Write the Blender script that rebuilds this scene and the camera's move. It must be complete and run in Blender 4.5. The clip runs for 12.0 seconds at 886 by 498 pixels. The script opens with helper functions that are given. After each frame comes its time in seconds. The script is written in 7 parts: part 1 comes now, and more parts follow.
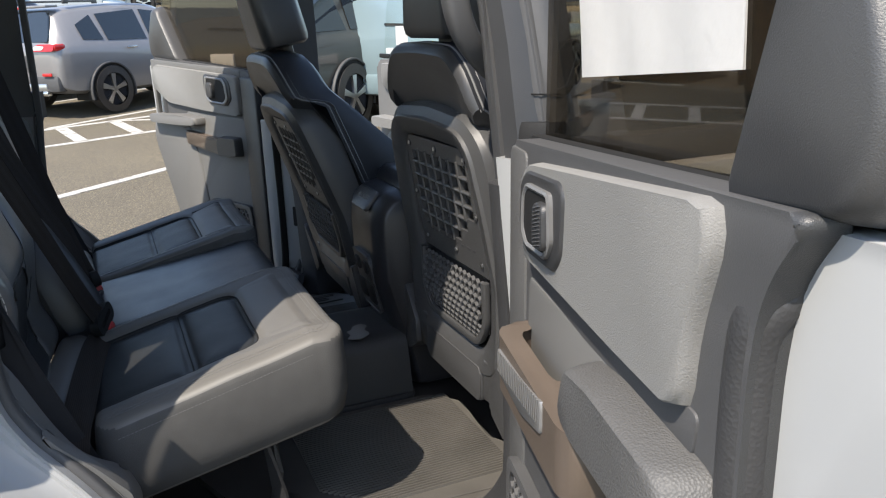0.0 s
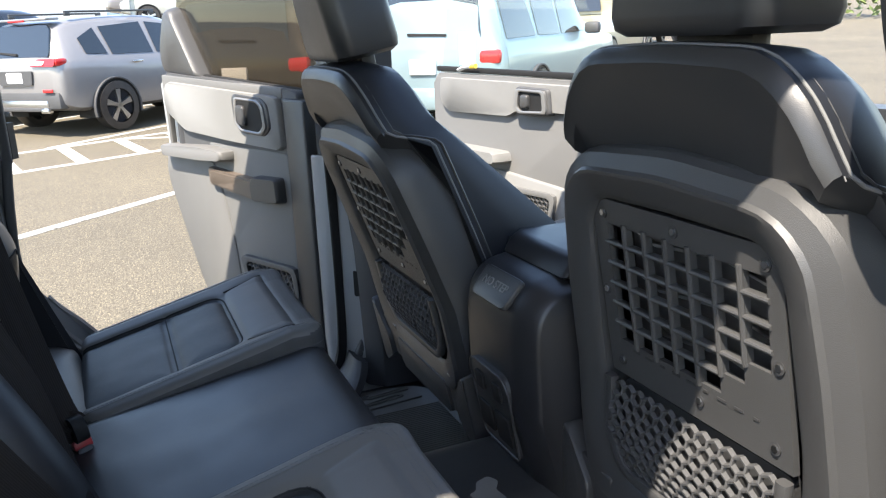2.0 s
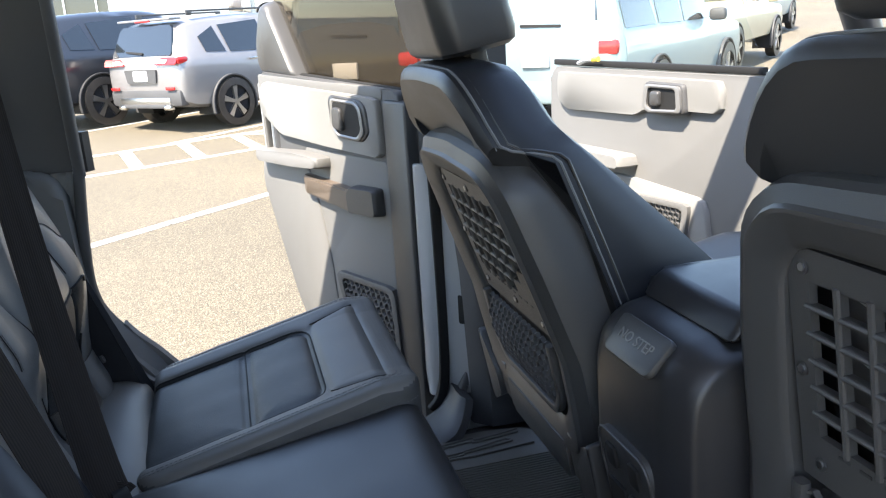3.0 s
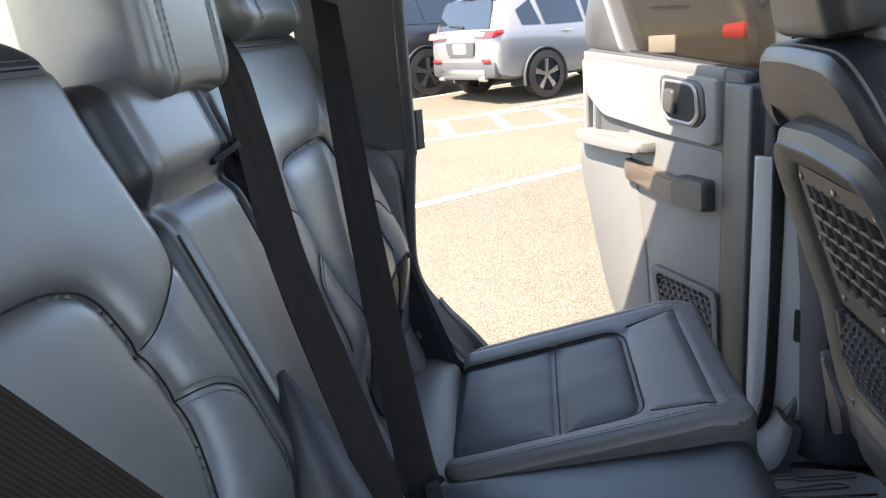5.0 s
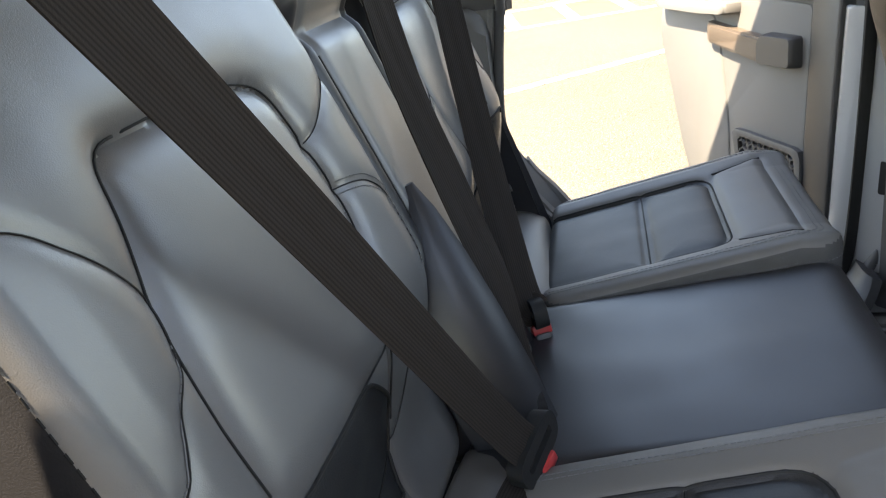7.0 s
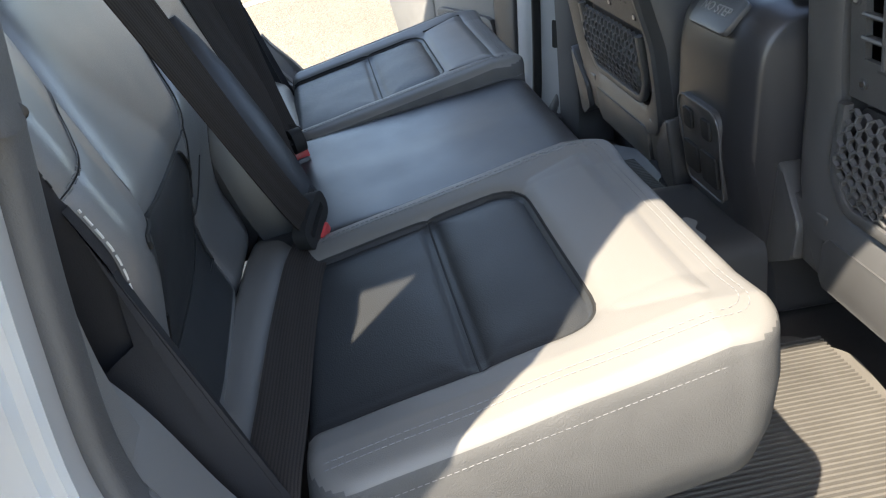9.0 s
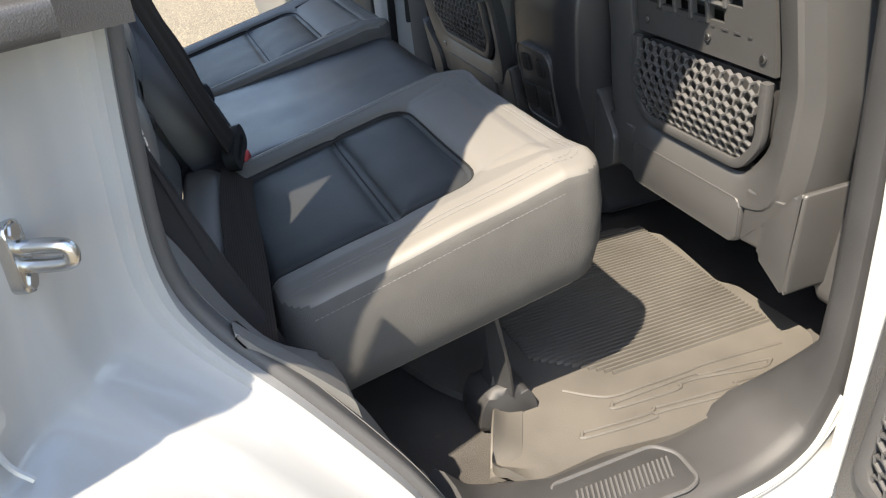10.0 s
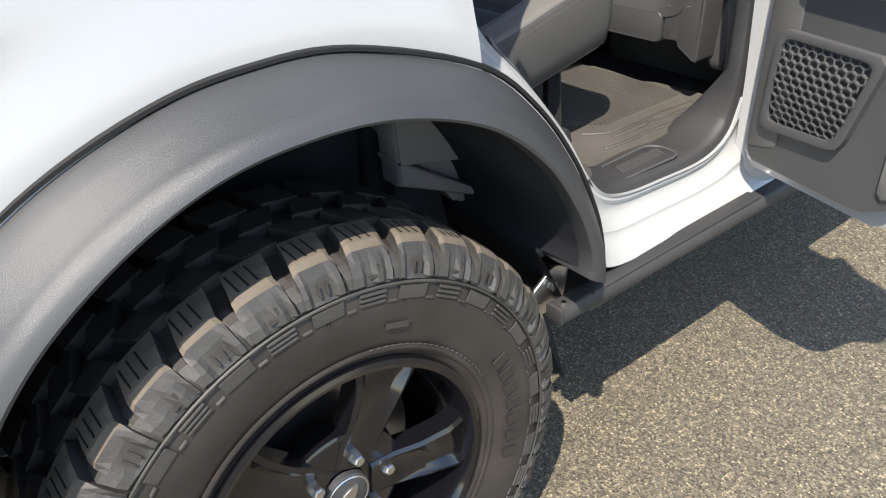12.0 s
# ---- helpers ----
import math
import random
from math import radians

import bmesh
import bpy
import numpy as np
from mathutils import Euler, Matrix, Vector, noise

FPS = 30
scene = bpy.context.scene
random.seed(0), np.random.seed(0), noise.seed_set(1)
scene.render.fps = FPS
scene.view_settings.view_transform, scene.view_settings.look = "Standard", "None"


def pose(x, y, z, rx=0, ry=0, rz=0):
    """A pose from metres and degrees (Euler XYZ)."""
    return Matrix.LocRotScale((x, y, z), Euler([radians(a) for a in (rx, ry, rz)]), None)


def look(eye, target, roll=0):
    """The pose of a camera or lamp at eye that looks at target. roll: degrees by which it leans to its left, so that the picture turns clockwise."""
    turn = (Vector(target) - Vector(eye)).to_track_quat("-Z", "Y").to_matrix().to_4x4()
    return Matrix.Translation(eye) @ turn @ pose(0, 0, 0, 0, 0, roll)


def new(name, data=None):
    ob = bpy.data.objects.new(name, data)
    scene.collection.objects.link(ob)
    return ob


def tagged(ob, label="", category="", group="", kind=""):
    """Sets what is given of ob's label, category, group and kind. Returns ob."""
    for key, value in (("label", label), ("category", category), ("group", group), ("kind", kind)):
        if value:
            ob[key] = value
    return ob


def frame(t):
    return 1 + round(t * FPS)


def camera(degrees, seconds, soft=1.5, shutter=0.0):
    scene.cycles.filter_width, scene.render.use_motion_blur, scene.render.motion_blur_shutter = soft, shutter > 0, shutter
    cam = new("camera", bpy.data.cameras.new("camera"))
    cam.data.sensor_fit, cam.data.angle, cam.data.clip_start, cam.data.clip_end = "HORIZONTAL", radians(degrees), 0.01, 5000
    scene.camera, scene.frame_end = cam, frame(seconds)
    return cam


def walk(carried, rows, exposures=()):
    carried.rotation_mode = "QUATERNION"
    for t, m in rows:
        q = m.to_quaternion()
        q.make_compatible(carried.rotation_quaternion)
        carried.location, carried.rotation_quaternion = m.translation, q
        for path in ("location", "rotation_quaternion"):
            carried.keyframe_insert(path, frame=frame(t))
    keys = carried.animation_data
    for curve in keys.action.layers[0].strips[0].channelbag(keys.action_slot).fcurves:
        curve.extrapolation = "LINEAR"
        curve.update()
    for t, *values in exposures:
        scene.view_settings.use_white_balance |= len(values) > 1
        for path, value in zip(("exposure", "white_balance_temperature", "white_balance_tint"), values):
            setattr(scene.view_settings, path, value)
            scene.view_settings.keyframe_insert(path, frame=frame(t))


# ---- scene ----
cam = camera(59.5, 12.0, 1.2)
PATH = [
    (0, (0.641, -0.782, 1.53), (1.399, 0.982, 0.969), -1.8),
    (0.5, (0.581, -0.641, 1.509), (1.375, 1.107, 0.949), -1.7),
    (1, (0.594, -0.45, 1.523), (1.389, 1.303, 0.98), -1.6),
    (1.5, (0.627, -0.257, 1.52), (1.423, 1.502, 0.98), -1.8),
    (2, (0.67, -0.044, 1.512), (1.422, 1.733, 0.98), -2.2),
    (2.5, (0.727, 0.104, 1.511), (1.385, 1.914, 0.971), -2.9),
    (2.7, (0.75, 0.146, 1.511), (1.343, 1.979, 0.972), -3.2),
    (4.3, (0.737, 0.303, 1.508), (0.733, 2.229, 0.97), -3.4),
    (4.5, (0.727, 0.308, 1.513), (0.643, 2.231, 0.969), -3.6),
    (5, (0.709, 0.302, 1.523), (0.456, 2.208, 0.969), -4.4),
    (5.5, (0.686, 0.285, 1.524), (0.32, 2.166, 0.95), -5.2),
    (6, (0.671, 0.258, 1.518), (0.234, 2.11, 0.901), -5.9),
    (6.5, (0.668, 0.22, 1.499), (0.203, 2.04, 0.814), -6.8),
    (7, (0.664, 0.192, 1.469), (0.247, 1.99, 0.698), -7.0),
    (7.2, (0.666, 0.178, 1.454), (0.282, 1.971, 0.657), -7.2),
    (8.8, (0.638, -0.024, 1.414), (0.788, 1.715, 0.437), -6.1),
    (9, (0.631, -0.056, 1.412), (0.858, 1.669, 0.427), -5.6),
    (9.5, (0.585, -0.183, 1.416), (0.996, 1.499, 0.413), -5.3),
    (10, (0.499, -0.316, 1.415), (1.079, 1.314, 0.411), -4.8),
    (10.5, (0.313, -0.456, 1.407), (1.022, 1.119, 0.398), -4.6),
    (11, (0.134, -0.566, 1.403), (0.973, 0.931, 0.376), -4.3),
    (11.5, (-0.096, -0.654, 1.396), (0.86, 0.768, 0.365), -3.7),
    (12, (-0.361, -0.71, 1.398), (0.66, 0.661, 0.36), -3.9),
]
EXPOSURES = [(0.0, 1.38, 6800, 11), (0.5, 1.58, 6800, 11), (1.5, 1.98, 6850, 11), (2.5, 2.48, 6950, 11), (4.5, 2.78, 7300, 13),
             (6.5, 2.95, 8000, 13), (7.2, 3.2, 8600, 13), (9.0, 3.0, 7300, 10), (9.6, 2.82, 6850, 9), (10.0, 2.52, 7500, 11),
             (10.5, 1.92, 7250, 10), (11.0, 1.65, 6950, 10), (12.0, 1.58, 6750, 10)]
walk(cam, [(t, look(eye, target, roll)) for t, eye, target, roll in PATH], EXPOSURES)
KX, KY = 0.54, 0.42          # shadow run per metre of height, along the car and across it

world = bpy.data.worlds.new("sky")
scene.world = world
world.use_nodes = True
wn = world.node_tree.nodes
sky = wn.new("ShaderNodeTexSky")
sky.sky_type = "NISHITA"
sky.sun_disc = False
to_sun = Vector((-KX, -KY, 1.0)).normalized()
sky.sun_elevation = math.asin(to_sun.z)
sky.sun_rotation = math.atan2(to_sun.x, to_sun.y)
sky.air_density, sky.dust_density, sky.ozone_density = 1.0, 0.6, 1.0
wn["Background"].inputs["Strength"].default_value = 0.15
world.node_tree.links.new(sky.outputs["Color"], wn["Background"].inputs["Color"])
sun_data = bpy.data.lights.new("sun", "SUN")
sun_data.energy, sun_data.angle, sun_data.color = 3.6, radians(0.55), (1.0, 0.94, 0.85)
sun = new("sun", sun_data)
sun.matrix_world = look(to_sun * 30, (0, 0, 0))

# ---- materials ----
def material(name, colour, rough=0.6, metal=0.0, spec=0.5):
    m = bpy.data.materials.new(name)
    m.use_nodes = True
    b = m.node_tree.nodes["Principled BSDF"]
    b.inputs["Base Color"].default_value = (*colour, 1)
    b.inputs["Roughness"].default_value = rough
    b.inputs["Metallic"].default_value = metal
    b.inputs["Specular IOR Level"].default_value = spec
    return m, m.node_tree, b


def coords(nt, scale):
    tc = nt.nodes.new("ShaderNodeTexCoord")
    mp = nt.nodes.new("ShaderNodeMapping")
    mp.inputs["Scale"].default_value = scale if isinstance(scale, tuple) else (scale,) * 3
    nt.links.new(tc.outputs["Object"], mp.inputs["Vector"])
    return mp.outputs["Vector"]


def noise_tex(nt, scale, detail=4.0, rough=0.55, stretch=1.0):
    n = nt.nodes.new("ShaderNodeTexNoise")
    n.inputs["Scale"].default_value = scale
    n.inputs["Detail"].default_value = detail
    n.inputs["Roughness"].default_value = rough
    nt.links.new(coords(nt, stretch), n.inputs["Vector"])
    return n.outputs["Fac"]


def ramp(nt, fac, stops):
    r = nt.nodes.new("ShaderNodeValToRGB")
    e = r.color_ramp.elements
    while len(e) < len(stops):
        e.new(0.5)
    for el, (p, c) in zip(e, stops):
        el.position, el.color = p, (*c, 1)
    nt.links.new(fac, r.inputs["Fac"])
    return r.outputs["Color"]


def bump(nt, bsdf, height, strength, distance, below=None):
    b = nt.nodes.new("ShaderNodeBump")
    b.inputs["Strength"].default_value = strength
    b.inputs["Distance"].default_value = distance
    nt.links.new(height, b.inputs["Height"])
    if below:
        nt.links.new(below, b.inputs["Normal"])
    nt.links.new(b.outputs["Normal"], bsdf.inputs["Normal"])
    return b.outputs["Normal"]


def vary(colour, k):
    return tuple(min(1.0, c * k) for c in colour)


def grained(name, colour, rough, grain, depth, spread=0.18, patch=3.0, spec=0.5, voronoi=False, rough_spread=0.08):
    """A moulded or sewn surface: patches of tone, a fine grain in relief, uneven gloss."""
    m, nt, b = material(name, colour, rough, 0.0, spec)
    big = noise_tex(nt, patch, 5)
    nt.links.new(ramp(nt, big, [(0.3, vary(colour, 1 - spread)), (0.7, vary(colour, 1 + spread))]), b.inputs["Base Color"])
    mr = nt.nodes.new("ShaderNodeMapRange")
    mr.inputs["To Min"].default_value, mr.inputs["To Max"].default_value = rough - rough_spread, rough + rough_spread
    nt.links.new(noise_tex(nt, patch * 4, 3), mr.inputs["Value"])
    nt.links.new(mr.outputs["Result"], b.inputs["Roughness"])
    if voronoi:
        v = nt.nodes.new("ShaderNodeTexVoronoi")
        v.inputs["Scale"].default_value = grain
        nt.links.new(coords(nt, 1.0), v.inputs["Vector"])
        bump(nt, b, v.outputs["Distance"], 0.6, depth)
    else:
        bump(nt, b, noise_tex(nt, grain, 3), 0.6, depth)
    return m


def make_paint(name, colour, metal=0.0, rough=0.35, coat=0.6):
    m, nt, b = material(name, colour, rough, metal)
    nt.links.new(ramp(nt, noise_tex(nt, 2.0, 6), [(0.3, vary(colour, 0.94)), (0.75, vary(colour, 1.03))]), b.inputs["Base Color"])
    b.inputs["Coat Weight"].default_value = coat
    b.inputs["Coat Roughness"].default_value = 0.06
    bump(nt, b, noise_tex(nt, 900, 2), 0.05, 0.0002)
    return m


def make_glass(name, tint, rough=0.0):
    m, nt, b = material(name, tint, rough)
    nt.nodes.remove(b)
    out = nt.nodes["Material Output"]
    clear, gloss, mix = nt.nodes.new("ShaderNodeBsdfTransparent"), nt.nodes.new("ShaderNodeBsdfGlossy"), nt.nodes.new("ShaderNodeMixShader")
    lw, power, span = nt.nodes.new("ShaderNodeLayerWeight"), nt.nodes.new("ShaderNodeMath"), nt.nodes.new("ShaderNodeMath")
    lw.inputs["Blend"].default_value = 0.5
    power.operation, span.operation = "POWER", "MULTIPLY_ADD"
    power.inputs[1].default_value = 4.0
    span.inputs[1].default_value, span.inputs[2].default_value = 0.6, 0.03
    nt.links.new(lw.outputs["Facing"], power.inputs[0])
    nt.links.new(power.outputs["Value"], span.inputs[0])
    clear.inputs["Color"].default_value = (*tint, 1)
    gloss.inputs["Roughness"].default_value = 0.02
    nt.links.new(span.outputs["Value"], mix.inputs["Fac"])
    nt.links.new(clear.outputs["BSDF"], mix.inputs[1])
    nt.links.new(gloss.outputs["BSDF"], mix.inputs[2])
    nt.links.new(mix.outputs["Shader"], out.inputs["Surface"])
    return m


def make_asphalt():
    m, nt, b = material("asphalt", (0.08, 0.075, 0.065), 0.85)
    big = noise_tex(nt, 0.35, 6, 0.6)
    fine = noise_tex(nt, 110, 3, 0.7)
    v = nt.nodes.new("ShaderNodeTexVoronoi")
    v.inputs["Scale"].default_value = 200
    nt.links.new(coords(nt, 1.0), v.inputs["Vector"])
    base = ramp(nt, big, [(0.3, (0.078, 0.066, 0.046)), (0.55, (0.1, 0.084, 0.058)), (0.75, (0.122, 0.103, 0.071))])
    stones = ramp(nt, v.outputs["Color"], [(0.15, (0.4, 0.4, 0.4)), (0.5, (1.0, 1.0, 1.0)), (0.75, (1.5, 1.5, 1.45)), (0.92, (3.2, 3.1, 2.9))])
    mixn = nt.nodes.new("ShaderNodeMix")
    mixn.data_type, mixn.blend_type = "RGBA", "MULTIPLY"
    mixn.inputs["Factor"].default_value = 1.0
    nt.links.new(base, mixn.inputs["A"])
    nt.links.new(stones, mixn.inputs["B"])
    nt.links.new(mixn.outputs["Result"], b.inputs["Base Color"])
    n1 = bump(nt, b, v.outputs["Distance"], 0.7, 0.004)
    bump(nt, b, fine, 0.5, 0.003, n1)
    return m


def make_line_paint():
    m, nt, b = material("line_paint", (0.6, 0.58, 0.5), 0.8)
    nt.links.new(ramp(nt, noise_tex(nt, 9, 8, 0.7), [(0.32, (0.1, 0.09, 0.07)), (0.46, (0.36, 0.345, 0.31)), (0.8, (0.45, 0.435, 0.4))]), b.inputs["Base Color"])
    bump(nt, b, noise_tex(nt, 120, 3), 0.6, 0.003)
    return m


def make_webbing():
    m, nt, b = material("webbing", (0.026, 0.022, 0.019), 0.8, 0.0, 0.2)
    w = nt.nodes.new("ShaderNodeTexWave")
    w.inputs["Scale"].default_value = 1.0
    tc = nt.nodes.new("ShaderNodeTexCoord")
    mp = nt.nodes.new("ShaderNodeMapping")
    mp.inputs["Scale"].default_value = (0.62, 0, 0)
    nt.links.new(tc.outputs["UV"], mp.inputs["Vector"])
    nt.links.new(mp.outputs["Vector"], w.inputs["Vector"])
    nt.links.new(ramp(nt, w.outputs["Fac"], [(0.1, (0.013, 0.0105, 0.009)), (0.7, (0.025, 0.02, 0.017))]), b.inputs["Base Color"])
    n1 = bump(nt, b, w.outputs["Fac"], 0.2, 0.0006)
    bump(nt, b, noise_tex(nt, 900, 2), 0.5, 0.0006, n1)
    b.inputs["Sheen Weight"].default_value = 0.0
    return m


LEATHER = grained("black_leather", (0.104, 0.099, 0.091), 0.5, 1100, 0.00016, 0.07, 4.0, 0.4, True, 0.05)
FRONT_LEATHER = grained("black_front_seat_leather", (0.026, 0.026, 0.027), 0.4, 1100, 0.00012, 0.08, 4.0, 0.55, True, 0.05)
BACK_LEATHER = grained("black_backrest_leather", (0.085, 0.084, 0.083), 0.44, 1100, 0.00016, 0.08, 4.0, 0.95, True, 0.04)
for coated in (BACK_LEATHER,):
    shade = coated.node_tree.nodes["Principled BSDF"]
    shade.inputs["Coat Weight"].default_value = 0.55
    shade.inputs["Coat Roughness"].default_value = 0.26
# black leather of the front seats' sides, its colour lowered for their shade
SHADED_SIDE_LEATHER = grained("black_shaded_side_leather", (0.012, 0.013, 0.016), 0.42, 1100, 0.00012, 0.1, 4.0, 0.35, True, 0.05)
PERF = grained("perforated_leather", (0.017, 0.018, 0.019), 0.48, 700, 0.0003, 0.06, 5.0, 0.3, True, 0.05)
BOLSTER = grained("black_side_fabric", (0.013, 0.013, 0.015), 0.7, 900, 0.0004, 0.15, 6.0, 0.3)
SOFT_BLACK = grained("soft_black_vinyl", (0.02, 0.02, 0.022), 0.38, 900, 0.0002, 0.1, 5.0, 0.45)
CUSHION_SIDE = grained("grey_cushion_vinyl", (0.055, 0.054, 0.052), 0.75, 700, 0.0012, 0.08, 30.0, 0.3)
SHELL = grained("dark_grey_shell_plastic", (0.048, 0.048, 0.0485), 0.42, 900, 0.0005, 0.1, 3.0)
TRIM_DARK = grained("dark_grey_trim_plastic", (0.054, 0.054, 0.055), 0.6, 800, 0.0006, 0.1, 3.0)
TRIM_BLACK = grained("black_trim_plastic", (0.03, 0.03, 0.031), 0.45, 800, 0.0005, 0.1, 3.0)
TRIM_LIGHT = grained("light_grey_trim", (0.178, 0.175, 0.166), 0.62, 700, 0.0012, 0.06, 2.0)
TRIM_MID = grained("mid_grey_trim", (0.12, 0.118, 0.113), 0.62, 900, 0.0005, 0.08, 3.0)
BRONZE = grained("bronze_brown_trim", (0.09, 0.07, 0.055), 0.4, 900, 0.0003, 0.1, 4.0)
SILL_TRIM = grained("dark_sill_plastic", (0.026, 0.026, 0.027), 0.6, 800, 0.0006, 0.2, 5.0)
MAT_RUBBER = grained("floor_mat_rubber", (0.066, 0.061, 0.054), 0.62, 500, 0.0005, 0.2, 6.0)
CARPET = grained("black_carpet", (0.048, 0.045, 0.042), 0.95, 700, 0.002, 0.3, 6.0, 0.2)
FLARE = grained("grained_flare_plastic", (0.036, 0.037, 0.038), 0.42, 1100, 0.0004, 0.1, 2.0, 0.5, True)
GRAINED_BORDER = grained("grained_grey_border", (0.075, 0.074, 0.072), 0.6, 420, 0.0012, 0.12, 4.0, 0.4, True)
COARSE_GRAIN = grained("coarse_grained_plastic", (0.032, 0.032, 0.033), 0.55, 300, 0.0006, 0.1, 2.0, 0.5, True)
WHITE = make_paint("white_body_paint", (0.3, 0.305, 0.305), 0.0, 0.3)
SILVER = make_paint("silver_car_paint", (0.2, 0.195, 0.195), 0.3, 0.35)
RUBBER = grained("tyre_rubber", (0.024, 0.0205, 0.018), 0.5, 300, 0.0006, 0.35, 9.0)
TREAD = grained("dusty_tyre_tread", (0.085, 0.07, 0.052), 0.85, 260, 0.0012, 0.4, 14.0)
LUG = grained("tyre_shoulder_rubber", (0.036, 0.034, 0.031), 0.62, 260, 0.001, 0.4, 16.0)
RIM = make_paint("gloss_black_wheel_paint", (0.004, 0.004, 0.005), 0.0, 0.12, 0.2)
SEAL = grained("black_rubber_seal", (0.012, 0.012, 0.012), 0.7, 300, 0.0004, 0.15, 3.0, 0.25)
HEADLINER = grained("light_grey_headliner", (0.62, 0.62, 0.6), 0.95, 400, 0.001, 0.05, 2.0, 0.2)
UNDER = grained("black_underbody", (0.018, 0.019, 0.022), 0.9, 60, 0.002, 0.3, 3.0, 0.1)
STEEL = material("bright_steel", (0.55, 0.55, 0.54), 0.25, 1.0)[0]
SATIN = material("satin_metal", (0.5, 0.5, 0.5), 0.3, 1.0)[0]
RIBBED_PLATE = material("ribbed_silver_plastic", (0.19, 0.187, 0.183), 0.35, 0.35)[0]
THREAD = material("grey_thread", (0.13, 0.13, 0.13), 0.8)[0]
PALE_THREAD = material("pale_thread", (0.5, 0.49, 0.46), 0.8)[0]
GLASS = make_glass("clear_glass", (0.94, 0.965, 0.96))
TINT = make_glass("tinted_glass", (0.5, 0.455, 0.39))
DARK_GLASS = material("dark_car_glass", (0.012, 0.016, 0.02), 0.05, 0.0, 0.8)[0]
PAPER = grained("sticker_paper", (0.5, 0.49, 0.47), 0.7, 90, 0.0008, 0.05, 6.0)
RED = material("red_lamp_lens", (0.4, 0.02, 0.02), 0.2)[0]
RED_PLASTIC = material("red_buckle_plastic", (0.35, 0.03, 0.03), 0.4)[0]
CLEAR_LAMP = material("pale_lamp_lens", (0.5, 0.5, 0.5), 0.15)[0]
PLATE = material("plate_white", (0.5, 0.5, 0.5), 0.5)[0]
WEBBING = make_webbing()
ASPHALT = make_asphalt()
LINE = make_line_paint()

# ---- tools ----
def part(name, bm, mat, parent=None, label="", smooth=True, angle=40):
    """One mesh object out of a bmesh; its faces are shaded smooth up to the angle."""
    if not isinstance(bm, bpy.types.Mesh):
        me = bpy.data.meshes.new(name)
        bmesh.ops.recalc_face_normals(bm, faces=bm.faces)
        if smooth:
            lim = radians(angle)
            for f in bm.faces:
                f.smooth = True
            for e in bm.edges:
                e.smooth = not (e.is_manifold and e.calc_face_angle(0.0) > lim)
        bm.to_mesh(me)
        bm.free()
        me.materials.append(mat)
    else:
        me = bm
    ob = new(name, me)
    if parent:
        ob.parent = parent
    if label:
        ob["label"] = label
    return ob


def thing(name, label, category, group="", kind="", at=None):
    e = new(name)
    if at is not None:
        e.matrix_basis = at
    e.empty_display_size = 0.1
    return tagged(e, label, category, group, kind)


def add_loft(bm, rings, closed=True, caps=True, flip=False):
    rows = [[bm.verts.new(p) for p in r] for r in rings]
    n = len(rows[0])
    for a, b in zip(rows, rows[1:]):
        for i in range(n if closed else n - 1):
            j = (i + 1) % n
            bm.faces.new((a[i], a[j], b[j], b[i]))
    if caps and closed:
        bm.faces.new(rows[0][::-1])
        bm.faces.new(rows[-1])
    return rows


def loft(rings, closed=True, caps=True):
    bm = bmesh.new()
    add_loft(bm, rings, closed, caps)
    return bm


def add_box(bm, size, at, bevel=0.0, seg=2, turn=None):
    made = bmesh.ops.create_cube(bm, size=1.0, matrix=Matrix.Diagonal((*size, 1)))
    vs = made["verts"]
    if bevel:
        es = list({e for v in vs for e in v.link_edges})
        got = bmesh.ops.bevel(bm, geom=es, offset=bevel, segments=seg, affect="EDGES", profile=0.5)
        vs = list({v for f in got["faces"] for v in f.verts} | {v for v in vs if v.is_valid})
    m = at if isinstance(at, Matrix) else Matrix.Translation(at)
    bmesh.ops.transform(bm, matrix=m, verts=vs)
    return vs


def box(size, at, bevel=0.0, seg=2):
    bm = bmesh.new()
    add_box(bm, size, at, bevel, seg)
    return bm


def fillet(pts, r, seg=5, closed=True):
    """Round the corners of a polygon or line of 2D points; r is one radius or one per corner."""
    out, n = [], len(pts)
    for i, p in enumerate(pts):
        p = Vector(p)
        ri = r[i] if isinstance(r, (list, tuple)) else r
        if (not closed and i in (0, n - 1)) or ri <= 0:
            out.append(tuple(p))
            continue
        a, b = Vector(pts[i - 1]) - p, Vector(pts[(i + 1) % n]) - p
        la, lb = a.length, b.length
        k = min(ri, la * 0.49, lb * 0.49)
        a, b = p + a.normalized() * k, p + b.normalized() * k
        for s in range(seg + 1):
            t = s / seg
            out.append(tuple(a * (1 - t) ** 2 + p * 2 * t * (1 - t) + b * t * t))
    return out


def prism(poly, to3, a, b, bevel=0.0, seg=2, bm=None):
    """A polygon of 2D points, drawn out between depths a and b; to3(u, v, depth) gives the place."""
    own = bm or bmesh.new()
    va = [own.verts.new(to3(u, v, a)) for u, v in poly]
    vb = [own.verts.new(to3(u, v, b)) for u, v in poly]
    n = len(poly)
    fs = [own.faces.new(va[::-1]), own.faces.new(vb)]
    for i in range(n):
        j = (i + 1) % n
        own.faces.new((va[i], va[j], vb[j], vb[i]))
    if bevel:
        rim = [e for e in fs[1].edges] + [e for e in fs[0].edges]
        bmesh.ops.bevel(own, geom=rim, offset=bevel, segments=seg, affect="EDGES", profile=0.5)
    return own


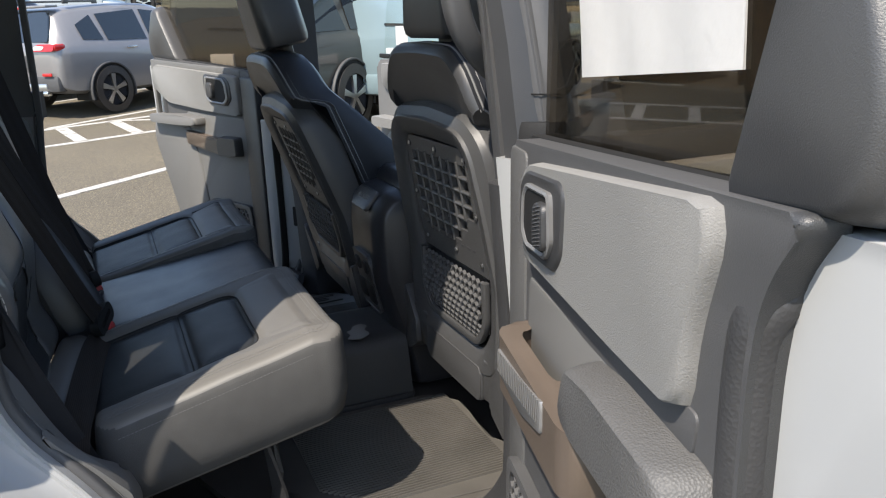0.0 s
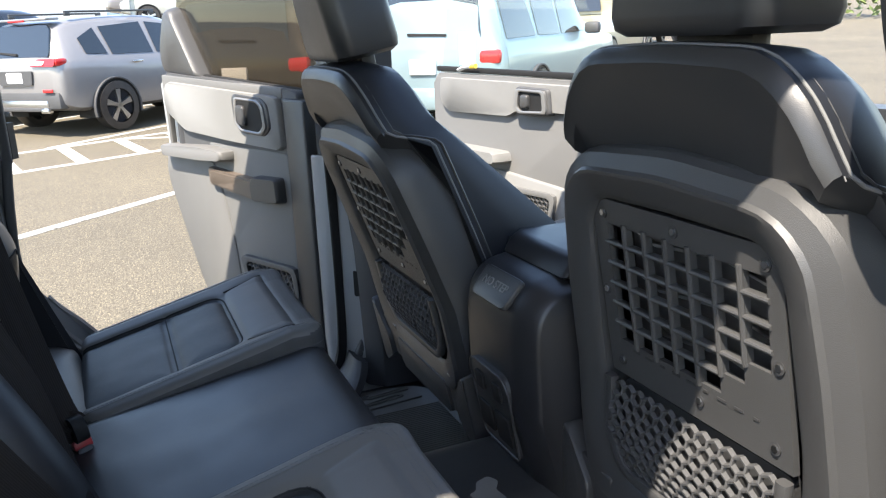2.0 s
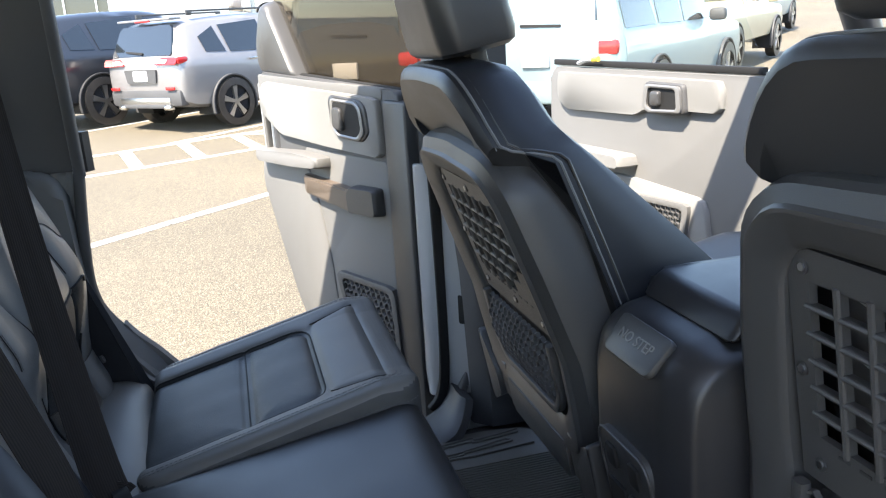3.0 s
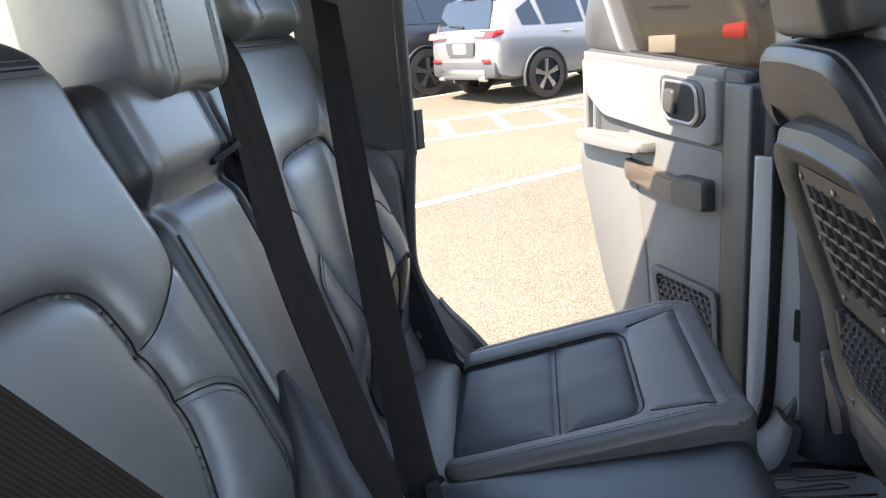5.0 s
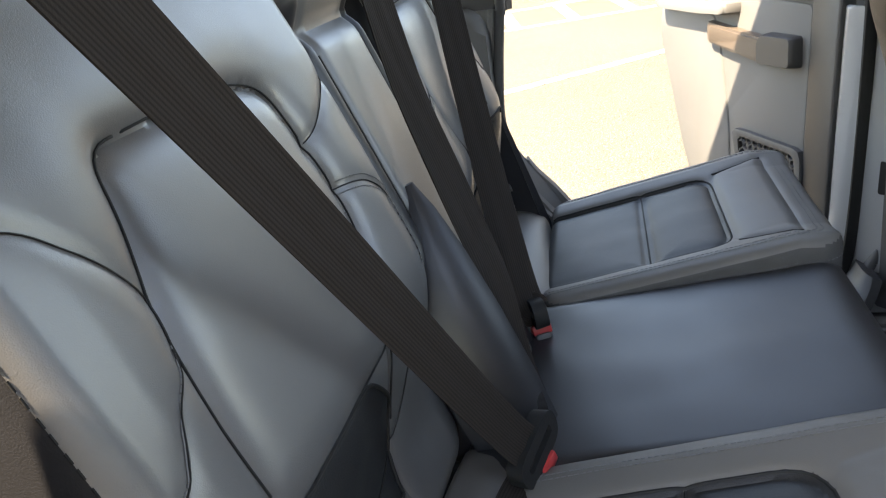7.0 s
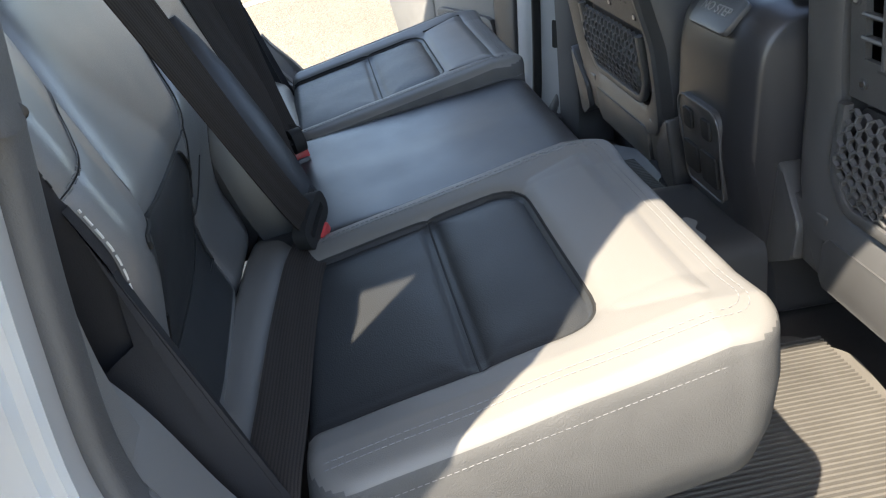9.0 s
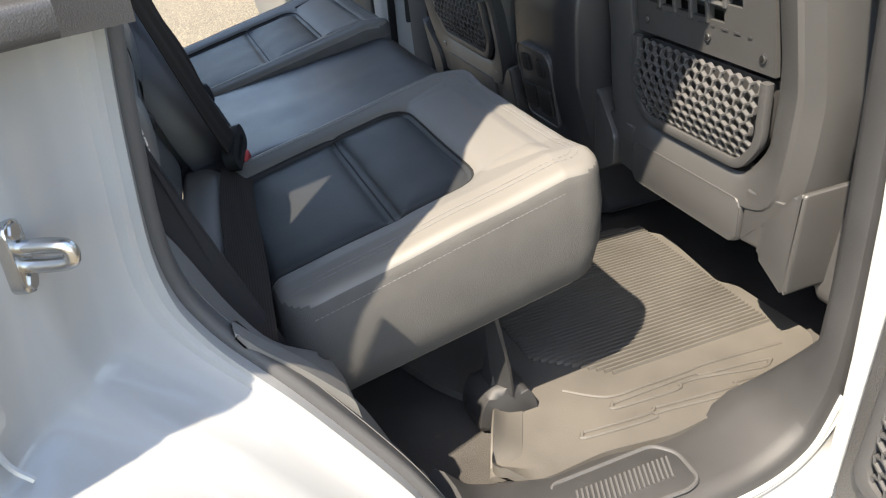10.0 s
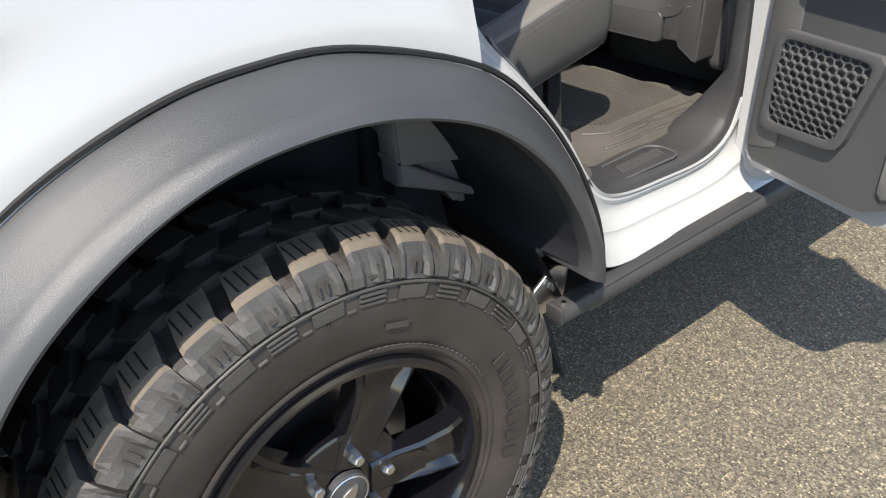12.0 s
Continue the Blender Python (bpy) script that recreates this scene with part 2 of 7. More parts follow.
def smooth_line(pts, per=8, closed=False):
    """A Catmull-Rom line through the points."""
    P = [Vector(p) for p in pts]
    n = len(P)
    out = []
    for i in range(n if closed else n - 1):
        g = lambda k: P[k % n] if closed else P[max(0, min(n - 1, k))]
        p0, p1, p2, p3 = g(i - 1), g(i), g(i + 1), g(i + 2)
        for s in range(per):
            t = s / per
            out.append(0.5 * (2 * p1 + (p2 - p0) * t + (2 * p0 - 5 * p1 + 4 * p2 - p3) * t * t + (3 * p1 - p0 - 3 * p2 + p3) * t ** 3))
    if not closed:
        out.append(P[-1])
    return out


def add_sweep(bm, path, profile, up=Vector((0, 0, 1)), closed=False, caps=True, scale=None):
    """Draw a 2D profile (side, up) along a line of points."""
    path = [Vector(p) for p in path]
    n, rings = len(path), []
    for i, p in enumerate(path):
        a = path[(i - 1) % n] if closed or i else p
        b = path[(i + 1) % n] if closed or i < n - 1 else p
        d = (b - a).normalized()
        ref = up(i) if callable(up) else up
        side = d.cross(ref)
        side = side.normalized() if side.length > 1e-6 else Vector((1, 0, 0))
        top = side.cross(d).normalized()
        k = scale(i / max(1, n - 1)) if scale else 1.0
        rings.append([p + side * (x * k) + top * (y * k) for x, y in profile])
    if closed:
        rings.append(rings[0])
    add_loft(bm, rings, True, caps and not closed)
    if closed:
        bmesh.ops.remove_doubles(bm, verts=bm.verts, dist=1e-5)


def sweep(path, profile, **k):
    bm = bmesh.new()
    add_sweep(bm, path, profile, **k)
    return bm


def ring(r, n=8, ry=None):
    return [(r * math.cos(2 * math.pi * i / n), (ry or r) * math.sin(2 * math.pi * i / n)) for i in range(n)]


def strip_profile(w, t):
    return [(-w / 2, -t / 2), (w / 2, -t / 2), (w / 2, t / 2), (-w / 2, t / 2)]


def seg_dist(x, y, line):
    best = 1e9
    for (ax, ay), (bx, by) in zip(line, line[1:]):
        dx, dy = bx - ax, by - ay
        t = max(0.0, min(1.0, ((x - ax) * dx + (y - ay) * dy) / (dx * dx + dy * dy + 1e-12)))
        best = min(best, math.hypot(x - ax - t * dx, y - ay - t * dy))
    return best


def rr_inside(x, y, w, h, r):
    """How far inside a rounded rectangle, centred on 0, a point lies."""
    qx, qy = abs(x) - w / 2 + r, abs(y) - h / 2 + r
    return r - (min(max(qx, qy), 0.0) + math.hypot(max(qx, 0), max(qy, 0)))


def soft_pad(w, h, r, edge, depth, field, nx=44, ny=44, inset=0.0, warp=None, under=True):
    """An upholstered pad: a rounded rectangle w by h whose upper side follows field(x, y), with a rolled edge and a skirt down by depth."""
    bm = bmesh.new()

    def where(i, j):
        x, y = (i / nx - 0.5) * w, (j / ny - 0.5) * h
        ax, ay = abs(x) - (w / 2 - r), abs(y) - (h / 2 - r)
        if ax > 0 and ay > 0 and r > 0:
            a, b = ax / r, ay / r
            x = math.copysign(w / 2 - r + r * a * math.sqrt(1 - b * b / 2), x)
            y = math.copysign(h / 2 - r + r * b * math.sqrt(1 - a * a / 2), y)
        return x, y

    def lift(x, y):
        d = max(0.0, rr_inside(x, y, w, h, r))
        drop = edge - math.sqrt(max(0.0, edge * edge - (edge - d) ** 2)) if d < edge else 0.0
        return field(x, y) - drop

    def put(x, y, z):
        return warp(x, y, z) if warp else (x, y, z)

    V = [[None] * (ny + 1) for _ in range(nx + 1)]
    for i in range(nx + 1):
        for j in range(ny + 1):
            x, y = where(i, j)
            V[i][j] = bm.verts.new(put(x, y, lift(x, y)))
    for i in range(nx):
        for j in range(ny):
            bm.faces.new((V[i][j], V[i + 1][j], V[i + 1][j + 1], V[i][j + 1]))
    loop = [(i, 0) for i in range(nx)] + [(nx, j) for j in range(ny)] + [(i, ny) for i in range(nx, 0, -1)] + [(0, j) for j in range(ny, 0, -1)]
    last = [V[i][j] for i, j in loop]
    if depth > 0:
        for k, (f, ins) in enumerate(((0.3, -0.004), (0.65, -0.003), (0.93, 0.004), (1.0, 0.014))):
            row = []
            for i, j in loop:
                x, y = where(i, j)
                z0 = lift(x, y)
                s = 1 - (ins + inset * f) / max(w, h) * 2
                row.append(bm.verts.new(put(x * s, y * s, z0 * (1 - f) - depth * f)))
            for a in range(len(loop)):
                b = (a + 1) % len(loop)
                bm.faces.new((last[a], last[b], row[b], row[a]))
            last = row
        if under:
            bm.faces.new(last[::-1])
    return bm


def signed_dist(x, y, poly):
    """Distance to a closed outline, positive inside it."""
    inside, n = False, len(poly)
    for i in range(n):
        (ax, ay), (bx, by) = poly[i - 1], poly[i]
        if (ay > y) != (by > y) and x < (bx - ax) * (y - ay) / (by - ay) + ax:
            inside = not inside
    d = seg_dist(x, y, list(poly) + [poly[0]])
    return d if inside else -d


def add_stitches(bm, pts, length=0.0045, gap=0.0022, r=0.0005):
    """Short threads laid end to end along a line of points."""
    pts = [Vector(p) for p in pts]
    run = 0.0
    for a, b in zip(pts, pts[1:]):
        d = b - a
        L = d.length
        if L < 1e-6:
            continue
        d /= L
        s = (length + gap) - run if run else 0.0
        while s + length <= L + gap:
            p, q = a + d * s, a + d * min(L, s + length)
            side = d.cross(Vector((0.31, 0.52, 0.8))).normalized() * r
            top = side.cross(d).normalized() * r
            add_loft(bm, [[c + side, c + top, c - side, c - top] for c in (p, q)])
            s += length + gap
        run = 0.0


def on_side(mirror):
    """Keeps the near side of the car or throws it across the centre line."""
    return (lambda x, y, z: (x, 2.0 - y, z)) if mirror else (lambda x, y, z: (x, y, z))

# ---- ground and its markings ----
def gz(y):
    """Height of the car park, which climbs gently away from the far side of the car."""
    y = min(y, 45.0)
    return 0.0 if y < 2 else 0.038 * (y - 2) + 0.002 * max(0.0, y - 14) ** 2


FWD, LEFT = Vector((0.757, 0.653)), Vector((-0.653, 0.757))     # along and across the parked row


def build_ground():
    bm = bmesh.new()
    ys = [-160, -80, -40, -20, -10, -4, 0, 1.5, 2.0, 3, 5, 8, 11, 14, 16, 18, 20, 22, 24, 26, 28, 30, 33, 36, 39, 42, 45, 60, 100, 160]
    rows = [[bm.verts.new(((i / 24 - 0.5) * 320, y, gz(y))) for y in ys] for i in range(25)]
    for i in range(24):
        for j in range(len(ys) - 1):
            bm.faces.new((rows[i][j], rows[i + 1][j], rows[i + 1][j + 1], rows[i][j + 1]))
    ground = tagged(part("ground", bm, ASPHALT, None, "", True), "sunlit tan-grey asphalt of a car park", "asphalt", "", "structure")

    def line(a, b, w=0.1):
        a, b = Vector(a), Vector(b)
        d = (b - a).normalized()
        s = Vector((-d.y, d.x)) * w / 2
        m = bmesh.new()
        k = max(2, int((b - a).length / 0.15))
        rings = []
        for i in range(k + 1):
            p = a + (b - a) * (i / k)
            rings.append([(q.x, q.y, gz(q.y) + dz) for q, dz in ((p + s, 0.005), (p - s, 0.005), (p - s, -0.003), (p + s, -0.003))])
        add_loft(m, rings)
        part("parking_line", m, LINE, ground, "worn white parking line", False)

    line((-5.0, 2.39), (1.9, 7.98), 0.11)
    u = Vector((0.913, 0.407))
    p0, q0 = Vector((-0.55, 10.47)), Vector((-0.28, 9.2))
    line(p0 - u * 6, p0 + u * 9, 0.11)
    line(q0 - u * 6, q0 + u * 9, 0.11)
    for k in range(-7, 11):
        line(p0 + u * (k * 0.73), q0 + u * (k * 0.73), 0.15)
    line(p0 + u * 1.5, q0 + u * 3.2, 0.08)
    for n in range(-4, 6):
        c = Vector((0.21, 12.5)) + LEFT * (2.3 * n + 1.15)
        line(c - FWD * 1.3, c + FWD * 3.9, 0.1)
    for n in range(6):
        c = Vector((-9.0 + 3.0 * n, 21.0 + 0.8 * n))
        line(c, c + Vector((-1.6, 3.6)), 0.1)
    line((2.2, -3.2), (9.0, -1.2), 0.1)
    line((3.0, -5.6), (10.0, -3.6), 0.1)
    line((4.6, -1.2), (6.4, -4.6), 0.1)
    return ground


build_ground()


# ---- the SUV's body ----
suv = thing("off_road_suv", "white four-door off-road SUV with its rear doors open", "car")
A_LINE = [(0.338, 0.125, 1.32), (0.334, 0.125, 1.2), (0.326, 0.12, 1.06), (0.352, 0.115, 1.026), (0.437, 0.11, 0.95), (0.528, 0.107, 0.826), (0.592, 0.108, 0.68), (0.62, 0.112, 0.59), (0.69, 0.118, 0.548), (0.85, 0.12, 0.538), (1.02, 0.122, 0.532), (1.1, 0.124, 0.53), (1.16, 0.126, 0.528), (1.34, 0.128, 0.522)]
B_LINE = [(0.478, 0.285, 1.32), (0.466, 0.285, 1.2), (0.463, 0.285, 1.09), (0.488, 0.276, 1.02), (0.555, 0.25, 0.935), (0.635, 0.224, 0.815), (0.69, 0.208, 0.71), (0.735, 0.2, 0.662), (0.81, 0.2, 0.637), (0.93, 0.2, 0.628), (1.04, 0.2, 0.624), (1.11, 0.2, 0.636), (1.16, 0.2, 0.67), (1.19, 0.2, 0.74)]


def build_side(mirror):
    m = on_side(mirror)
    tag = "white painted steel"
    # jamb and cove between the outer skin and the door opening
    a, b = smooth_line(A_LINE, 8), smooth_line(B_LINE, 8)
    prof = [(0.0, 0.0), (0.04, -0.002), (0.1, 0.004), (0.18, 0.017), (0.26, 0.024), (0.36, 0.022), (0.42, 0.016), (0.5, 0.022), (0.62, 0.028), (0.76, 0.019), (0.84, 0.008), (0.9, -0.001), (0.94, 0.002), (1.0, -0.004)]
    rings = []
    for p, q in zip(a, b):
        r = []
        for t, dip in prof:
            c = p.lerp(q, t)
            r.append(m(c.x, p.y + (q.y - p.y) * min(1.0, t * 1.15) + dip * 0.9, c.z))
        r.append(m(q.x + 0.002, q.y + 0.03, q.z))
        rings.append(r)
    part("door_jamb", loft(rings, closed=False), WHITE, suv, tag)
    # seal round the opening
    line = [m(0.492, 0.4, 1.76), m(0.488, 0.36, 1.55)] + [m(q.x + 0.004, q.y + 0.03, q.z - (0.026 if q.z < 0.66 else 0.0)) for q in b] + [m(*p) for p in [(1.208, 0.225, 0.8), (1.203, 0.225, 1.0), (1.19, 0.23, 1.2), (1.178, 0.24, 1.4), (1.168, 0.27, 1.6), (1.155, 0.3, 1.74)]]
    line = [Vector(p) for p in line]
    part("door_seal", sweep(smooth_line(line, 3), fillet([(-0.009, -0.015), (0.009, -0.015), (0.009, 0.015), (-0.009, 0.015)], 0.008, 4), up=Vector((0, 1, 0))), TRIM_DARK, suv, "dark grey trim lip round the door opening")
    band = [q for q in b if q.z < 1.06 and q.x < 0.76]
    rings = [[m(q.x + dx, q.y + dy, q.z + dz) for dx, dy, dz in ((0.012, 0.036, 0.006), (0.006, 0.06, 0.006), (-0.012, 0.1, 0.0), (-0.04, 0.15, -0.01), (-0.06, 0.15, -0.03), (-0.03, 0.04, -0.02))] for q in band]
    part("opening_trim", loft(rings), TRIM_MID, suv, "dark grey trim inside the door opening")
    # quarter panel over and behind the wheel
    arch = [(0.326, 1.055), (0.25, 1.09), (0.12, 1.125), (-0.02, 1.135), (-0.14, 1.118), (-0.28, 1.065), (-0.4, 0.98), (-0.5, 0.86), (-0.55, 0.7), (-0.57, 0.55)]
    arch = [(v.x, v.y) for v in smooth_line([(x, z, 0) for x, z in arch], 5)]
    bm = bmesh.new()
    cols = [[m(x, y, z) for x, y, z in ((0.327, 0.121, 1.057), (0.327, 0.121, 1.07), (0.328, 0.121, 1.09), (0.329, 0.122, 1.11), (0.331, 0.123, 1.13), (0.332, 0.124, 1.15), (0.333, 0.125, 1.17), (0.335, 0.125, 1.2), (0.336, 0.125, 1.23), (0.337, 0.125, 1.25), (0.338, 0.125, 1.27), (0.338, 0.125, 1.3), (0.338, 0.125, 1.32))]]
    for x, z in arch:
        col = []
        for k in range(13):
            f = (k / 12) ** 1.4
            zz = z - 0.012 + (1.332 - z) * f
            lift = min(1.0, (zz - z) / 0.12)
            y = 0.12 - 0.016 * (1 - lift * lift * (3 - 2 * lift)) - 0.012 * math.sin(math.pi * min(1, (zz - 0.6) / 0.72)) + 0.03 * max(0, (zz - 1.2) / 0.12) ** 2 * 0.6
            col.append(m(x, y, zz))
        cols.append(col)
    tail = []
    for k in range(13):
        tail.append(m(-0.86, 0.135, 0.55 + (1.32 - 0.55) * k / 12))
    cols.append(tail)
    add_loft(bm, cols, closed=False)
    part("quarter_panel", bm, WHITE, suv, tag)
    part("belt_moulding", sweep([m(-0.86, 0.16, 1.325), m(-0.2, 0.15, 1.325), m(0.34, 0.15, 1.325), m(0.45, 0.19, 1.325)], fillet([(-0.02, -0.012), (0.02, -0.012), (0.02, 0.012), (-0.02, 0.012)], 0.006, 3)), TRIM_BLACK, suv)
    # wheel arch flare
    outer = [(0.607, 0.578), (0.6, 0.64), (0.577, 0.72), (0.524, 0.829), (0.436, 0.951), (0.321, 1.048), (0.12, 1.12), (-0.02, 1.13), (-0.14, 1.113), (-0.28, 1.06), (-0.4, 0.975), (-0.5, 0.855), (-0.55, 0.7), (-0.56, 0.56)]
    inner = [(0.468, 0.672), (0.47, 0.7), (0.463, 0.738), (0.43, 0.815), (0.36, 0.918), (0.255, 1.004), (0.115, 1.056), (-0.02, 1.066), (-0.13, 1.049), (-0.24, 1.0), (-0.34, 0.925), (-0.42, 0.82), (-0.465, 0.7), (-0.48, 0.56)]
    o, i = smooth_line([(x, z, 0) for x, z in outer], 6), smooth_line([(x, z, 0) for x, z in inner], 6)
    prof = [(0.0, 0.125), (0.0, 0.098), (0.03, 0.088), (0.25, 0.058), (0.48, 0.034), (0.56, 0.022), (0.62, 0.012), (0.75, 0.004), (0.92, -0.002), (0.98, 0.0), (1.0, 0.008), (0.99, 0.03), (0.97, 0.09), (0.9, 0.125)]
    rings = [[m(p.x + (q.x - p.x) * t, y, p.y + (q.y - p.y) * t) for t, y in prof] for p, q in zip(o, i)]
    part("wheel_flare", loft(rings, closed=False), FLARE, suv, "dark grey grained plastic wheel arch flare")
    part("flare_seam", sweep([m(p.x * 1.01, 0.0945, p.y + 0.004) for p in o], ring(0.0048, 6), up=Vector((0, 1, 0))), SEAL, suv, "black rubber seam along the flare")
    # liner of the wheel arch
    rings = [[m(x, y, z) for y in (0.03 if z > 0.68 else 0.13, 0.13, 0.25, 0.45)] for x, z in [(0.6, 0.46), (0.55, 0.52), (0.5, 0.62)] + [(q.x, q.y) for q in i]]
    part("arch_liner", loft(rings, closed=False), UNDER, suv)
    part("arch_inner_wall", prism([(q.x, q.y) for q in i], lambda u, v, d: m(u, d, v), 0.445, 0.46), UNDER, suv)
    # rocker, and the pillar behind the front door
    rock = [(0.123, 0.53), (0.128, 0.5), (0.15, 0.44), (0.3, 0.44), (0.3, 0.5), (0.2, 0.525)]
    part("rocker_panel", loft([[m(x, y, z) for y, z in rock] for x in (0.64, 0.8, 1.2, 2.2, 2.4)]), TRIM_BLACK, suv)
    pil = [(1.19, 0.2), (1.2, 0.155), (1.225, 0.135), (1.27, 0.13), (1.335, 0.13), (1.34, 0.2), (1.3, 0.24)]
    rings = []
    for z, dx, dy in ((0.53, 0.0, 0.0), (0.63, 0.0, 0.0), (0.8, 0.0, 0.0), (1.0, -0.01, 0.0), (1.2, -0.025, 0.005), (1.34, -0.035, 0.01)):
        rings.append([m(x + dx, y + dy, z) for x, y in pil])
    part("b_pillar", loft(rings), WHITE, suv, tag)
    part("pillar_trim", loft([[m(x + dx, y + dy, z) for x, y in [(1.2, 0.215), (1.205, 0.25), (1.24, 0.285), (1.33, 0.29), (1.34, 0.24), (1.3, 0.21)]] for z, dx, dy in ((0.64, 0, 0), (1.0, -0.01, 0), (1.3, -0.03, 0.0), (1.55, -0.04, 0.03), (1.76, -0.06, 0.08), (1.92, -0.075, 0.12))]), TRIM_DARK, suv, "dark grey moulded pillar trim")
    up = [(1.165, 0.2), (1.175, 0.175), (1.215, 0.16), (1.27, 0.16), (1.29, 0.2), (1.25, 0.22)]
    part("pillar_moulding", loft([[m(x + dx, y + dy, z) for x, y in up] for z, dx, dy in ((1.34, 0, 0), (1.5, -0.005, 0.025), (1.78, -0.02, 0.09), (1.93, -0.03, 0.12))]), TRIM_BLACK, suv)
    # hard top: pillar behind the door, rail over it, side with its window hole
    rail = [(0.34, 1.9), (0.28, 1.91), (0.255, 1.94), (0.3, 1.98), (0.4, 1.98), (0.4, 1.92)]
    part("roof_rail", loft([[m(x, y, z) for y, z in rail] for x in (-0.86, 0.2, 1.0, 1.9)]), TRIM_BLACK, suv)
    cp = [(0.31, 0.165), (0.34, 0.19), (0.425, 0.22), (0.435, 0.3)]
    edge = ((1.31, 0.0), (1.354, 0.012), (1.37, 0.042), (1.435, 0.058), (1.49, 0.075), (1.62, 0.065), (1.72, 0.052), (1.82, 0.055), (1.93, 0.055))
    if mirror:
        edge = ((1.31, 0.035), (1.42, 0.035), (1.5, 0.035), (1.62, 0.04), (1.76, 0.045), (1.93, 0.05))
    part("c_pillar", loft([[m(x + dx, y + dy, z) for x, y in cp] + [m(0.295, 0.31 + dy, z), m(0.295, 0.18 + dy, z)] for z, dx in edge for dy in (0.1 * (z - 1.31),)]), TRIM_DARK, suv, "dark grey pillar trim")
    part("belt_corner_trim", loft([[m(x, y, z) for x, y in ((0.3, 0.15), (0.335, 0.165), (0.385, 0.2), (0.452, 0.23), (0.497, 0.246), (0.488, 0.264), (0.3, 0.264))] for z in (1.302, 1.31, 1.375)]), TRIM_BLACK, suv)
    # inner panel beside the seat, from the floor to the belt
    side = fillet([(0.1, 1.1), (0.28, 1.04), (0.4, 0.95), (0.49, 0.83), (0.54, 0.72), (0.57, 0.66), (0.69, 0.66), (0.62, 0.84), (0.5, 1.0), (0.465, 1.1), (0.455, 1.32), (0.1, 1.32)], 0.05, 5)
    part("inner_side_panel", prism(side, lambda u, v, d: m(u, d, v), 0.31, 0.365, 0.02, 3), TRIM_MID, suv, "dark grey moulded side trim")
    lower_side = fillet([(0.3, 1.165), (0.425, 1.155), (0.449, 1.12), (0.476, 1.075), (0.512, 0.985), (0.545, 0.925), (0.6, 0.893), (0.62, 0.84), (0.59, 0.7), (0.45, 0.7), (0.3, 0.9)], [0.01, 0.03, 0.03, 0.04, 0.03, 0.03, 0.02, 0.02, 0.02, 0.01, 0.01], 4)
    part("seat_side_trim", prism(lower_side, lambda u, v, d: m(u, d, v), 0.325, 0.383, 0.012, 3), TRIM_MID, suv, "grey moulded trim beside the seat")
    part("side_trim_step", prism([(0.3 + (u - 0.3) * 0.985 - 0.004, v - 0.055) for u, v in lower_side if v > 0.75] + [(0.56, 0.68), (0.3, 0.8)], lambda u, v, d: m(u, d, v), 0.29, 0.345, 0.008, 2), TRIM_MID, suv)
    lip = fillet([(0.507, 1.02), (0.529, 0.99), (0.565, 0.952), (0.606, 0.9), (0.619, 0.816), (0.68, 0.74), (0.66, 0.69), (0.6, 0.8), (0.53, 0.94)], 0.008, 3)
    part("trim_lip", prism(lip, lambda u, v, d: m(u, d, v), 0.284, 0.308, 0.005, 3), TRIM_MID, suv, "grey moulded lip of the side trim")
    part("front_sill", loft([[m(x, y, z) for y, z in ((0.2, 0.53), (0.2, 0.66), (0.22, 0.69), (0.36, 0.69), (0.38, 0.6))] for x in (1.34, 1.8, 2.25)]), SILL_TRIM, suv, "dark sill trim")
    # moulded trim along the sill, up round the corner and along the pillar
    turn = smooth_line([Vector((x, 0.0, z)) for x, z in ((0.69, 0.71), (0.735, 0.662), (0.81, 0.637), (0.93, 0.628), (1.03, 0.626), (1.1, 0.638), (1.155, 0.672), (1.187, 0.735), (1.196, 0.83), (1.196, 0.95), (1.185, 1.15), (1.175, 1.3))], 7)
    if mirror:
        turn = [p for p in turn if p.z < 0.73 or p.x < 0.9]
        # bare painted pillar with its seal and a pocket for the latch
        part("pillar_jamb", prism(fillet([(1.164, 0.7), (1.214, 0.72), (1.208, 1.3), (1.166, 1.3)], 0.012, 3), lambda u, v, d: m(u, d + (u - 1.164) * 1.1, v), 0.17, 0.205, 0.006, 2), WHITE, suv, tag)
        part("pillar_seal", sweep(smooth_line([Vector(m(x, 0.2, z)) for x, z in ((1.12, 0.665), (1.145, 0.7), (1.156, 0.78), (1.158, 1.0), (1.154, 1.3))], 6), fillet([(-0.012, -0.009), (0.012, -0.009), (0.012, 0.009), (-0.012, 0.009)], 0.005, 2), up=Vector((0, 1, 0))), SEAL, suv, "black rubber pillar seal")
        part("latch_pocket", prism(fillet([(1.188, 0.88), (1.204, 0.885), (1.204, 0.945), (1.188, 0.95)], 0.006, 3), lambda u, v, d: m(u, d + (u - 1.164) * 1.1, v), 0.2, 0.208), SEAL, suv)
        part("seal_lip", prism(fillet([(1.125, 0.69), (1.14, 0.7), (1.148, 0.78), (1.148, 1.24), (1.12, 1.24), (1.12, 0.75)], 0.006, 3), lambda u, v, d: m(u, d + (u - 1.12) * 1.1, v), 0.155, 0.175, 0.004, 2), WHITE, suv, tag)
    rings = []
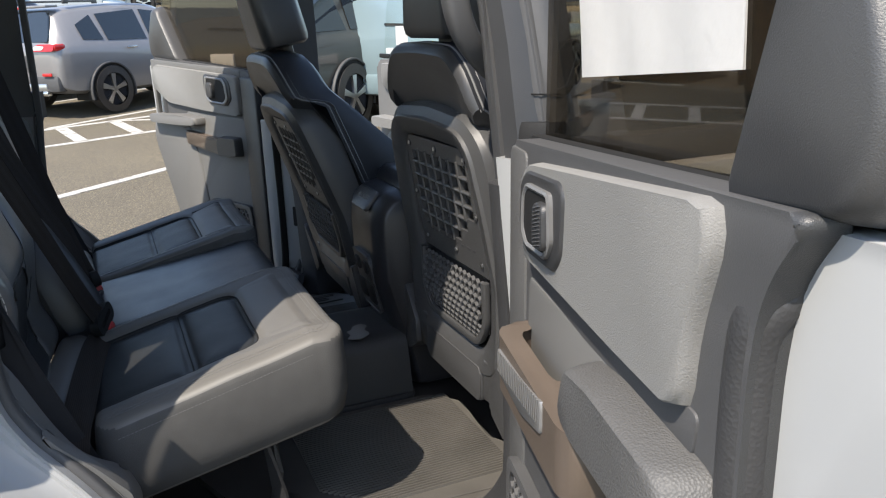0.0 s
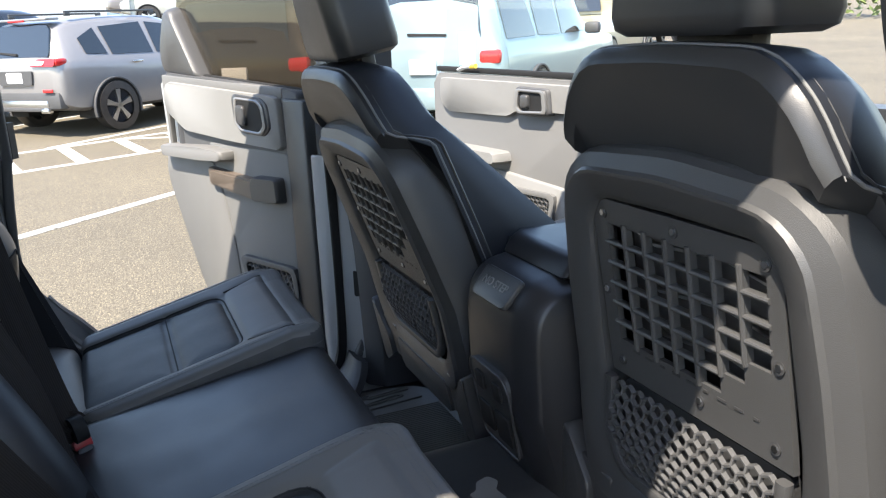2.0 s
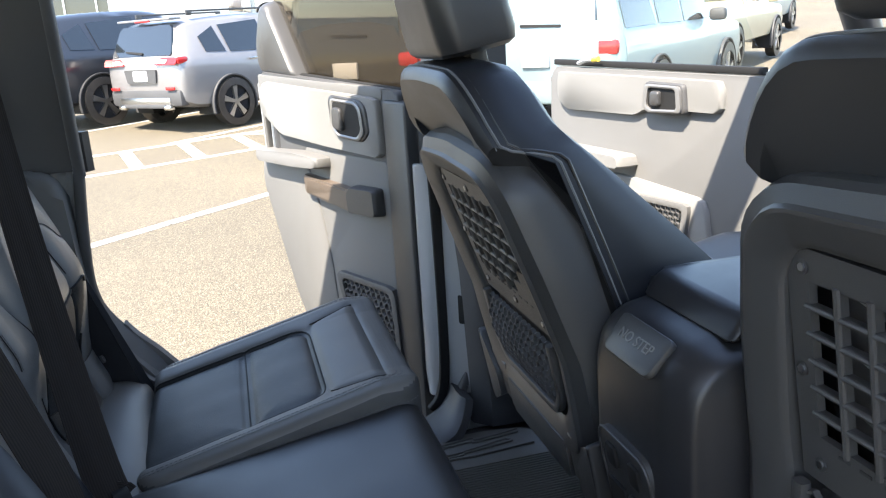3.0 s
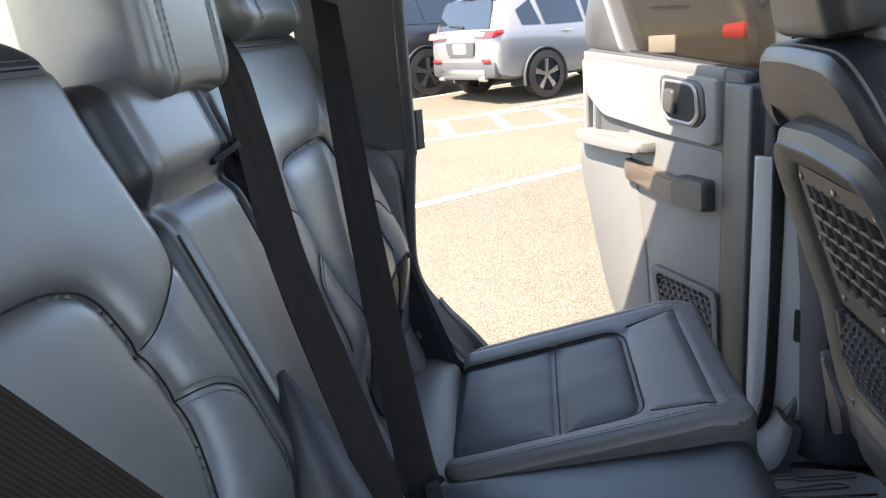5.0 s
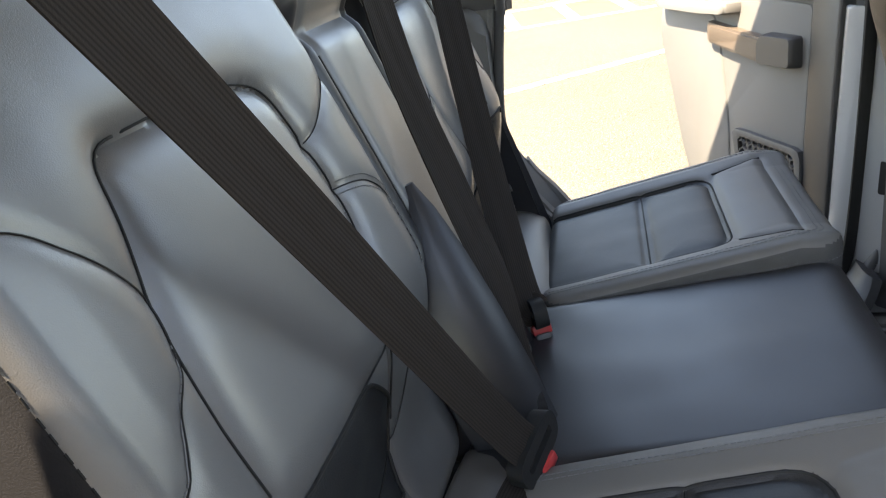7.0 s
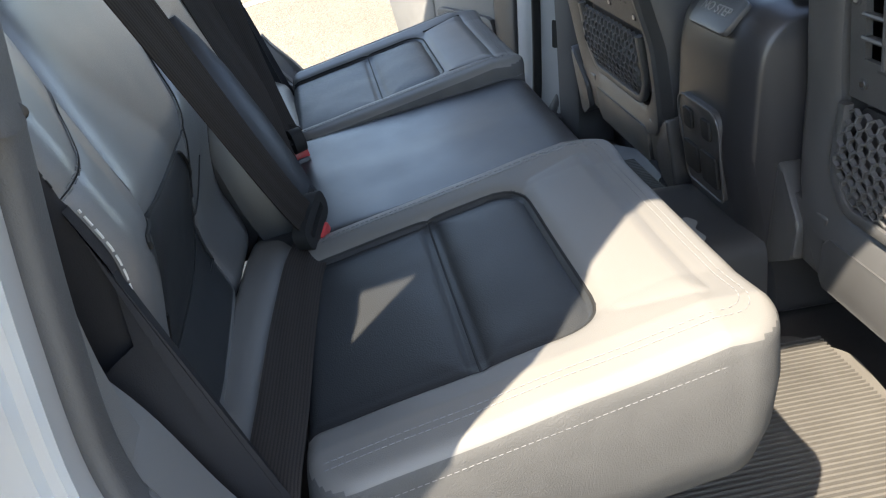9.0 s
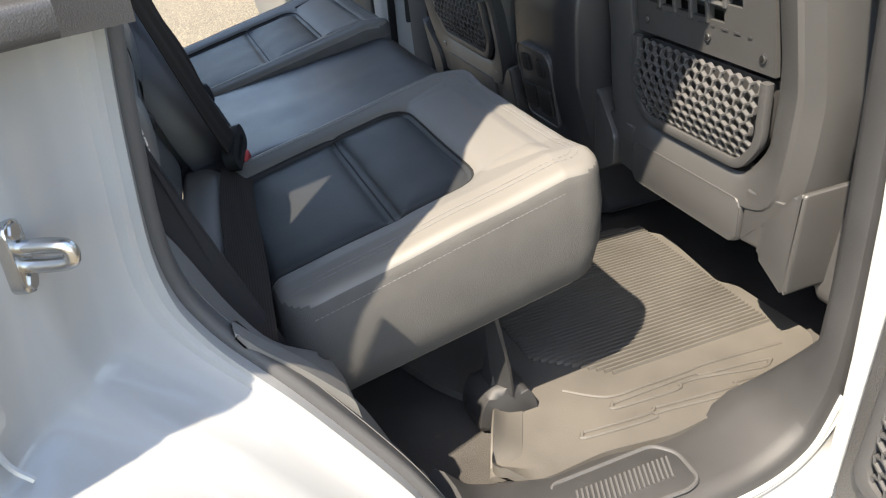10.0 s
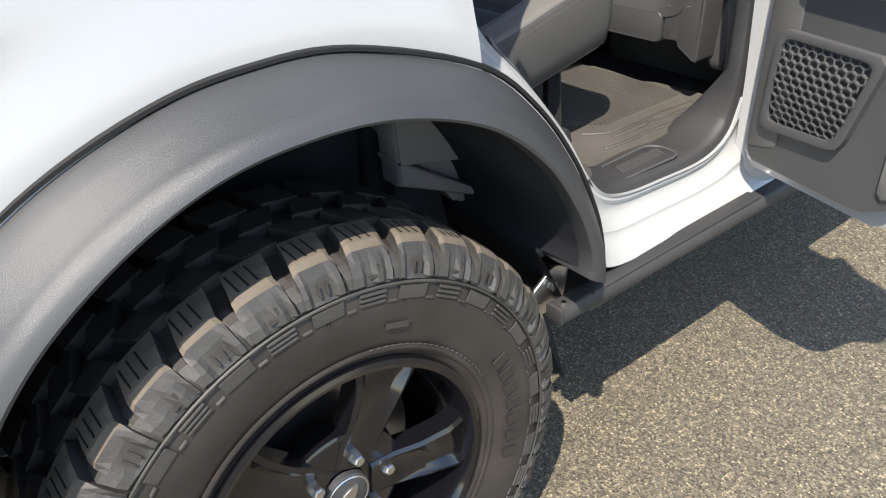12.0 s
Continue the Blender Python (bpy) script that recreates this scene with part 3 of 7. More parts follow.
    for k, p in enumerate(turn):
        d = (turn[min(k + 1, len(turn) - 1)] - turn[max(k - 1, 0)]).normalized()
        n = Vector((-d.z, 0, d.x))
        wide = 1.0 - 0.68 * max(0.0, min(1.0, (p.z - 0.66) / 0.14)) if p.x > 0.95 else 1.0
        rings.append([m(p.x + n.x * o_, 0.204 + (y - 0.204) * wide, p.z + n.z * o_) for y, o_ in ((0.204, -0.006), (0.206, 0.01), (0.214, 0.018), (0.23, 0.02), (0.29, 0.021), (0.32, 0.017), (0.335, 0.008), (0.338, -0.01))])
    part("sill_trim", loft(rings), SILL_TRIM, suv, "dark grey moulded sill trim")


build_side(False)
build_side(True)


def build_shell():
    top = fillet([(-0.86, 0.25), (1.3, 0.25), (1.3, 1.75), (-0.86, 1.75)], 0.1, 4)
    part("roof", prism(top, lambda u, v, d: (u, v, d), 1.955, 2.0, 0.02), TRIM_BLACK, suv, "black moulded hard top")
    part("headliner", prism([(u * 0.97 + 0.01, 1.0 + (v - 1.0) * 0.95) for u, v in top], lambda u, v, d: (u, v, d), 1.935, 1.953, 0.006), HEADLINER, suv, "light grey headliner")
    part("windscreen_header", box((0.12, 1.4, 0.06), (1.9, 1.0, 1.93), 0.02), TRIM_BLACK, suv)
    part("body_floor", box((1.86, 1.5, 0.05), (1.48, 1.0, 0.6)), CARPET, suv, "black carpeted floor")
    part("cargo_floor", box((1.2, 1.08, 0.1), (-0.25, 1.0, 0.9)), CARPET, suv)
    part("tailgate", box((0.08, 1.6, 0.8), (-0.84, 1.0, 0.93), 0.03), WHITE, suv)
    part("dashboard", box((0.4, 1.5, 0.45), (2.25, 1.0, 1.02), 0.1, 4), TRIM_BLACK, suv)
    part("firewall", box((0.1, 1.6, 0.8), (2.45, 1.0, 0.9)), TRIM_BLACK, suv)
    part("bonnet", box((1.2, 1.7, 0.5), (3.05, 1.0, 0.95), 0.06), WHITE, suv)
    part("frame_rail", box((4.2, 0.9, 0.12), (1.4, 1.0, 0.5)), UNDER, suv)
    part("axle", sweep([(0.015, 0.3, 0.415), (0.015, 1.7, 0.415)], ring(0.05, 12)), UNDER, suv)
    # front door on the near side, closed
    skin = fillet([(1.345, 0.55), (2.2, 0.55), (2.3, 0.8), (2.3, 1.32), (1.325, 1.32)], 0.03, 3)
    part("front_belt_moulding", box((0.97, 0.06, 0.05), (1.81, 0.17, 1.34), 0.01), TRIM_BLACK, suv)
    pane = part("front_window", loft([[(x, 0.17, 1.36) for x in (1.36, 2.2)] + [(x, 0.174, 1.36) for x in (2.2, 1.36)], [(x, 0.26, 1.76) for x in (1.33, 1.95)] + [(x, 0.264, 1.76) for x in (1.95, 1.33)]]), TINT, suv, "tinted front door glass", False)
    pane.visible_shadow = False
    part("front_door_skin", prism(skin, lambda u, v, d: (u, d, v), 0.115, 0.22, 0.01), WHITE, suv)
    part("windscreen_pillar", sweep([(2.3, 0.2, 1.36), (1.9, 0.34, 1.93)], ring(0.04, 10)), TRIM_BLACK, suv)
    part("windscreen_pillar", sweep([(2.3, 1.8, 1.36), (1.9, 1.66, 1.93)], ring(0.04, 10)), TRIM_BLACK, suv)
    bar = fillet([(-0.02, -0.018), (0.02, -0.018), (0.023, 0.0), (0.016, 0.018), (-0.02, 0.018), (-0.023, 0.0)], 0.007, 3)
    part("side_step", sweep([(0.512, 0.116, 0.522), (0.53, 0.114, 0.522), (1.2, 0.11, 0.516), (2.35, 0.108, 0.512)], bar), SILL_TRIM, suv, "black powder-coated side step")
    part("step_pad", box((0.56, 0.034, 0.006), (0.87, 0.111, 0.539), 0.002, 2), TRIM_BLACK, suv, "black step pad")
    part("step_end_cap", box((0.012, 0.042, 0.036), (0.508, 0.116, 0.522), 0.004, 2), SILL_TRIM, suv)
    part("step_bolt", sweep([(0.522, 0.108, 0.54), (0.522, 0.108, 0.546)], ring(0.006, 6)), STEEL, suv, "bright bolt on the step")
    part("step_bracket", prism(fillet([(0.48, 0.56), (0.54, 0.6), (0.58, 0.58), (0.56, 0.5), (0.5, 0.5)], 0.01, 3), lambda u, v, d: (u, d, v), 0.15, 0.158, 0.002), SATIN, suv, "bare metal step bracket")
    part("bracket_bolt", sweep([(0.525, 0.148, 0.565), (0.525, 0.136, 0.565)], ring(0.01, 6)), STEEL, suv)


build_shell()

# ---- rear bench ----
def dense(line, step=0.012):
    out = []
    for a, b in zip(line, line[1:]):
        k = max(1, int(math.dist(a, b) / step))
        out += [(a[0] + (b[0] - a[0]) * i / k, a[1] + (b[1] - a[1]) * i / k) for i in range(k)]
    return out + [tuple(line[-1])]


def roll_drop(x, y, w, h, r, edge):
    d = max(0.0, rr_inside(x, y, w, h, r))
    return edge - math.sqrt(max(0.0, edge * edge - (edge - d) ** 2)) if d < edge else 0.0


def rear_seat_at(label):
    return thing("bench_seat", label, "car seat", "rear seats")


SEAT_NEAR = rear_seat_at("black leather outer rear car seat with a sunlit cushion")
SEAT_FAR = rear_seat_at("black leather outer rear car seat beside the open door")
SEAT_MIDDLE = rear_seat_at("narrow black leather middle rear car seat with flat cushion")


def bench_cushion(mirror):
    m = on_side(mirror)
    seat = SEAT_FAR if mirror else SEAT_NEAR
    w, h, depth, edge, r = 0.44, 0.405, 0.12, 0.016, 0.045
    cx, cy, back = 0.7655, 0.607, 0.0275
    rear = fillet([(-0.138, -0.26), (0.158, -0.26), (0.158, -0.014), (-0.138, -0.014)], 0.004, 2)
    front = fillet([(-0.138, -0.014), (0.158, -0.014), (0.158, 0.1), (-0.138, 0.1)], [0.002, 0.002, 0.045, 0.045], 6)
    nose = fillet([(-0.132, 0.104), (0.152, 0.104), (0.172, 0.186), (-0.158, 0.186)], 0.012, 3)

    def field(x, y):
        y += back
        z = 0.008 * max(0.0, 1 - abs(abs(x - 0.01) - 0.18) / 0.05)
        for cell, deep, puff in ((rear, 0.01, 0.007), (front, 0.01, 0.009), (nose, 0.0, 0.004)):
            d = signed_dist(x, y, cell)
            if d > 0:
                z += -deep * min(1.0, d / 0.006) + puff * (1 - math.exp(-d / 0.016))
            z -= ((0.0035 if mirror else 0.0008) if cell is nose else 0.005) * math.exp(-abs(d) / 0.0045)
        z += 0.0014 * noise.noise(Vector((x * 14, y * 14, 3.0 if mirror else 1.0))) 
        return z

    def warp(x, y, n):
        zt = 0.992 + 0.25 * min(y + back, 0.17)
        px, py = cx + y, cy + x
        if n > -edge:
            z = zt + n
        else:
            f = (-n - edge) / (depth - edge)
            z = (zt - edge) * (1 - f) + (0.885 - 0.2 * (0.2025 - y)) * f
            px -= 0.012 * f * (1 if y > 0.2 else 0)
        return m(px, py, z)

    bm = soft_pad(w, h, r, edge, depth, field, 150, 140, 0.0, warp)
    for f in bm.faces:
        c = f.calc_center_median()
        x, y = (2 - c.y if mirror else c.y) - cy, c.x - cx
        inside = c.z > 0.92 and (max(signed_dist(x, y + back, rear), signed_dist(x, y + back, front)) > 0.0 or (abs(y + back + 0.014) < 0.004 and -0.136 < x < 0.156))
        side = rr_inside(x, y, w, h, r) < 0.0035 and not inside
        f.material_index = 1 if inside else (2 if side else 0)
    pad = part("cushion_pad", bm, LEATHER, seat, "black leather with a perforated insert and grey sides")
    pad.data.materials.append(PERF)
    pad.data.materials.append(CUSHION_SIDE)
    st = bmesh.new()
    lines = []
    for off in (0.0035, -0.0035):
        lines.append(fillet([(-0.188 + off, -0.22), (-0.188 + off, 0.15), (-0.188 + off, 0.205 - off), (-0.1, 0.205 - off), (0.19 - off, 0.205 - off), (0.19 - off, 0.14), (0.19 - off, -0.17), (0.165, -0.2)], 0.05, 6, False))
    def laid(x, y, up):
        return warp(x, y - back, field(x, y - back) - roll_drop(x, y - back, w, h, r, edge) + up)

    for ln in lines:
        add_stitches(st, [laid(x, y, 0.0005) for x, y in dense(ln) if y > -0.17])
    rim = fillet([(-w / 2 - 0.0005, -0.17), (-w / 2 - 0.0005, h / 2 + 0.0005), (w / 2 + 0.0005, h / 2 + 0.0005), (w / 2 + 0.0005, 0.1)], 0.068, 10, False)
    add_stitches(st, [warp(x, y, -edge - 0.004) for x, y in dense(rim, 0.012)], 0.0042, 0.0022, 0.00045)
    for cell in ([(-0.138, -0.22), (-0.138, -0.014)] + fillet([(-0.138, -0.014), (-0.138, 0.1), (0.158, 0.1), (0.158, -0.014)], 0.045, 6, False) + [(0.158, -0.22)], [(-0.136, -0.014), (0.156, -0.014)], *([[(-0.134, 0.104), (-0.156, 0.184)], [(0.154, 0.104), (0.17, 0.184)]] if mirror else [])):
        path = [laid(x, y, -0.0002) for x, y in dense(cell, 0.007) if rr_inside(x, y - back, w, h, r) > 0.004]
        part("seam", sweep(path, ring(0.0019, 6), up=Vector((0, 0, 1))), SEAL, seat)
    tagged(part("cushion_stitching", st, THREAD, seat, "grey double stitching"), kind="stuff")
    roll = [(0.488, 0.415, 0.918), (0.494, 0.44, 0.924), (0.505, 0.55, 0.928), (0.522, 0.7, 0.93), (0.532, 0.8, 0.928), (0.535, 0.86, 0.915)]
    part("back_roll", sweep(smooth_line([m(*p) for p in roll], 5), fillet([(-0.07 if mirror else -0.038, -0.03), (0.07 if mirror else 0.036, -0.03), (0.074 if mirror else 0.04, 0.012), (0.012, 0.03), (-0.03, 0.026), (-0.06 if mirror else -0.036, 0.01)], 0.018, 4)), LEATHER, seat, "grey leather roll behind the cushion")
    for lx, ly in ((0.62, 0.47), (0.84, 0.47), (0.62, 0.75), (0.84, 0.75)):
        part("leg", sweep([m(lx, ly, 0.89), m(lx + 0.005, ly, 0.77), m(lx - 0.02, ly, 0.642)], strip_profile(0.03, 0.01)), TRIM_BLACK, seat)
    part("leg_cover", prism(fillet([(0.8, 0.63), (0.895, 0.63), (0.888, 0.676), (0.868, 0.7), (0.828, 0.705), (0.806, 0.68)], 0.018, 4), lambda u, v, d: m(u, d, v), 0.44, 0.505, 0.012, 3), SILL_TRIM, seat, "dark grey plastic foot cover")
    part("tilt_lever", sweep([m(0.78, 0.44, 0.87), m(0.82, 0.43, 0.85), m(0.838, 0.445, 0.74), m(0.845, 0.45, 0.69)], strip_profile(0.03, 0.006)), TRIM_BLACK, seat)
    return seat


bench_cushion(False)
bench_cushion(True)


def middle_cushion():
    seat = SEAT_MIDDLE

    def warp(x, y, n):
        zt = 0.978 + 0.17 * min(y, 0.19)
        f = (-n - 0.028) / 0.1
        return (0.732 + y, 1.0 + x, zt + n if f < 0 else (zt - 0.028) * (1 - f) + 0.86 * f)

    part("cushion_pad", soft_pad(0.385, 0.465, 0.03, 0.028, 0.128, lambda x, y: 0.004 * math.cos(5 * x) + 0.0015 * noise.noise(Vector((x * 11, y * 11, 7))), 44, 44, 0, warp), SOFT_BLACK, seat)
    for y in (0.9, 1.1):
        part("leg", sweep([(0.8, y, 0.87), (0.78, y, 0.64)], strip_profile(0.04, 0.012)), TRIM_BLACK, seat)
    return seat


middle_cushion()
BACK_O, BACK_E, BACK_N = Vector((0.575, 0, 0.93)), Vector((-0.378, 0, 0.926)), Vector((0.926, 0, 0.378))


def back_at(y, b, n):
    p = BACK_O + BACK_E * b + BACK_N * n
    return (p.x, y, p.z)


def backrest(mirror):
    """Seams are given as (y, b): across the car and up along the backrest."""
    m = on_side(mirror)
    seat = SEAT_FAR if mirror else SEAT_NEAR
    w, h, yc, r, edge = 0.475, 0.645, 0.6615, 0.045, 0.03
    base = 0.035
    curve = lambda pts: [(p.x, p.y) for p in smooth_line([(x, y, 0) for x, y in pts], 5)]
    panel = fillet([(0.5, -0.1), (0.516, 0.3), (0.522, 0.36), (0.533, 0.408), (0.548, 0.444), (0.557, 0.485), (0.64, 0.487), (0.745, 0.483), (0.783, 0.468), (0.797, 0.417), (0.803, 0.37), (0.8, 0.33), (0.765, 0.26), (0.745, 0.2), (0.74, -0.1)], [0, 0.05, 0.03, 0.03, 0.02, 0.02, 0.03, 0.03, 0.02, 0.03, 0.03, 0.03, 0.05, 0.04, 0], 5)
    wing = curve([(0.789, 0.41), (0.812, 0.417), (0.834, 0.427), (0.862, 0.442), (0.895, 0.462)])
    cross = curve([(0.803, 0.366), (0.826, 0.361), (0.847, 0.353), (0.868, 0.336), (0.873, 0.31), (0.874, 0.25)])
    outer = curve([(0.43, 0.482), (0.469, 0.467), (0.491, 0.448), (0.509, 0.429), (0.53, 0.4)])
    lower = curve([(0.52, 0.373), (0.512, 0.361), (0.49, 0.35), (0.475, 0.334), (0.462, 0.321), (0.43, 0.311)])
    low = curve([(0.757, 0.234), (0.7, 0.239), (0.62, 0.241), (0.55, 0.243), (0.508, 0.238)])
    dark = fillet([(0.464, 0.25), (0.56, 0.242), (0.68, 0.238), (0.745, 0.185), (0.72, 0.06), (0.512, 0.06), (0.508, 0.161)], 0.012, 3)
    hem = curve([(0.44, 0.128), (0.55, 0.126), (0.66, 0.128), (0.75, 0.15), (0.8, 0.19)])

    def tuck(b):
        t = max(0.0, min(1.0, (0.275 - b) / 0.17))
        return -0.066 * t * t * (3 - 2 * t)

    def field(x, y):
        Y, b = x + yc, y + h / 2 + base
        d = signed_dist(Y, b, panel)
        if d > 0:
            z = 0.006 * (1 - math.exp(-d / 0.02)) - 0.004
        else:
            z = 0.008 * (1 - math.exp(d / 0.028)) * min(1.0, max(0.3, (0.6 - b) / 0.12))
            z += 0.003 * max(0.0, 1 - abs(abs(x) - 0.185) / 0.05) * min(1.0, max(0.0, (0.5 - b) / 0.15))
        z -= 0.006 * math.exp(-abs(d) / 0.007) * min(1.0, max(0.25, (b - 0.22) / 0.1))
        for ln, deep in ((wing, 0.0035), (cross, 0.003), (outer, 0.003), (lower, 0.002), (low, 0.003), (hem, 0.003)):
            z -= deep * math.exp(-seg_dist(Y, b, ln) / 0.006)
        z += 0.002 * max(0.0, 1 - abs(b - 0.2) / 0.05) * min(1.0, max(0.0, d / 0.02))
        z -= 0.006 * math.exp(-abs(b - 0.632) / 0.005) + 0.035 * max(0.0, b - 0.632) / 0.06
        z += 0.0009 * noise.noise(Vector((x * 7, y * 6, 11.0 if mirror else 5.0))) + 0.0004 * noise.noise(Vector((x * 26, y * 20, 2.0)))
        return z + tuck(b)

    def warp(x, y, n):
        return m(*back_at(yc + x, h / 2 + base + y, n))

    def laid(Y, b, up):
        x, y = Y - yc, b - h / 2 - base
        return warp(x, y, field(x, y) - roll_drop(x, y, w, h, r, edge) + up)

    def on_pad(Y, b):
        return rr_inside(Y - yc, b - h / 2 - base, w, h, r) > 0.006

    bm = soft_pad(w, h, r, edge, 0.13, field, 150, 170, 0, warp)
    side_way = Vector((0, 1 if mirror else -1, 0))
    bm.normal_update()
    for f in bm.faces:
        across = f.calc_center_median().y
        across = 2 - across if mirror else across
        if (across < yc - w / 2 + 0.007 or across > yc + w / 2 - 0.003) and abs(f.normal.dot(side_way)) > 0.7:
            f.material_index = 1
            continue
        p = Vector(m(*f.calc_center_median())) if mirror else f.calc_center_median()
        b = (Vector((p.x, 0, p.z)) - BACK_O).dot(BACK_E)
        if across > yc + w / 2 - 0.013 and b < 0.632:
            f.material_index = 1
        elif b > 0.634:
            f.material_index = 3
        elif b < 0.27 and signed_dist(across, b, dark) > 0:
            f.material_index = 2
    pad = part("backrest_pad", bm, BACK_LEATHER, seat, "black leather with darker sides")
    for extra in (BOLSTER, PERF, SOFT_BLACK):
        pad.data.materials.append(extra)
    st = bmesh.new()
    top_seam = [(0.45, 0.632), (0.87, 0.632)]
    for ln, thick in ((panel[1:-1], 0.0009), (wing, 0.0006), (cross, 0.0007), (outer, 0.0006), (lower, 0.0006), (low, 0.0009), (hem, 0.0007), (dark, 0.0018), (top_seam, 0.0009)):
        path = [laid(Y, b, 0.0014) for Y, b in dense(ln, 0.006) if on_pad(Y, b) and b > 0.1]
        part("seam", sweep(path, ring(thick, 6), up=BACK_N), SEAL, seat)
    doubles = [[(x + dx, y + dy) for x, y in ln] for ln, dx, dy in ((cross, 0.003, 0.005), (cross, -0.003, -0.005), (lower, 0.004, 0.003), (lower, -0.004, -0.003), (top_seam, 0, 0.007), (top_seam, 0, -0.007))]
    for ln in doubles:
        add_stitches(st, [laid(Y, b, 0.0008) for Y, b in dense(ln) if on_pad(Y, b)])
    tagged(part("backrest_stitching", st, THREAD, seat, "grey double stitching"), kind="stuff")
    # dark stitched seam along the upper outer edge
    rim = bmesh.new()
    add_stitches(rim, [laid(0.43, b, 0.0008) for b in [0.32 + 0.02 * i for i in range(14)]], 0.006, 0.003, 0.0007)
    tagged(part("edge_stitching", rim, SEAL, seat, "coarse black edge stitching"), kind="stuff")
    # black side panel, pointed at its top, with a pale stitched front edge
    rings = []
    for b, back in ((0.075, 0.0), (0.14, 0.0), (0.2, 0.0), (0.26, -0.01), (0.296, -0.022), (0.306, -0.03)):
        n = tuck(b) + 0.006
        k = 1.0 if b < 0.25 else 0.85
        rings.append([m(*back_at(Y, b + dz * back / 0.03, n + dn)) for Y, dn, dz in ((0.4315, -0.012, 0), (0.4265, -0.0085, 0), (0.4205, -0.012, 0), (0.423 - 0.022 * k, -0.035, 0.5), (0.423 - 0.032 * k, -0.07, 0.9), (0.423 - 0.03 * k, -0.115, 1.3), (0.43, -0.115, 1.3))])
    part("side_panel", loft(rings), BOLSTER, seat, "black side panel with pale stitching")
    st = bmesh.new()
    add_stitches(st, [m(*back_at(0.4285, b, tuck(b) - 0.0002)) for b in [0.08 + i * 0.011 for i in range(21)]], 0.0055, 0.003, 0.0009)
    tagged(part("panel_stitching", st, PALE_THREAD, seat), kind="stuff")
    part("trim_button", sweep([m(*back_at(0.462, 0.105, tuck(0.105) + 0.016)), m(*back_at(0.462, 0.105, tuck(0.105) + 0.02))], ring(0.007, 14)), SHELL, seat, "small round grey button")
    return seat


backrest(False)
backrest(True)


def middle_backrest():
    seat = SEAT_MIDDLE

    def field(x, y):
        z = 0.006 * math.cos(9 * x) - 0.01 * math.exp(-((y - 0.19) / 0.014) ** 2)
        z -= 0.005 * math.exp(-(min(abs(x - 0.072), abs(x + 0.072)) / 0.006) ** 2)
        return z + 0.014 * (1 if y > 0.19 else 0) * min(1, (y - 0.19) / 0.03) if y > 0.19 else z

    bm = soft_pad(0.22, 0.62, 0.03, 0.03, 0.12, field, 44, 80, 0, lambda x, y, n: back_at(1.0 + x, 0.31 + y, n - 0.006))
    for f in bm.faces:
        f.material_index = 1 if abs(f.calc_center_median().y - 1.0) > 0.0725 else 0
    pad = part("backrest_pad", bm, BACK_LEATHER, seat, "black leather with darker borders")
    pad.data.materials.append(SOFT_BLACK)
    for x in (-0.072, 0.072):
        part("seam", sweep([back_at(1.0 + x, 0.31 + y, field(x, y) - 0.0055) for y in [-0.26 + 0.03 * k for k in range(15)]], ring(0.0022, 6), up=BACK_N), SEAL, seat)
    part("strap_loop", sweep([back_at(1.04, 0.515, 0.004), back_at(1.06, 0.518, 0.016), back_at(1.08, 0.52, 0.016), back_at(1.095, 0.522, 0.002)], strip_profile(0.006, 0.016), up=BACK_N), SEAL, seat)
    rings = []
    for b, c, k in ((0.01, 0.9, 1.0), (0.08, 0.905, 1.05), (0.16, 0.915, 0.95), (0.23, 0.928, 0.72), (0.28, 0.941, 0.42), (0.312, 0.95, 0.1)):
        rings.append([back_at(c + y * k, b, 0.004 + n * k) for y, n in ((-0.04, -0.05), (-0.038, 0.0), (-0.02, 0.026), (0.006, 0.034), (0.028, 0.022), (0.042, 0.0), (0.045, -0.05))])
    part("hinge_cover", loft(rings), SOFT_BLACK, seat, "black soft hinge boot")
    return seat


middle_backrest()


def headrest(name, w, h, d, m4, label):
    seat = thing(name, label, "headrest", "", "", m4)

    def field(x, y):
        return 0.006 * math.cos(5 * x) - 0.004 * math.exp(-((abs(x) - w * 0.3) / 0.003) ** 2)

    def warp(x, y, n):
        k = 1 - 0.12 * max(0, -n / d)
        return (n, x * k, y - 0.01 * (x / w) ** 2 * 4)

    part("headrest_pad", soft_pad(w, h, 0.04, 0.022, d, field, 40, 34, 0.0, warp), BACK_LEATHER, seat)
    st = bmesh.new()
    for x in (-w * 0.3 - 0.005, -w * 0.3 + 0.005, w * 0.3 - 0.005, w * 0.3 + 0.005):
        ln = [(x, -h / 2 + 0.01 + i * (h - 0.02) / 12) for i in range(13)]
        add_stitches(st, [warp(a, b, field(a, b) - roll_drop(a, b, w, h, 0.04, 0.022) + 0.0008) for a, b in ln])
    tagged(part("stitching", st, THREAD, seat), kind="stuff")
    for y in (-0.045, 0.045):
        part("post", sweep([(-d / 2, y, -h / 2 - 0.06), (-d / 2, y, -h / 2 + 0.02)], ring(0.006, 10)), TRIM_BLACK, seat)
    return seat


headrest("middle_headrest", 0.19, 0.2, 0.13, pose(0.366, 1.062, 1.578, 0, -6, 0), "black leather rear middle headrest with stitched sides")
headrest("rear_headrest", 0.26, 0.18, 0.1, pose(0.33, 0.6, 1.635, 0, -20, 0), "black leather rear outer headrest")
headrest("rear_headrest", 0.26, 0.18, 0.1, pose(0.33, 1.4, 1.625, 0, -20, 0), "black leather rear outer headrest")


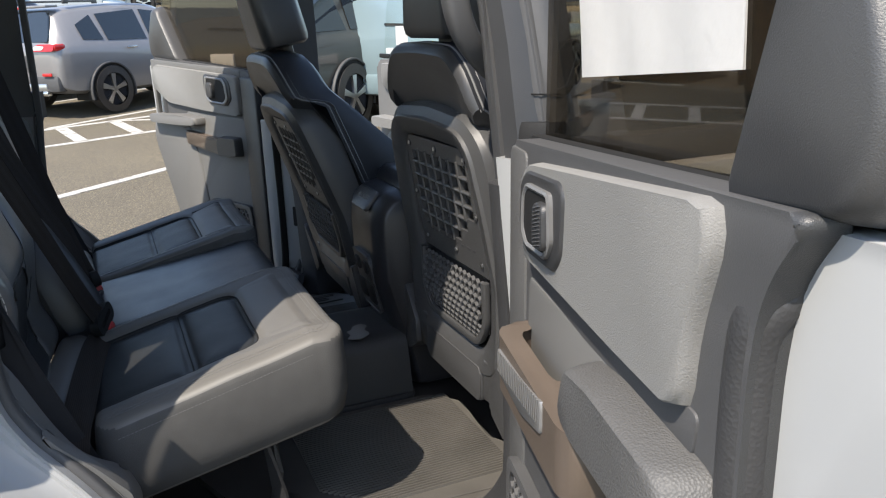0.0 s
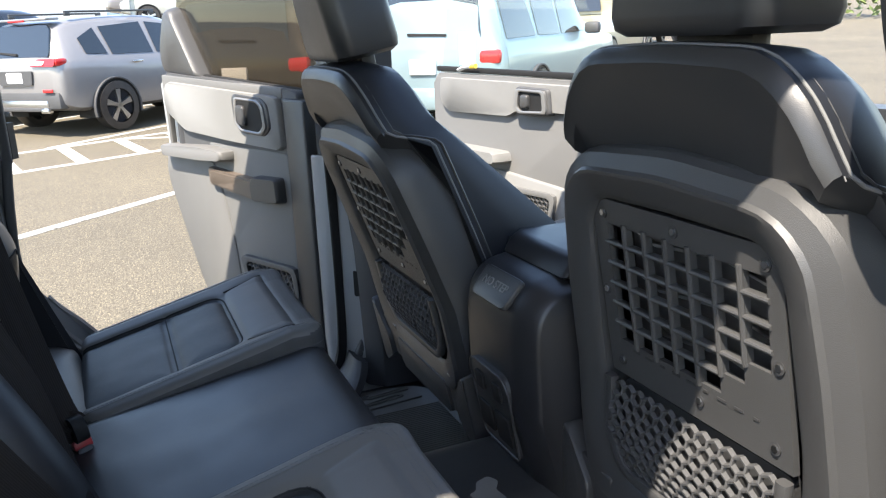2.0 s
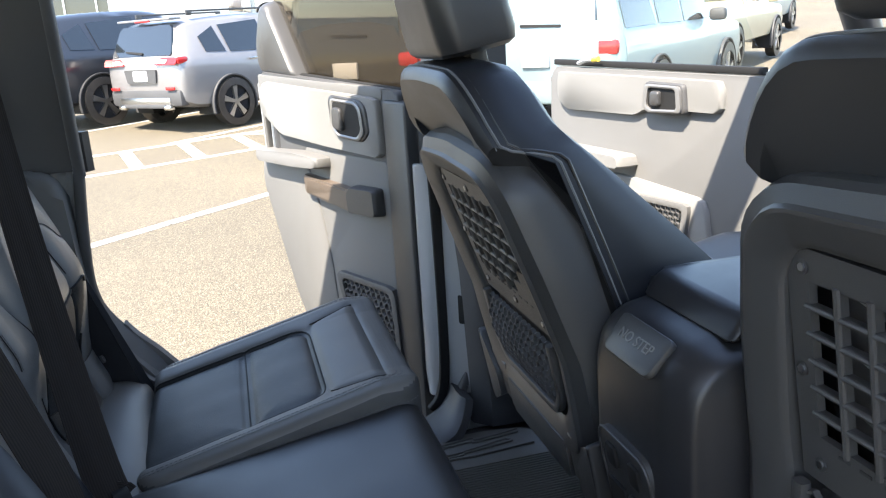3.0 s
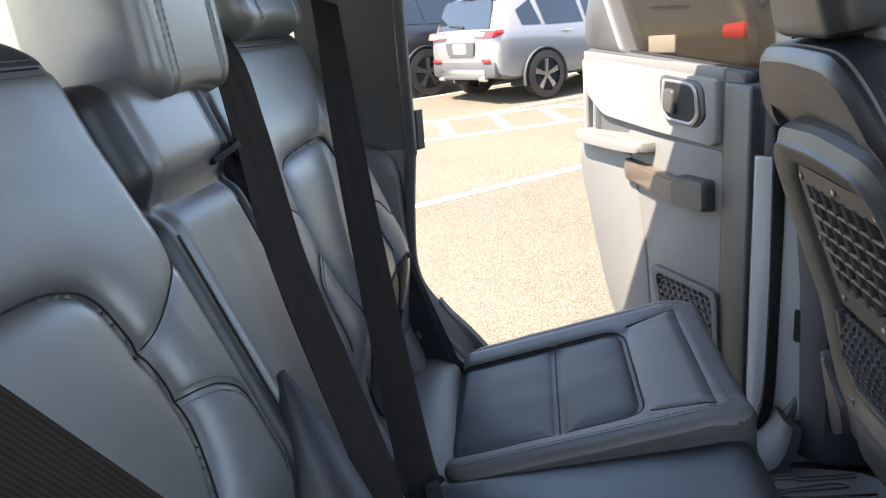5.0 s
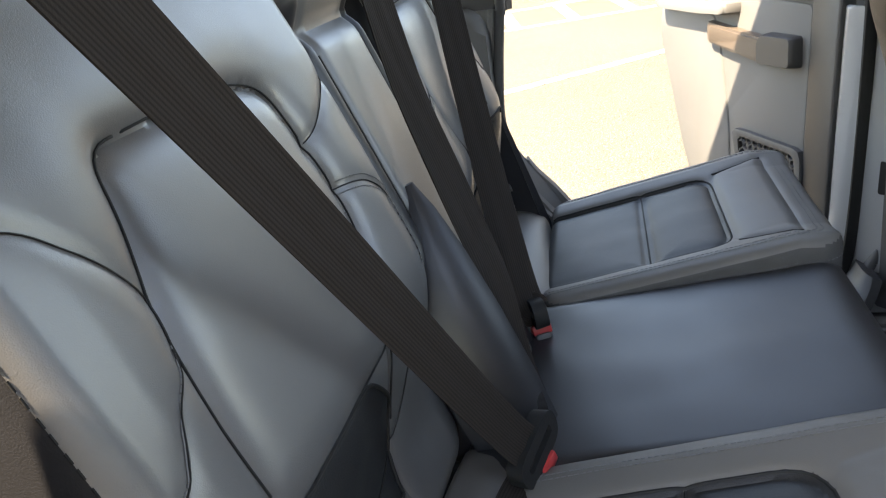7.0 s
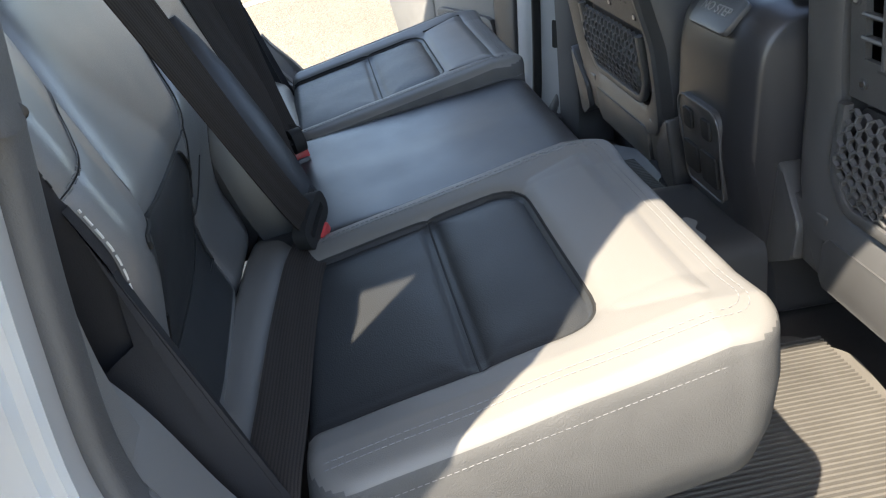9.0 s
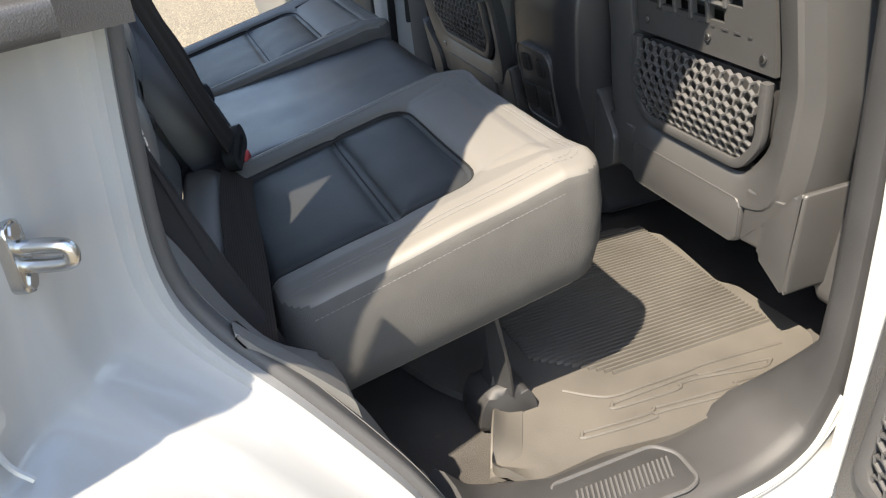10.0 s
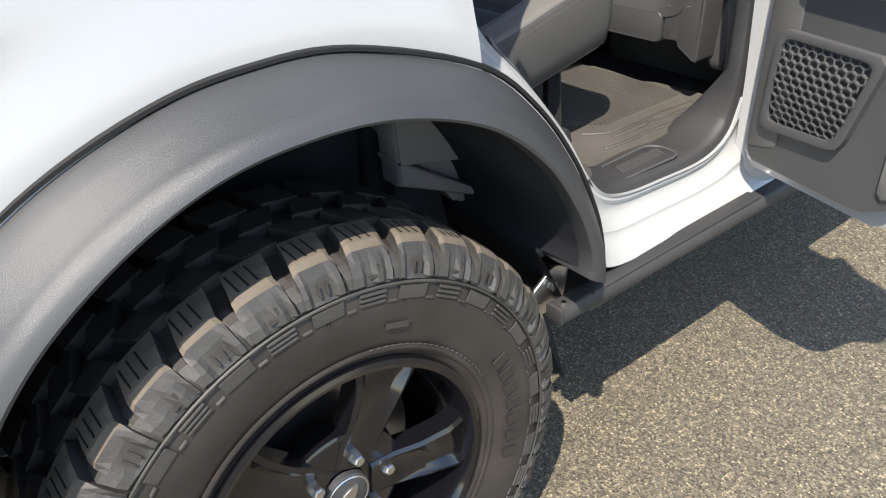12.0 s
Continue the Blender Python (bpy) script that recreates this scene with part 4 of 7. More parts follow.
# ---- belts ----
def belt(name, line, label, w=0.044, facing=Vector((0.75, -0.55, 0.35))):
    b = thing(name, label, "seat belt", "seat belts")
    pts = smooth_line(line, 10)
    bm = bmesh.new()
    rings, n = [], len(pts)
    uv = bm.loops.layers.uv.new("UVMap")
    for i, p in enumerate(pts):
        d = (pts[min(n - 1, i + 1)] - pts[max(0, i - 1)]).normalized()
        up = facing(i / (n - 1)) if callable(facing) else facing
        side = d.cross(up).normalized()
        top = side.cross(d).normalized()
        rings.append([p + side * (w * (k / 8 - 0.5)) + top * (0.001 + 0.0008 * math.sin(k * 1.7 + i * 0.3)) for k in range(9)] + [p + side * (w * (k / 8 - 0.5)) - top * 0.001 for k in range(8, -1, -1)])
    add_loft(bm, rings, True, True)
    bm.faces.ensure_lookup_table()
    for i in range(n - 1):
        for k in range(18):
            f = bm.faces[i * 18 + k]
            for lp, uu in zip(f.loops, (k, k + 1, k + 1, k)):
                lp[uv].uv = (uu if uu < 9 else 17 - uu, i * 0.5)
    part("webbing", bm, WEBBING, b, "black woven webbing")
    return b


def buckle(b, at, up, side):
    up, side = up.normalized(), side.normalized()
    out = side.cross(up).normalized()
    rot = Matrix((side, out, up)).transposed().to_4x4()
    m4 = Matrix.Translation(at) @ rot
    bm = bmesh.new()
    add_box(bm, (0.036, 0.024, 0.075), m4 @ Matrix.Translation((0, 0, -0.045)), 0.006, 2)
    part("buckle_body", bm, TRIM_BLACK, b)
    bm = bmesh.new()
    add_box(bm, (0.028, 0.026, 0.014), m4 @ Matrix.Translation((0, 0, -0.004)), 0.003, 2)
    part("release_button", bm, RED_PLASTIC, b, "red release button")
    loop = [m4 @ Vector((x, 0, z)) for x, z in fillet([(-0.034, 0.008), (0.034, 0.008), (0.036, 0.032), (-0.036, 0.032)], 0.01, 4)]
    part("latch_tongue", sweep(loop, [(-0.006, -0.009), (0.006, -0.009), (0.007, 0.009), (-0.007, 0.009)], up=out, closed=True), SEAL, b, "black latch tongue")


nb = belt("seat_belt", [(0.321, 0.26, 1.87), (0.357, 0.335, 1.75), (0.401, 0.428, 1.6), (0.489, 0.614, 1.3), (0.566, 0.778, 1.035), (0.588, 0.815, 0.982)], "black seat belt buckled over the rear seat")
buckle(nb, Vector((0.59, 0.822, 0.965)), Vector((-0.25, -0.25, 0.9)), Vector((0.3, 0.9, 0.3)))
lb = belt("lap_belt", [(0.582, 0.8, 0.955), (0.57, 0.74, 0.958), (0.556, 0.62, 0.957), (0.545, 0.5, 0.954), (0.535, 0.42, 0.946), (0.53, 0.385, 0.915), (0.53, 0.372, 0.86)], "black lap belt lying behind the seat cushion", 0.047, Vector((0.25, -0.1, 0.96)))
part("belt_anchor", box((0.05, 0.014, 0.05), (0.535, 0.366, 0.87), 0.006, 2), TRIM_BLACK, lb, "black anchor cover")
fb = belt("seat_belt", [(0.27, 1.9, 1.86), (0.31, 1.79, 1.73), (0.348, 1.687, 1.6), (0.45, 1.37, 1.3), (0.545, 1.12, 1.03), (0.565, 1.105, 0.985)], "black seat belt buckled over the rear seat", 0.047, Vector((0.5, -0.85, 0.2)))
buckle(fb, Vector((0.572, 1.1, 0.965)), Vector((-0.2, 0.2, 0.9)), Vector((0.25, -0.9, 0.3)))
mb = belt("middle_belt", [back_at(y, b, n) for y, b, n in ((1.19, 0.665, 0.0), (1.166, 0.609, 0.022), (1.121, 0.534, 0.026), (1.06, 0.435, 0.026), (1.028, 0.362, 0.026), (0.99, 0.262, 0.03), (0.957, 0.18, 0.034))] + [(0.56, 0.932, 1.02), (0.577, 0.92, 0.97)], "black middle seat belt hanging down the backrest", 0.047, Vector((0.8, -0.5, 0.3)))
buckle(mb, Vector((0.58, 0.918, 0.95)), Vector((-0.2, 0.1, 0.95)), Vector((0.3, -0.9, 0.2)))


# ---- front seats, seen from behind ----
def resample(poly, n):
    poly = list(poly)
    seg = [math.dist(a, b) for a, b in zip(poly, poly[1:] + poly[:1])]
    total, out, k, run = sum(seg), [], 0, 0.0
    for i in range(n):
        want = total * i / n
        while run + seg[k] < want:
            run += seg[k]
            k += 1
        t = (want - run) / seg[k] if seg[k] else 0
        a, b = poly[k], poly[(k + 1) % len(poly)]
        out.append((a[0] + (b[0] - a[0]) * t, a[1] + (b[1] - a[1]) * t))
    return out


def seat_x(z):
    return 0.165 * (1.27 - z) if z > 1.05 else 0.036 + 0.02 * (1.05 - z)


def lattice(us, vs, solid, to3, d0, d1):
    """A plate cut into cells by the lines us and vs, of which those that are not solid are holes; one mesh with edges to every hole."""
    bm = bmesh.new()
    F, B = {}, {}
    for i, u in enumerate(us):
        for j, v in enumerate(vs):
            F[i, j], B[i, j] = bm.verts.new(to3(u, v, d0)), bm.verts.new(to3(u, v, d1))
    nu, nv = len(us) - 1, len(vs) - 1
    on = lambda i, j: 0 <= i < nu and 0 <= j < nv and solid(i, j)
    for i in range(nu):
        for j in range(nv):
            if not on(i, j):
                continue
            q = [(i, j), (i + 1, j), (i + 1, j + 1), (i, j + 1)]
            bm.faces.new([F[k] for k in q])
            bm.faces.new([B[k] for k in q[::-1]])
            for a, b, ni, nj in ((q[0], q[1], i, j - 1), (q[1], q[2], i + 1, j), (q[2], q[3], i, j + 1), (q[3], q[0], i - 1, j)):
                if not on(ni, nj):
                    bm.faces.new((F[a], B[a], B[b], F[b]))
    bmesh.ops.delete(bm, geom=[v for v in bm.verts if not v.link_faces], context="VERTS")
    return bm


def hex_net(rows, cols, su, sv, to3, keep, r=0.0022, sag=0.0):
    """An elastic net of hexagons."""
    net = bmesh.new()
    for i in range(rows):
        for c in range(cols):
            u, v = (c + (0.5 if i % 2 else 0.0)) * su, -i * sv
            for (ua, va), (ub, vb) in (((0, 0), (su / 2, -sv * 0.36)), ((0, 0), (-su / 2, -sv * 0.36)), ((su / 2, -sv * 0.36), (su / 2, -sv))):
                if keep(u + ua, v + va) and keep(u + ub, v + vb):
                    add_sweep(net, [to3(u + ua, v + va), to3(u + ub, v + vb)], [(-r * 0.7, -r * 1.6), (r * 0.7, -r * 1.6), (r * 0.7, r * 1.6), (-r * 0.7, r * 1.6)], up=Vector((0.9, 0.1, 0.2)))
    return net


def front_seat(m4):
    """Local: x forward from the back plate, y across from the seat's centre, z above the ground."""
    seat = thing("front_seat", "black leather front seat with a slotted grey back panel", "car seat", "front seats", "", m4)
    N = 96
    outer = fillet([(0.0, 1.39), (0.17, 1.378), (0.225, 1.335), (0.248, 1.2), (0.255, 1.05), (0.248, 0.95), (0.225, 0.83), (-0.225, 0.83), (-0.248, 0.95), (-0.255, 1.05), (-0.248, 1.2), (-0.225, 1.335), (-0.17, 1.378)], 0.03, 4)
    hole = fillet([(0.0, 1.318), (0.135, 1.315), (0.16, 1.28), (0.172, 1.1), (0.165, 0.96), (0.125, 0.905), (-0.125, 0.905), (-0.165, 0.96), (-0.172, 1.1), (-0.16, 1.28), (-0.135, 1.315)], 0.018, 3)
    o, h = resample(outer, N), resample(hole, N)

    def lay(poly, dx, k=1.0):
        return [(seat_x(z) + dx, y * k, 1.08 + (z - 1.08) * k) for y, z in poly]

    def blend(t):
        return [(a[0] + (b[0] - a[0]) * t, a[1] + (b[1] - a[1]) * t) for a, b in zip(o, h)]

    rings = [lay(o, 0.13, 0.93), lay(o, 0.08, 0.985), lay(o, 0.04, 1.0), lay(o, 0.018, 0.99), lay(o, 0.006, 0.972)]
    rings += [lay(blend(0.38), -0.006), lay(blend(0.44), -0.012), lay(blend(0.5), -0.012), lay(blend(0.86), -0.004), lay(blend(0.95), 0.0), lay(h, 0.004, 1.0), lay(h, 0.04, 0.985)]
    bm = bmesh.new()
    add_loft(bm, rings, True, False)
    part("back_shell", bm, SHELL, seat, "dark grey moulded seat back shell", True, 16)
    part("recess", prism(h, lambda u, v, d: (seat_x(v) + d, u, v), 0.06, 0.066), SEAL, seat)
    # slotted plate
    cols, rows, cw, rh = 7, 6, 0.0386, 0.0282
    ys, zs = [-0.157, -0.1345], [1.062, 1.1165]
    for i in range(cols):
        ys += [-0.1345 + cw * i + cw - 0.0062, -0.1345 + cw * (i + 1)]
    for j in range(rows):
        zs += [1.1165 + rh * j + rh - 0.0056, 1.1165 + rh * (j + 1)]
    ys[-1], zs[-1] = 0.157, 1.312

    def solid(i, j):
        return i % 2 == 0 or j % 2 == 0 or (i == 1 and j < 5) or (i == 3 and j == 1)

    part("slotted_plate", lattice(ys, zs, solid, lambda u, v, d: (seat_x(v) + d, u, v), 0.006, 0.015), SHELL, seat, "dark grey plate with a grid of square slots", True, 30)
    for i in range(1, cols):
        y = -0.1345 + cw * i - 0.0031
        z0 = 1.112 + (rh * 2 if i == 1 else (rh if i == 2 else 0))
        part("grid_bar", sweep([(seat_x(z) + 0.0055, y, z) for z in (z0, 1.2, 1.284)], ring(0.0036, 8), up=Vector((1, 0, 0))), SHELL, seat)
    for j in range(1, rows):
        z = 1.1165 + rh * j - 0.0028
        y0 = -0.138 + (cw if j < 3 else 0) + (cw if j < 2 else 0)
        part("grid_bar", sweep([(seat_x(z) + 0.0058, y, z) for y in (y0, 0.0, 0.134)], ring(0.0032, 8), up=Vector((1, 0, 0))), SHELL, seat)
    part("cushion_spring", prism([(-0.13, 1.12), (0.13, 1.12), (0.12, 1.29), (-0.12, 1.29)], lambda u, v, d: (seat_x(v) + d, u, v), 0.04, 0.05), TRIM_DARK, seat, "grey backing behind the slots")
    for z in (1.15, 1.21, 1.27):
        part("spring_wire", sweep([(seat_x(z) + 0.03, -0.125, z - 0.01), (seat_x(z) + 0.026, -0.05, z + 0.006), (seat_x(z) + 0.026, 0.06, z - 0.006), (seat_x(z) + 0.03, 0.125, z + 0.01)], ring(0.003, 6), up=Vector((1, 0, 0))), SATIN, seat)
    for y, z in ((-0.135, 1.293), (0.0, 1.296), (0.135, 1.293), (-0.135, 1.085), (-0.02, 1.09), (0.13, 1.085), (-0.146, 1.185), (0.146, 1.185)):
        b = part("bolt", sweep([(seat_x(z) + 0.0045, y, z), (seat_x(z) + 0.012, y, z)], ring(0.0075, 12)), TRIM_BLACK, seat)
        part("bolt_socket", sweep([(seat_x(z) + 0.003, y, z), (seat_x(z) + 0.006, y, z)], ring(0.0042, 6)), SATIN, b)
    for k in range(9):
        y = -0.11 + k * 0.026
        part("moulded_mark", box((0.002, 0.014 if k % 3 else 0.008, 0.003), (seat_x(1.105) + 0.0055, y, 1.108)), TRIM_BLACK, seat)
    # net pocket
    rim = fillet([(-0.152, 1.055), (-0.152, 0.965), (-0.118, 0.92), (0.118, 0.92), (0.152, 0.965), (0.152, 1.055)], 0.02, 4, False)
    part("net_frame", sweep([(seat_x(z) - 0.002, y, z) for y, z in rim], fillet([(-0.008, -0.007), (0.008, -0.007), (0.008, 0.007), (-0.008, 0.007)], 0.004, 2), up=Vector((1, 0, 0))), SHELL, seat, "grey net frame")

    def keep(u, v):
        z = 1.05 + v
        lim = 0.148 if z > 0.965 else 0.148 - (0.965 - z) * 0.75
        return 0.922 < z < 1.052 and abs(u - 0.15) < lim

    part("storage_net", hex_net(10, 16, 0.0205, 0.0142, lambda u, v: Vector((seat_x(1.05 + v) + 0.002 - 0.012 * math.sin(math.pi * min(1, max(0, -v / 0.13))), u - 0.15, 1.05 + v)), keep, 0.0021), TRIM_DARK, seat, "dark elastic storage net")
    part("net_back", prism(fillet([(-0.148, 1.05), (-0.148, 0.965), (-0.115, 0.925), (0.115, 0.925), (0.148, 0.965), (0.148, 1.05)], 0.015, 3), lambda u, v, d: (seat_x(v) + d, u, v), 0.018, 0.03), TRIM_BLACK, seat)
    # upholstery
    cap = resample(fillet([(0.0, 1.5), (0.14, 1.495), (0.185, 1.455), (0.225, 1.37), (0.25, 1.2), (0.262, 1.0), (0.26, 0.8), (-0.26, 0.8), (-0.262, 1.0), (-0.25, 1.2), (-0.225, 1.37), (-0.185, 1.455), (-0.14, 1.495)], 0.035, 5), N)

    def thick(z):
        return 0.13 + 0.2 * max(0.0, min(1.0, (1.42 - z) / 0.4))

    def tuck(z):
        t = max(0.0, min(1.0, (1.4 - z) / 0.05))
        return t * t * (3 - 2 * t)

    rings = []
    for t, k, dx in ((0.0, 0.9, 0.012), (0.0, 0.955, 0.004), (0.02, 0.985, 0.006), (0.12, 1.0, 0.0), (0.3, 1.01, 0.0), (0.6, 1.0, 0.0), (0.85, 0.96, 0.0), (0.97, 0.9, 0.0), (1.0, 0.8, 0.0)):
        rings.append([(seat_x(z) + dx + max(thick(z) * t, 0.085 * tuck(z)), y * k, 1.12 + (z - 1.12) * k) for y, z in cap])
    part("upholstery", loft(rings[:4]), FRONT_LEATHER, seat, "black leather upholstery")
    # sides get the darker leather, shade put into the colour
    part("side_leather", loft(rings[3:]), SHADED_SIDE_LEATHER, seat, "smooth black leather bolster, darkened for shade")
    for dx in (0.008, 0.02):
        edge = [p for p in resample(cap, 200) if p[1] > 0.95]
        edge.sort(key=lambda p: math.atan2(p[0], p[1] - 1.1))
        seam = [(seat_x(z) + dx + max(thick(z) * 0.12, 0.085 * tuck(z)), y * 1.003, 1.12 + (z - 1.12) * 1.003) for y, z in edge]
        part("piping", sweep(seam, ring(0.0022, 6), up=Vector((1, 0, 0))), FRONT_LEATHER if dx > 0.01 else THREAD, seat, "stitched piping along the bolster")
    st = bmesh.new()
    edge = [p for p in resample(cap, 160) if p[1] > 1.38]
    edge.sort(key=lambda p: p[0])
    add_stitches(st, [(seat_x(z) + 0.0195, y * 1.0, 1.12 + (z - 1.12) * 0.995) for y, z in edge], 0.006, 0.003, 0.0009)
    tagged(part("stitching", st, THREAD, seat, "light piping stitches"), kind="stuff")
    part("lower_panel", prism(fillet([(-0.137, 0.798), (0.137, 0.798), (0.139, 0.872), (-0.139, 0.872)], 0.012, 4), lambda u, v, d: (d, u, v), 0.026, 0.13, 0.006, 3), SHELL, seat, "dark grey lower back panel")
    for s in (-1, 1):
        part("corner_panel", prism(fillet([(s * 0.141, 0.806), (s * 0.185, 0.81), (s * 0.188, 0.862), (s * 0.225, 0.9), (s * 0.143, 0.895)], 0.006, 3), lambda u, v, d: (d, u, v), 0.03, 0.13, 0.005, 3), SHELL, seat)
        part("side_wing", prism(fillet([(s * 0.19, 0.862), (s * 0.246, 0.93), (s * 0.262, 0.936), (s * 0.256, 0.775), (s * 0.248, 0.77), (s * 0.19, 0.806)], 0.008, 3), lambda u, v, d: (d, u, v), 0.02, 0.15, 0.006, 3), SHELL, seat)
    part("side_cover", prism(fillet([(0.085, 0.735), (0.1, 0.9), (0.16, 0.96), (0.52, 0.86), (0.55, 0.74)], 0.03, 4), lambda u, v, d: (u, d, v), -0.285, -0.24, 0.012, 3), SHELL, seat, "dark grey seat side cover")
    part("recliner_cap", sweep([(0.17, -0.3, 0.86), (0.17, -0.24, 0.86)], ring(0.055, 24), up=Vector((0, 0, 1))), SHELL, seat)
    part("seat_cushion", soft_pad(0.52, 0.5, 0.06, 0.05, 0.16, lambda x, y: 0.01 * math.cos(6 * x), 20, 20, 0, lambda x, y, n: (0.4 + y, x, 0.97 + n)), FRONT_LEATHER, seat)
    part("seat_base", box((0.36, 0.42, 0.24), (0.41, 0.0, 0.755), 0.03, 2), CARPET, seat)
    hw = lambda z: 0.098 + 0.03 * max(0.0, (1.72 - z)) / 0.2
    rings = []
    for z, k in ((1.508, 0.82), (1.515, 0.95), (1.53, 1.0), (1.6, 1.0), (1.68, 0.98), (1.72, 0.92), (1.735, 0.78)):
        y, dx = hw(z) * k, 0.045 * k
        poly = fillet([(0.05 - dx - 0.02, -y * 0.8), (0.05 - dx, -y), (0.05 + dx, -y), (0.07 + dx, -y * 0.6), (0.07 + dx, y * 0.6), (0.05 + dx, y), (0.05 - dx, y), (0.05 - dx - 0.02, y * 0.8)], 0.012, 3)
        rings.append([(px - 0.035 * (z - 1.5), py, z) for px, py in poly])
    part("headrest", loft(rings), FRONT_LEATHER, seat, "black leather headrest")
    part("headrest_post", box((0.03, 0.12, 0.05), (0.055, 0.0, 1.5), 0.01, 2), TRIM_BLACK, seat)
    return seat


front_seat(pose(1.233, 0.628, -0.006))
front_seat(Matrix.Translation((1.334, 1.385, 0.5)) @ pose(0, 0, 0, 0, -11, 0) @ Matrix.Translation((-0.08, 0, -0.5)))


# ---- centre console ----
def lettering(name, words, size, m4, mat, parent, depth=0.0006):
    cu = bpy.data.curves.new(name, "FONT")
    cu.body, cu.size, cu.align_x, cu.align_y, cu.extrude = words, size, "CENTER", "CENTER", depth
    tmp = bpy.data.objects.new(name, cu)
    me = bpy.data.meshes.new_from_object(tmp)
    bpy.data.objects.remove(tmp)
    me.transform(m4)
    me.materials.append(mat)
    return part(name, me, mat, parent)


def build_console():
    c = thing("centre_console", "black centre console with rear ports and a lidded armrest", "console")
    prof = fillet([(1.19, 1.07), (1.197, 1.115), (1.225, 1.145), (1.3, 1.158), (1.6, 1.158), (1.9, 1.12), (1.9, 0.64), (1.275, 0.64), (1.262, 0.7), (1.225, 0.82), (1.195, 0.93)], 0.02, 4)
    rings = []
    for y, k in ((0.884, 0.93), (0.889, 0.95), (0.905, 0.972), (0.925, 0.994), (0.94, 1.0), (1.08, 1.0), (1.092, 0.994), (1.105, 0.972), (1.114, 0.95), (1.118, 0.93)):
        rings.append([(1.5 + (x - 1.5) * k, y, 0.9 + (z - 0.9) * k) for x, z in prof])
    part("console_body", loft(rings), SOFT_BLACK, c)
    part("lid", prism(fillet([(1.26, 1.15), (1.285, 1.185), (1.6, 1.185), (1.62, 1.15)], 0.012, 3), lambda u, v, d: (u, d, v), 0.9, 1.1, 0.012, 3), SOFT_BLACK, c, "soft black armrest lid")
    tilt = pose(1.206, 1.0, 1.118, 0, 40, 0)
    pad = fillet([(-0.055, -0.026), (0.055, -0.026), (0.06, 0.03), (-0.06, 0.03)], 0.012, 3)
    part("warning_pad", prism(pad, lambda u, v, d: tilt @ Vector((d, u, v)), -0.012, 0.0, 0.004), SHELL, c, "raised moulded pad")
    face = tilt @ Matrix(((0, 0, -1, -0.0125), (-1, 0, 0, 0), (0, 1, 0, 0.004), (0, 0, 0, 1)))
    lettering("lettering", "NO STEP", 0.02, face, TRIM_LIGHT, c)
    t2 = pose(1.2, 1.008, 0.92, 0, -11, 0)
    bez = fillet([(-0.06, -0.085), (0.06, -0.085), (0.068, 0.05), (0.055, 0.07), (-0.055, 0.07), (-0.068, 0.05)], 0.012, 3)
    pan = part("port_panel", prism(bez, lambda u, v, d: t2 @ Vector((d, u, v)), -0.004, 0.03, 0.003), TRIM_BLACK, c, "black port panel")
    rim = [t2 @ Vector((-0.004, u, v)) for u, v in bez]
    part("panel_edge", sweep(rim, ring(0.0022, 6), up=Vector((1, 0, 0)), closed=True), SHELL, pan, "raised grey edge")
    for y, z, w, h in ((-0.03, 0.035, 0.026, 0.034), (0.03, 0.035, 0.026, 0.034), (-0.028, -0.035, 0.05, 0.056), (0.032, -0.035, 0.046, 0.05)):
        part("port_door", prism(fillet([(y - w / 2, z - h / 2), (y + w / 2, z - h / 2), (y + w / 2, z + h / 2), (y - w / 2, z + h / 2)], 0.006, 3), lambda u, v, d: t2 @ Vector((d, u, v)), -0.009, -0.003, 0.0015), SEAL, pan)
    return c


build_console()

# ---- rear doors, swung open ----
def door_frame(mirror, hx, hy, degrees):
    a = radians(degrees)
    h, u, n = Vector((hx, hy, 0)), Vector((-math.cos(a), -math.sin(a), 0)), Vector((-math.sin(a), math.cos(a), 0))
    m = on_side(mirror)

    def at(s, z, d):
        p = h + u * s + n * d
        return m(p.x, p.y, z)
    return at


def bezel(at, outer, k, d0, d1, c):
    o = resample(outer, 48)
    i = [(c[0] + (s - c[0]) * k, c[1] + (z - c[1]) * k) for s, z in o]
    bm = bmesh.new()
    mid = [((a[0] + b[0]) / 2, (a[1] + b[1]) / 2) for a, b in zip(o, i)]
    add_loft(bm, [[at(s, z, d0) for s, z in o], [at(s, z, d1 - 0.002) for s, z in o], [at(s, z, d1) for s, z in mid], [at(s, z, d1 - 0.002) for s, z in i], [at(s, z, d0) for s, z in i]], True, False)
    return bm, i


def pulled(at, outline, d0, d1, inset, seg=4):
    """A moulded panel that swells from its outline to a smaller face."""
    o = resample(outline, 64)
    cs, cz = sum(p[0] for p in o) / 64, sum(p[1] for p in o) / 64
    ext = max(max(p[0] for p in o) - min(p[0] for p in o), max(p[1] for p in o) - min(p[1] for p in o))
    bm = bmesh.new()
    rings = []
    for q in range(seg + 1):
        a = q / seg * math.pi / 2
        k = 1 - (inset / (ext / 2)) * (1 - math.cos(a)) * 1.0
        rings.append([at(cs + (s - cs) * k, cz + (z - cz) * k, d0 + (d1 - d0) * math.sin(a)) for s, z in o])
    add_loft(bm, rings, True, True)
    return bm


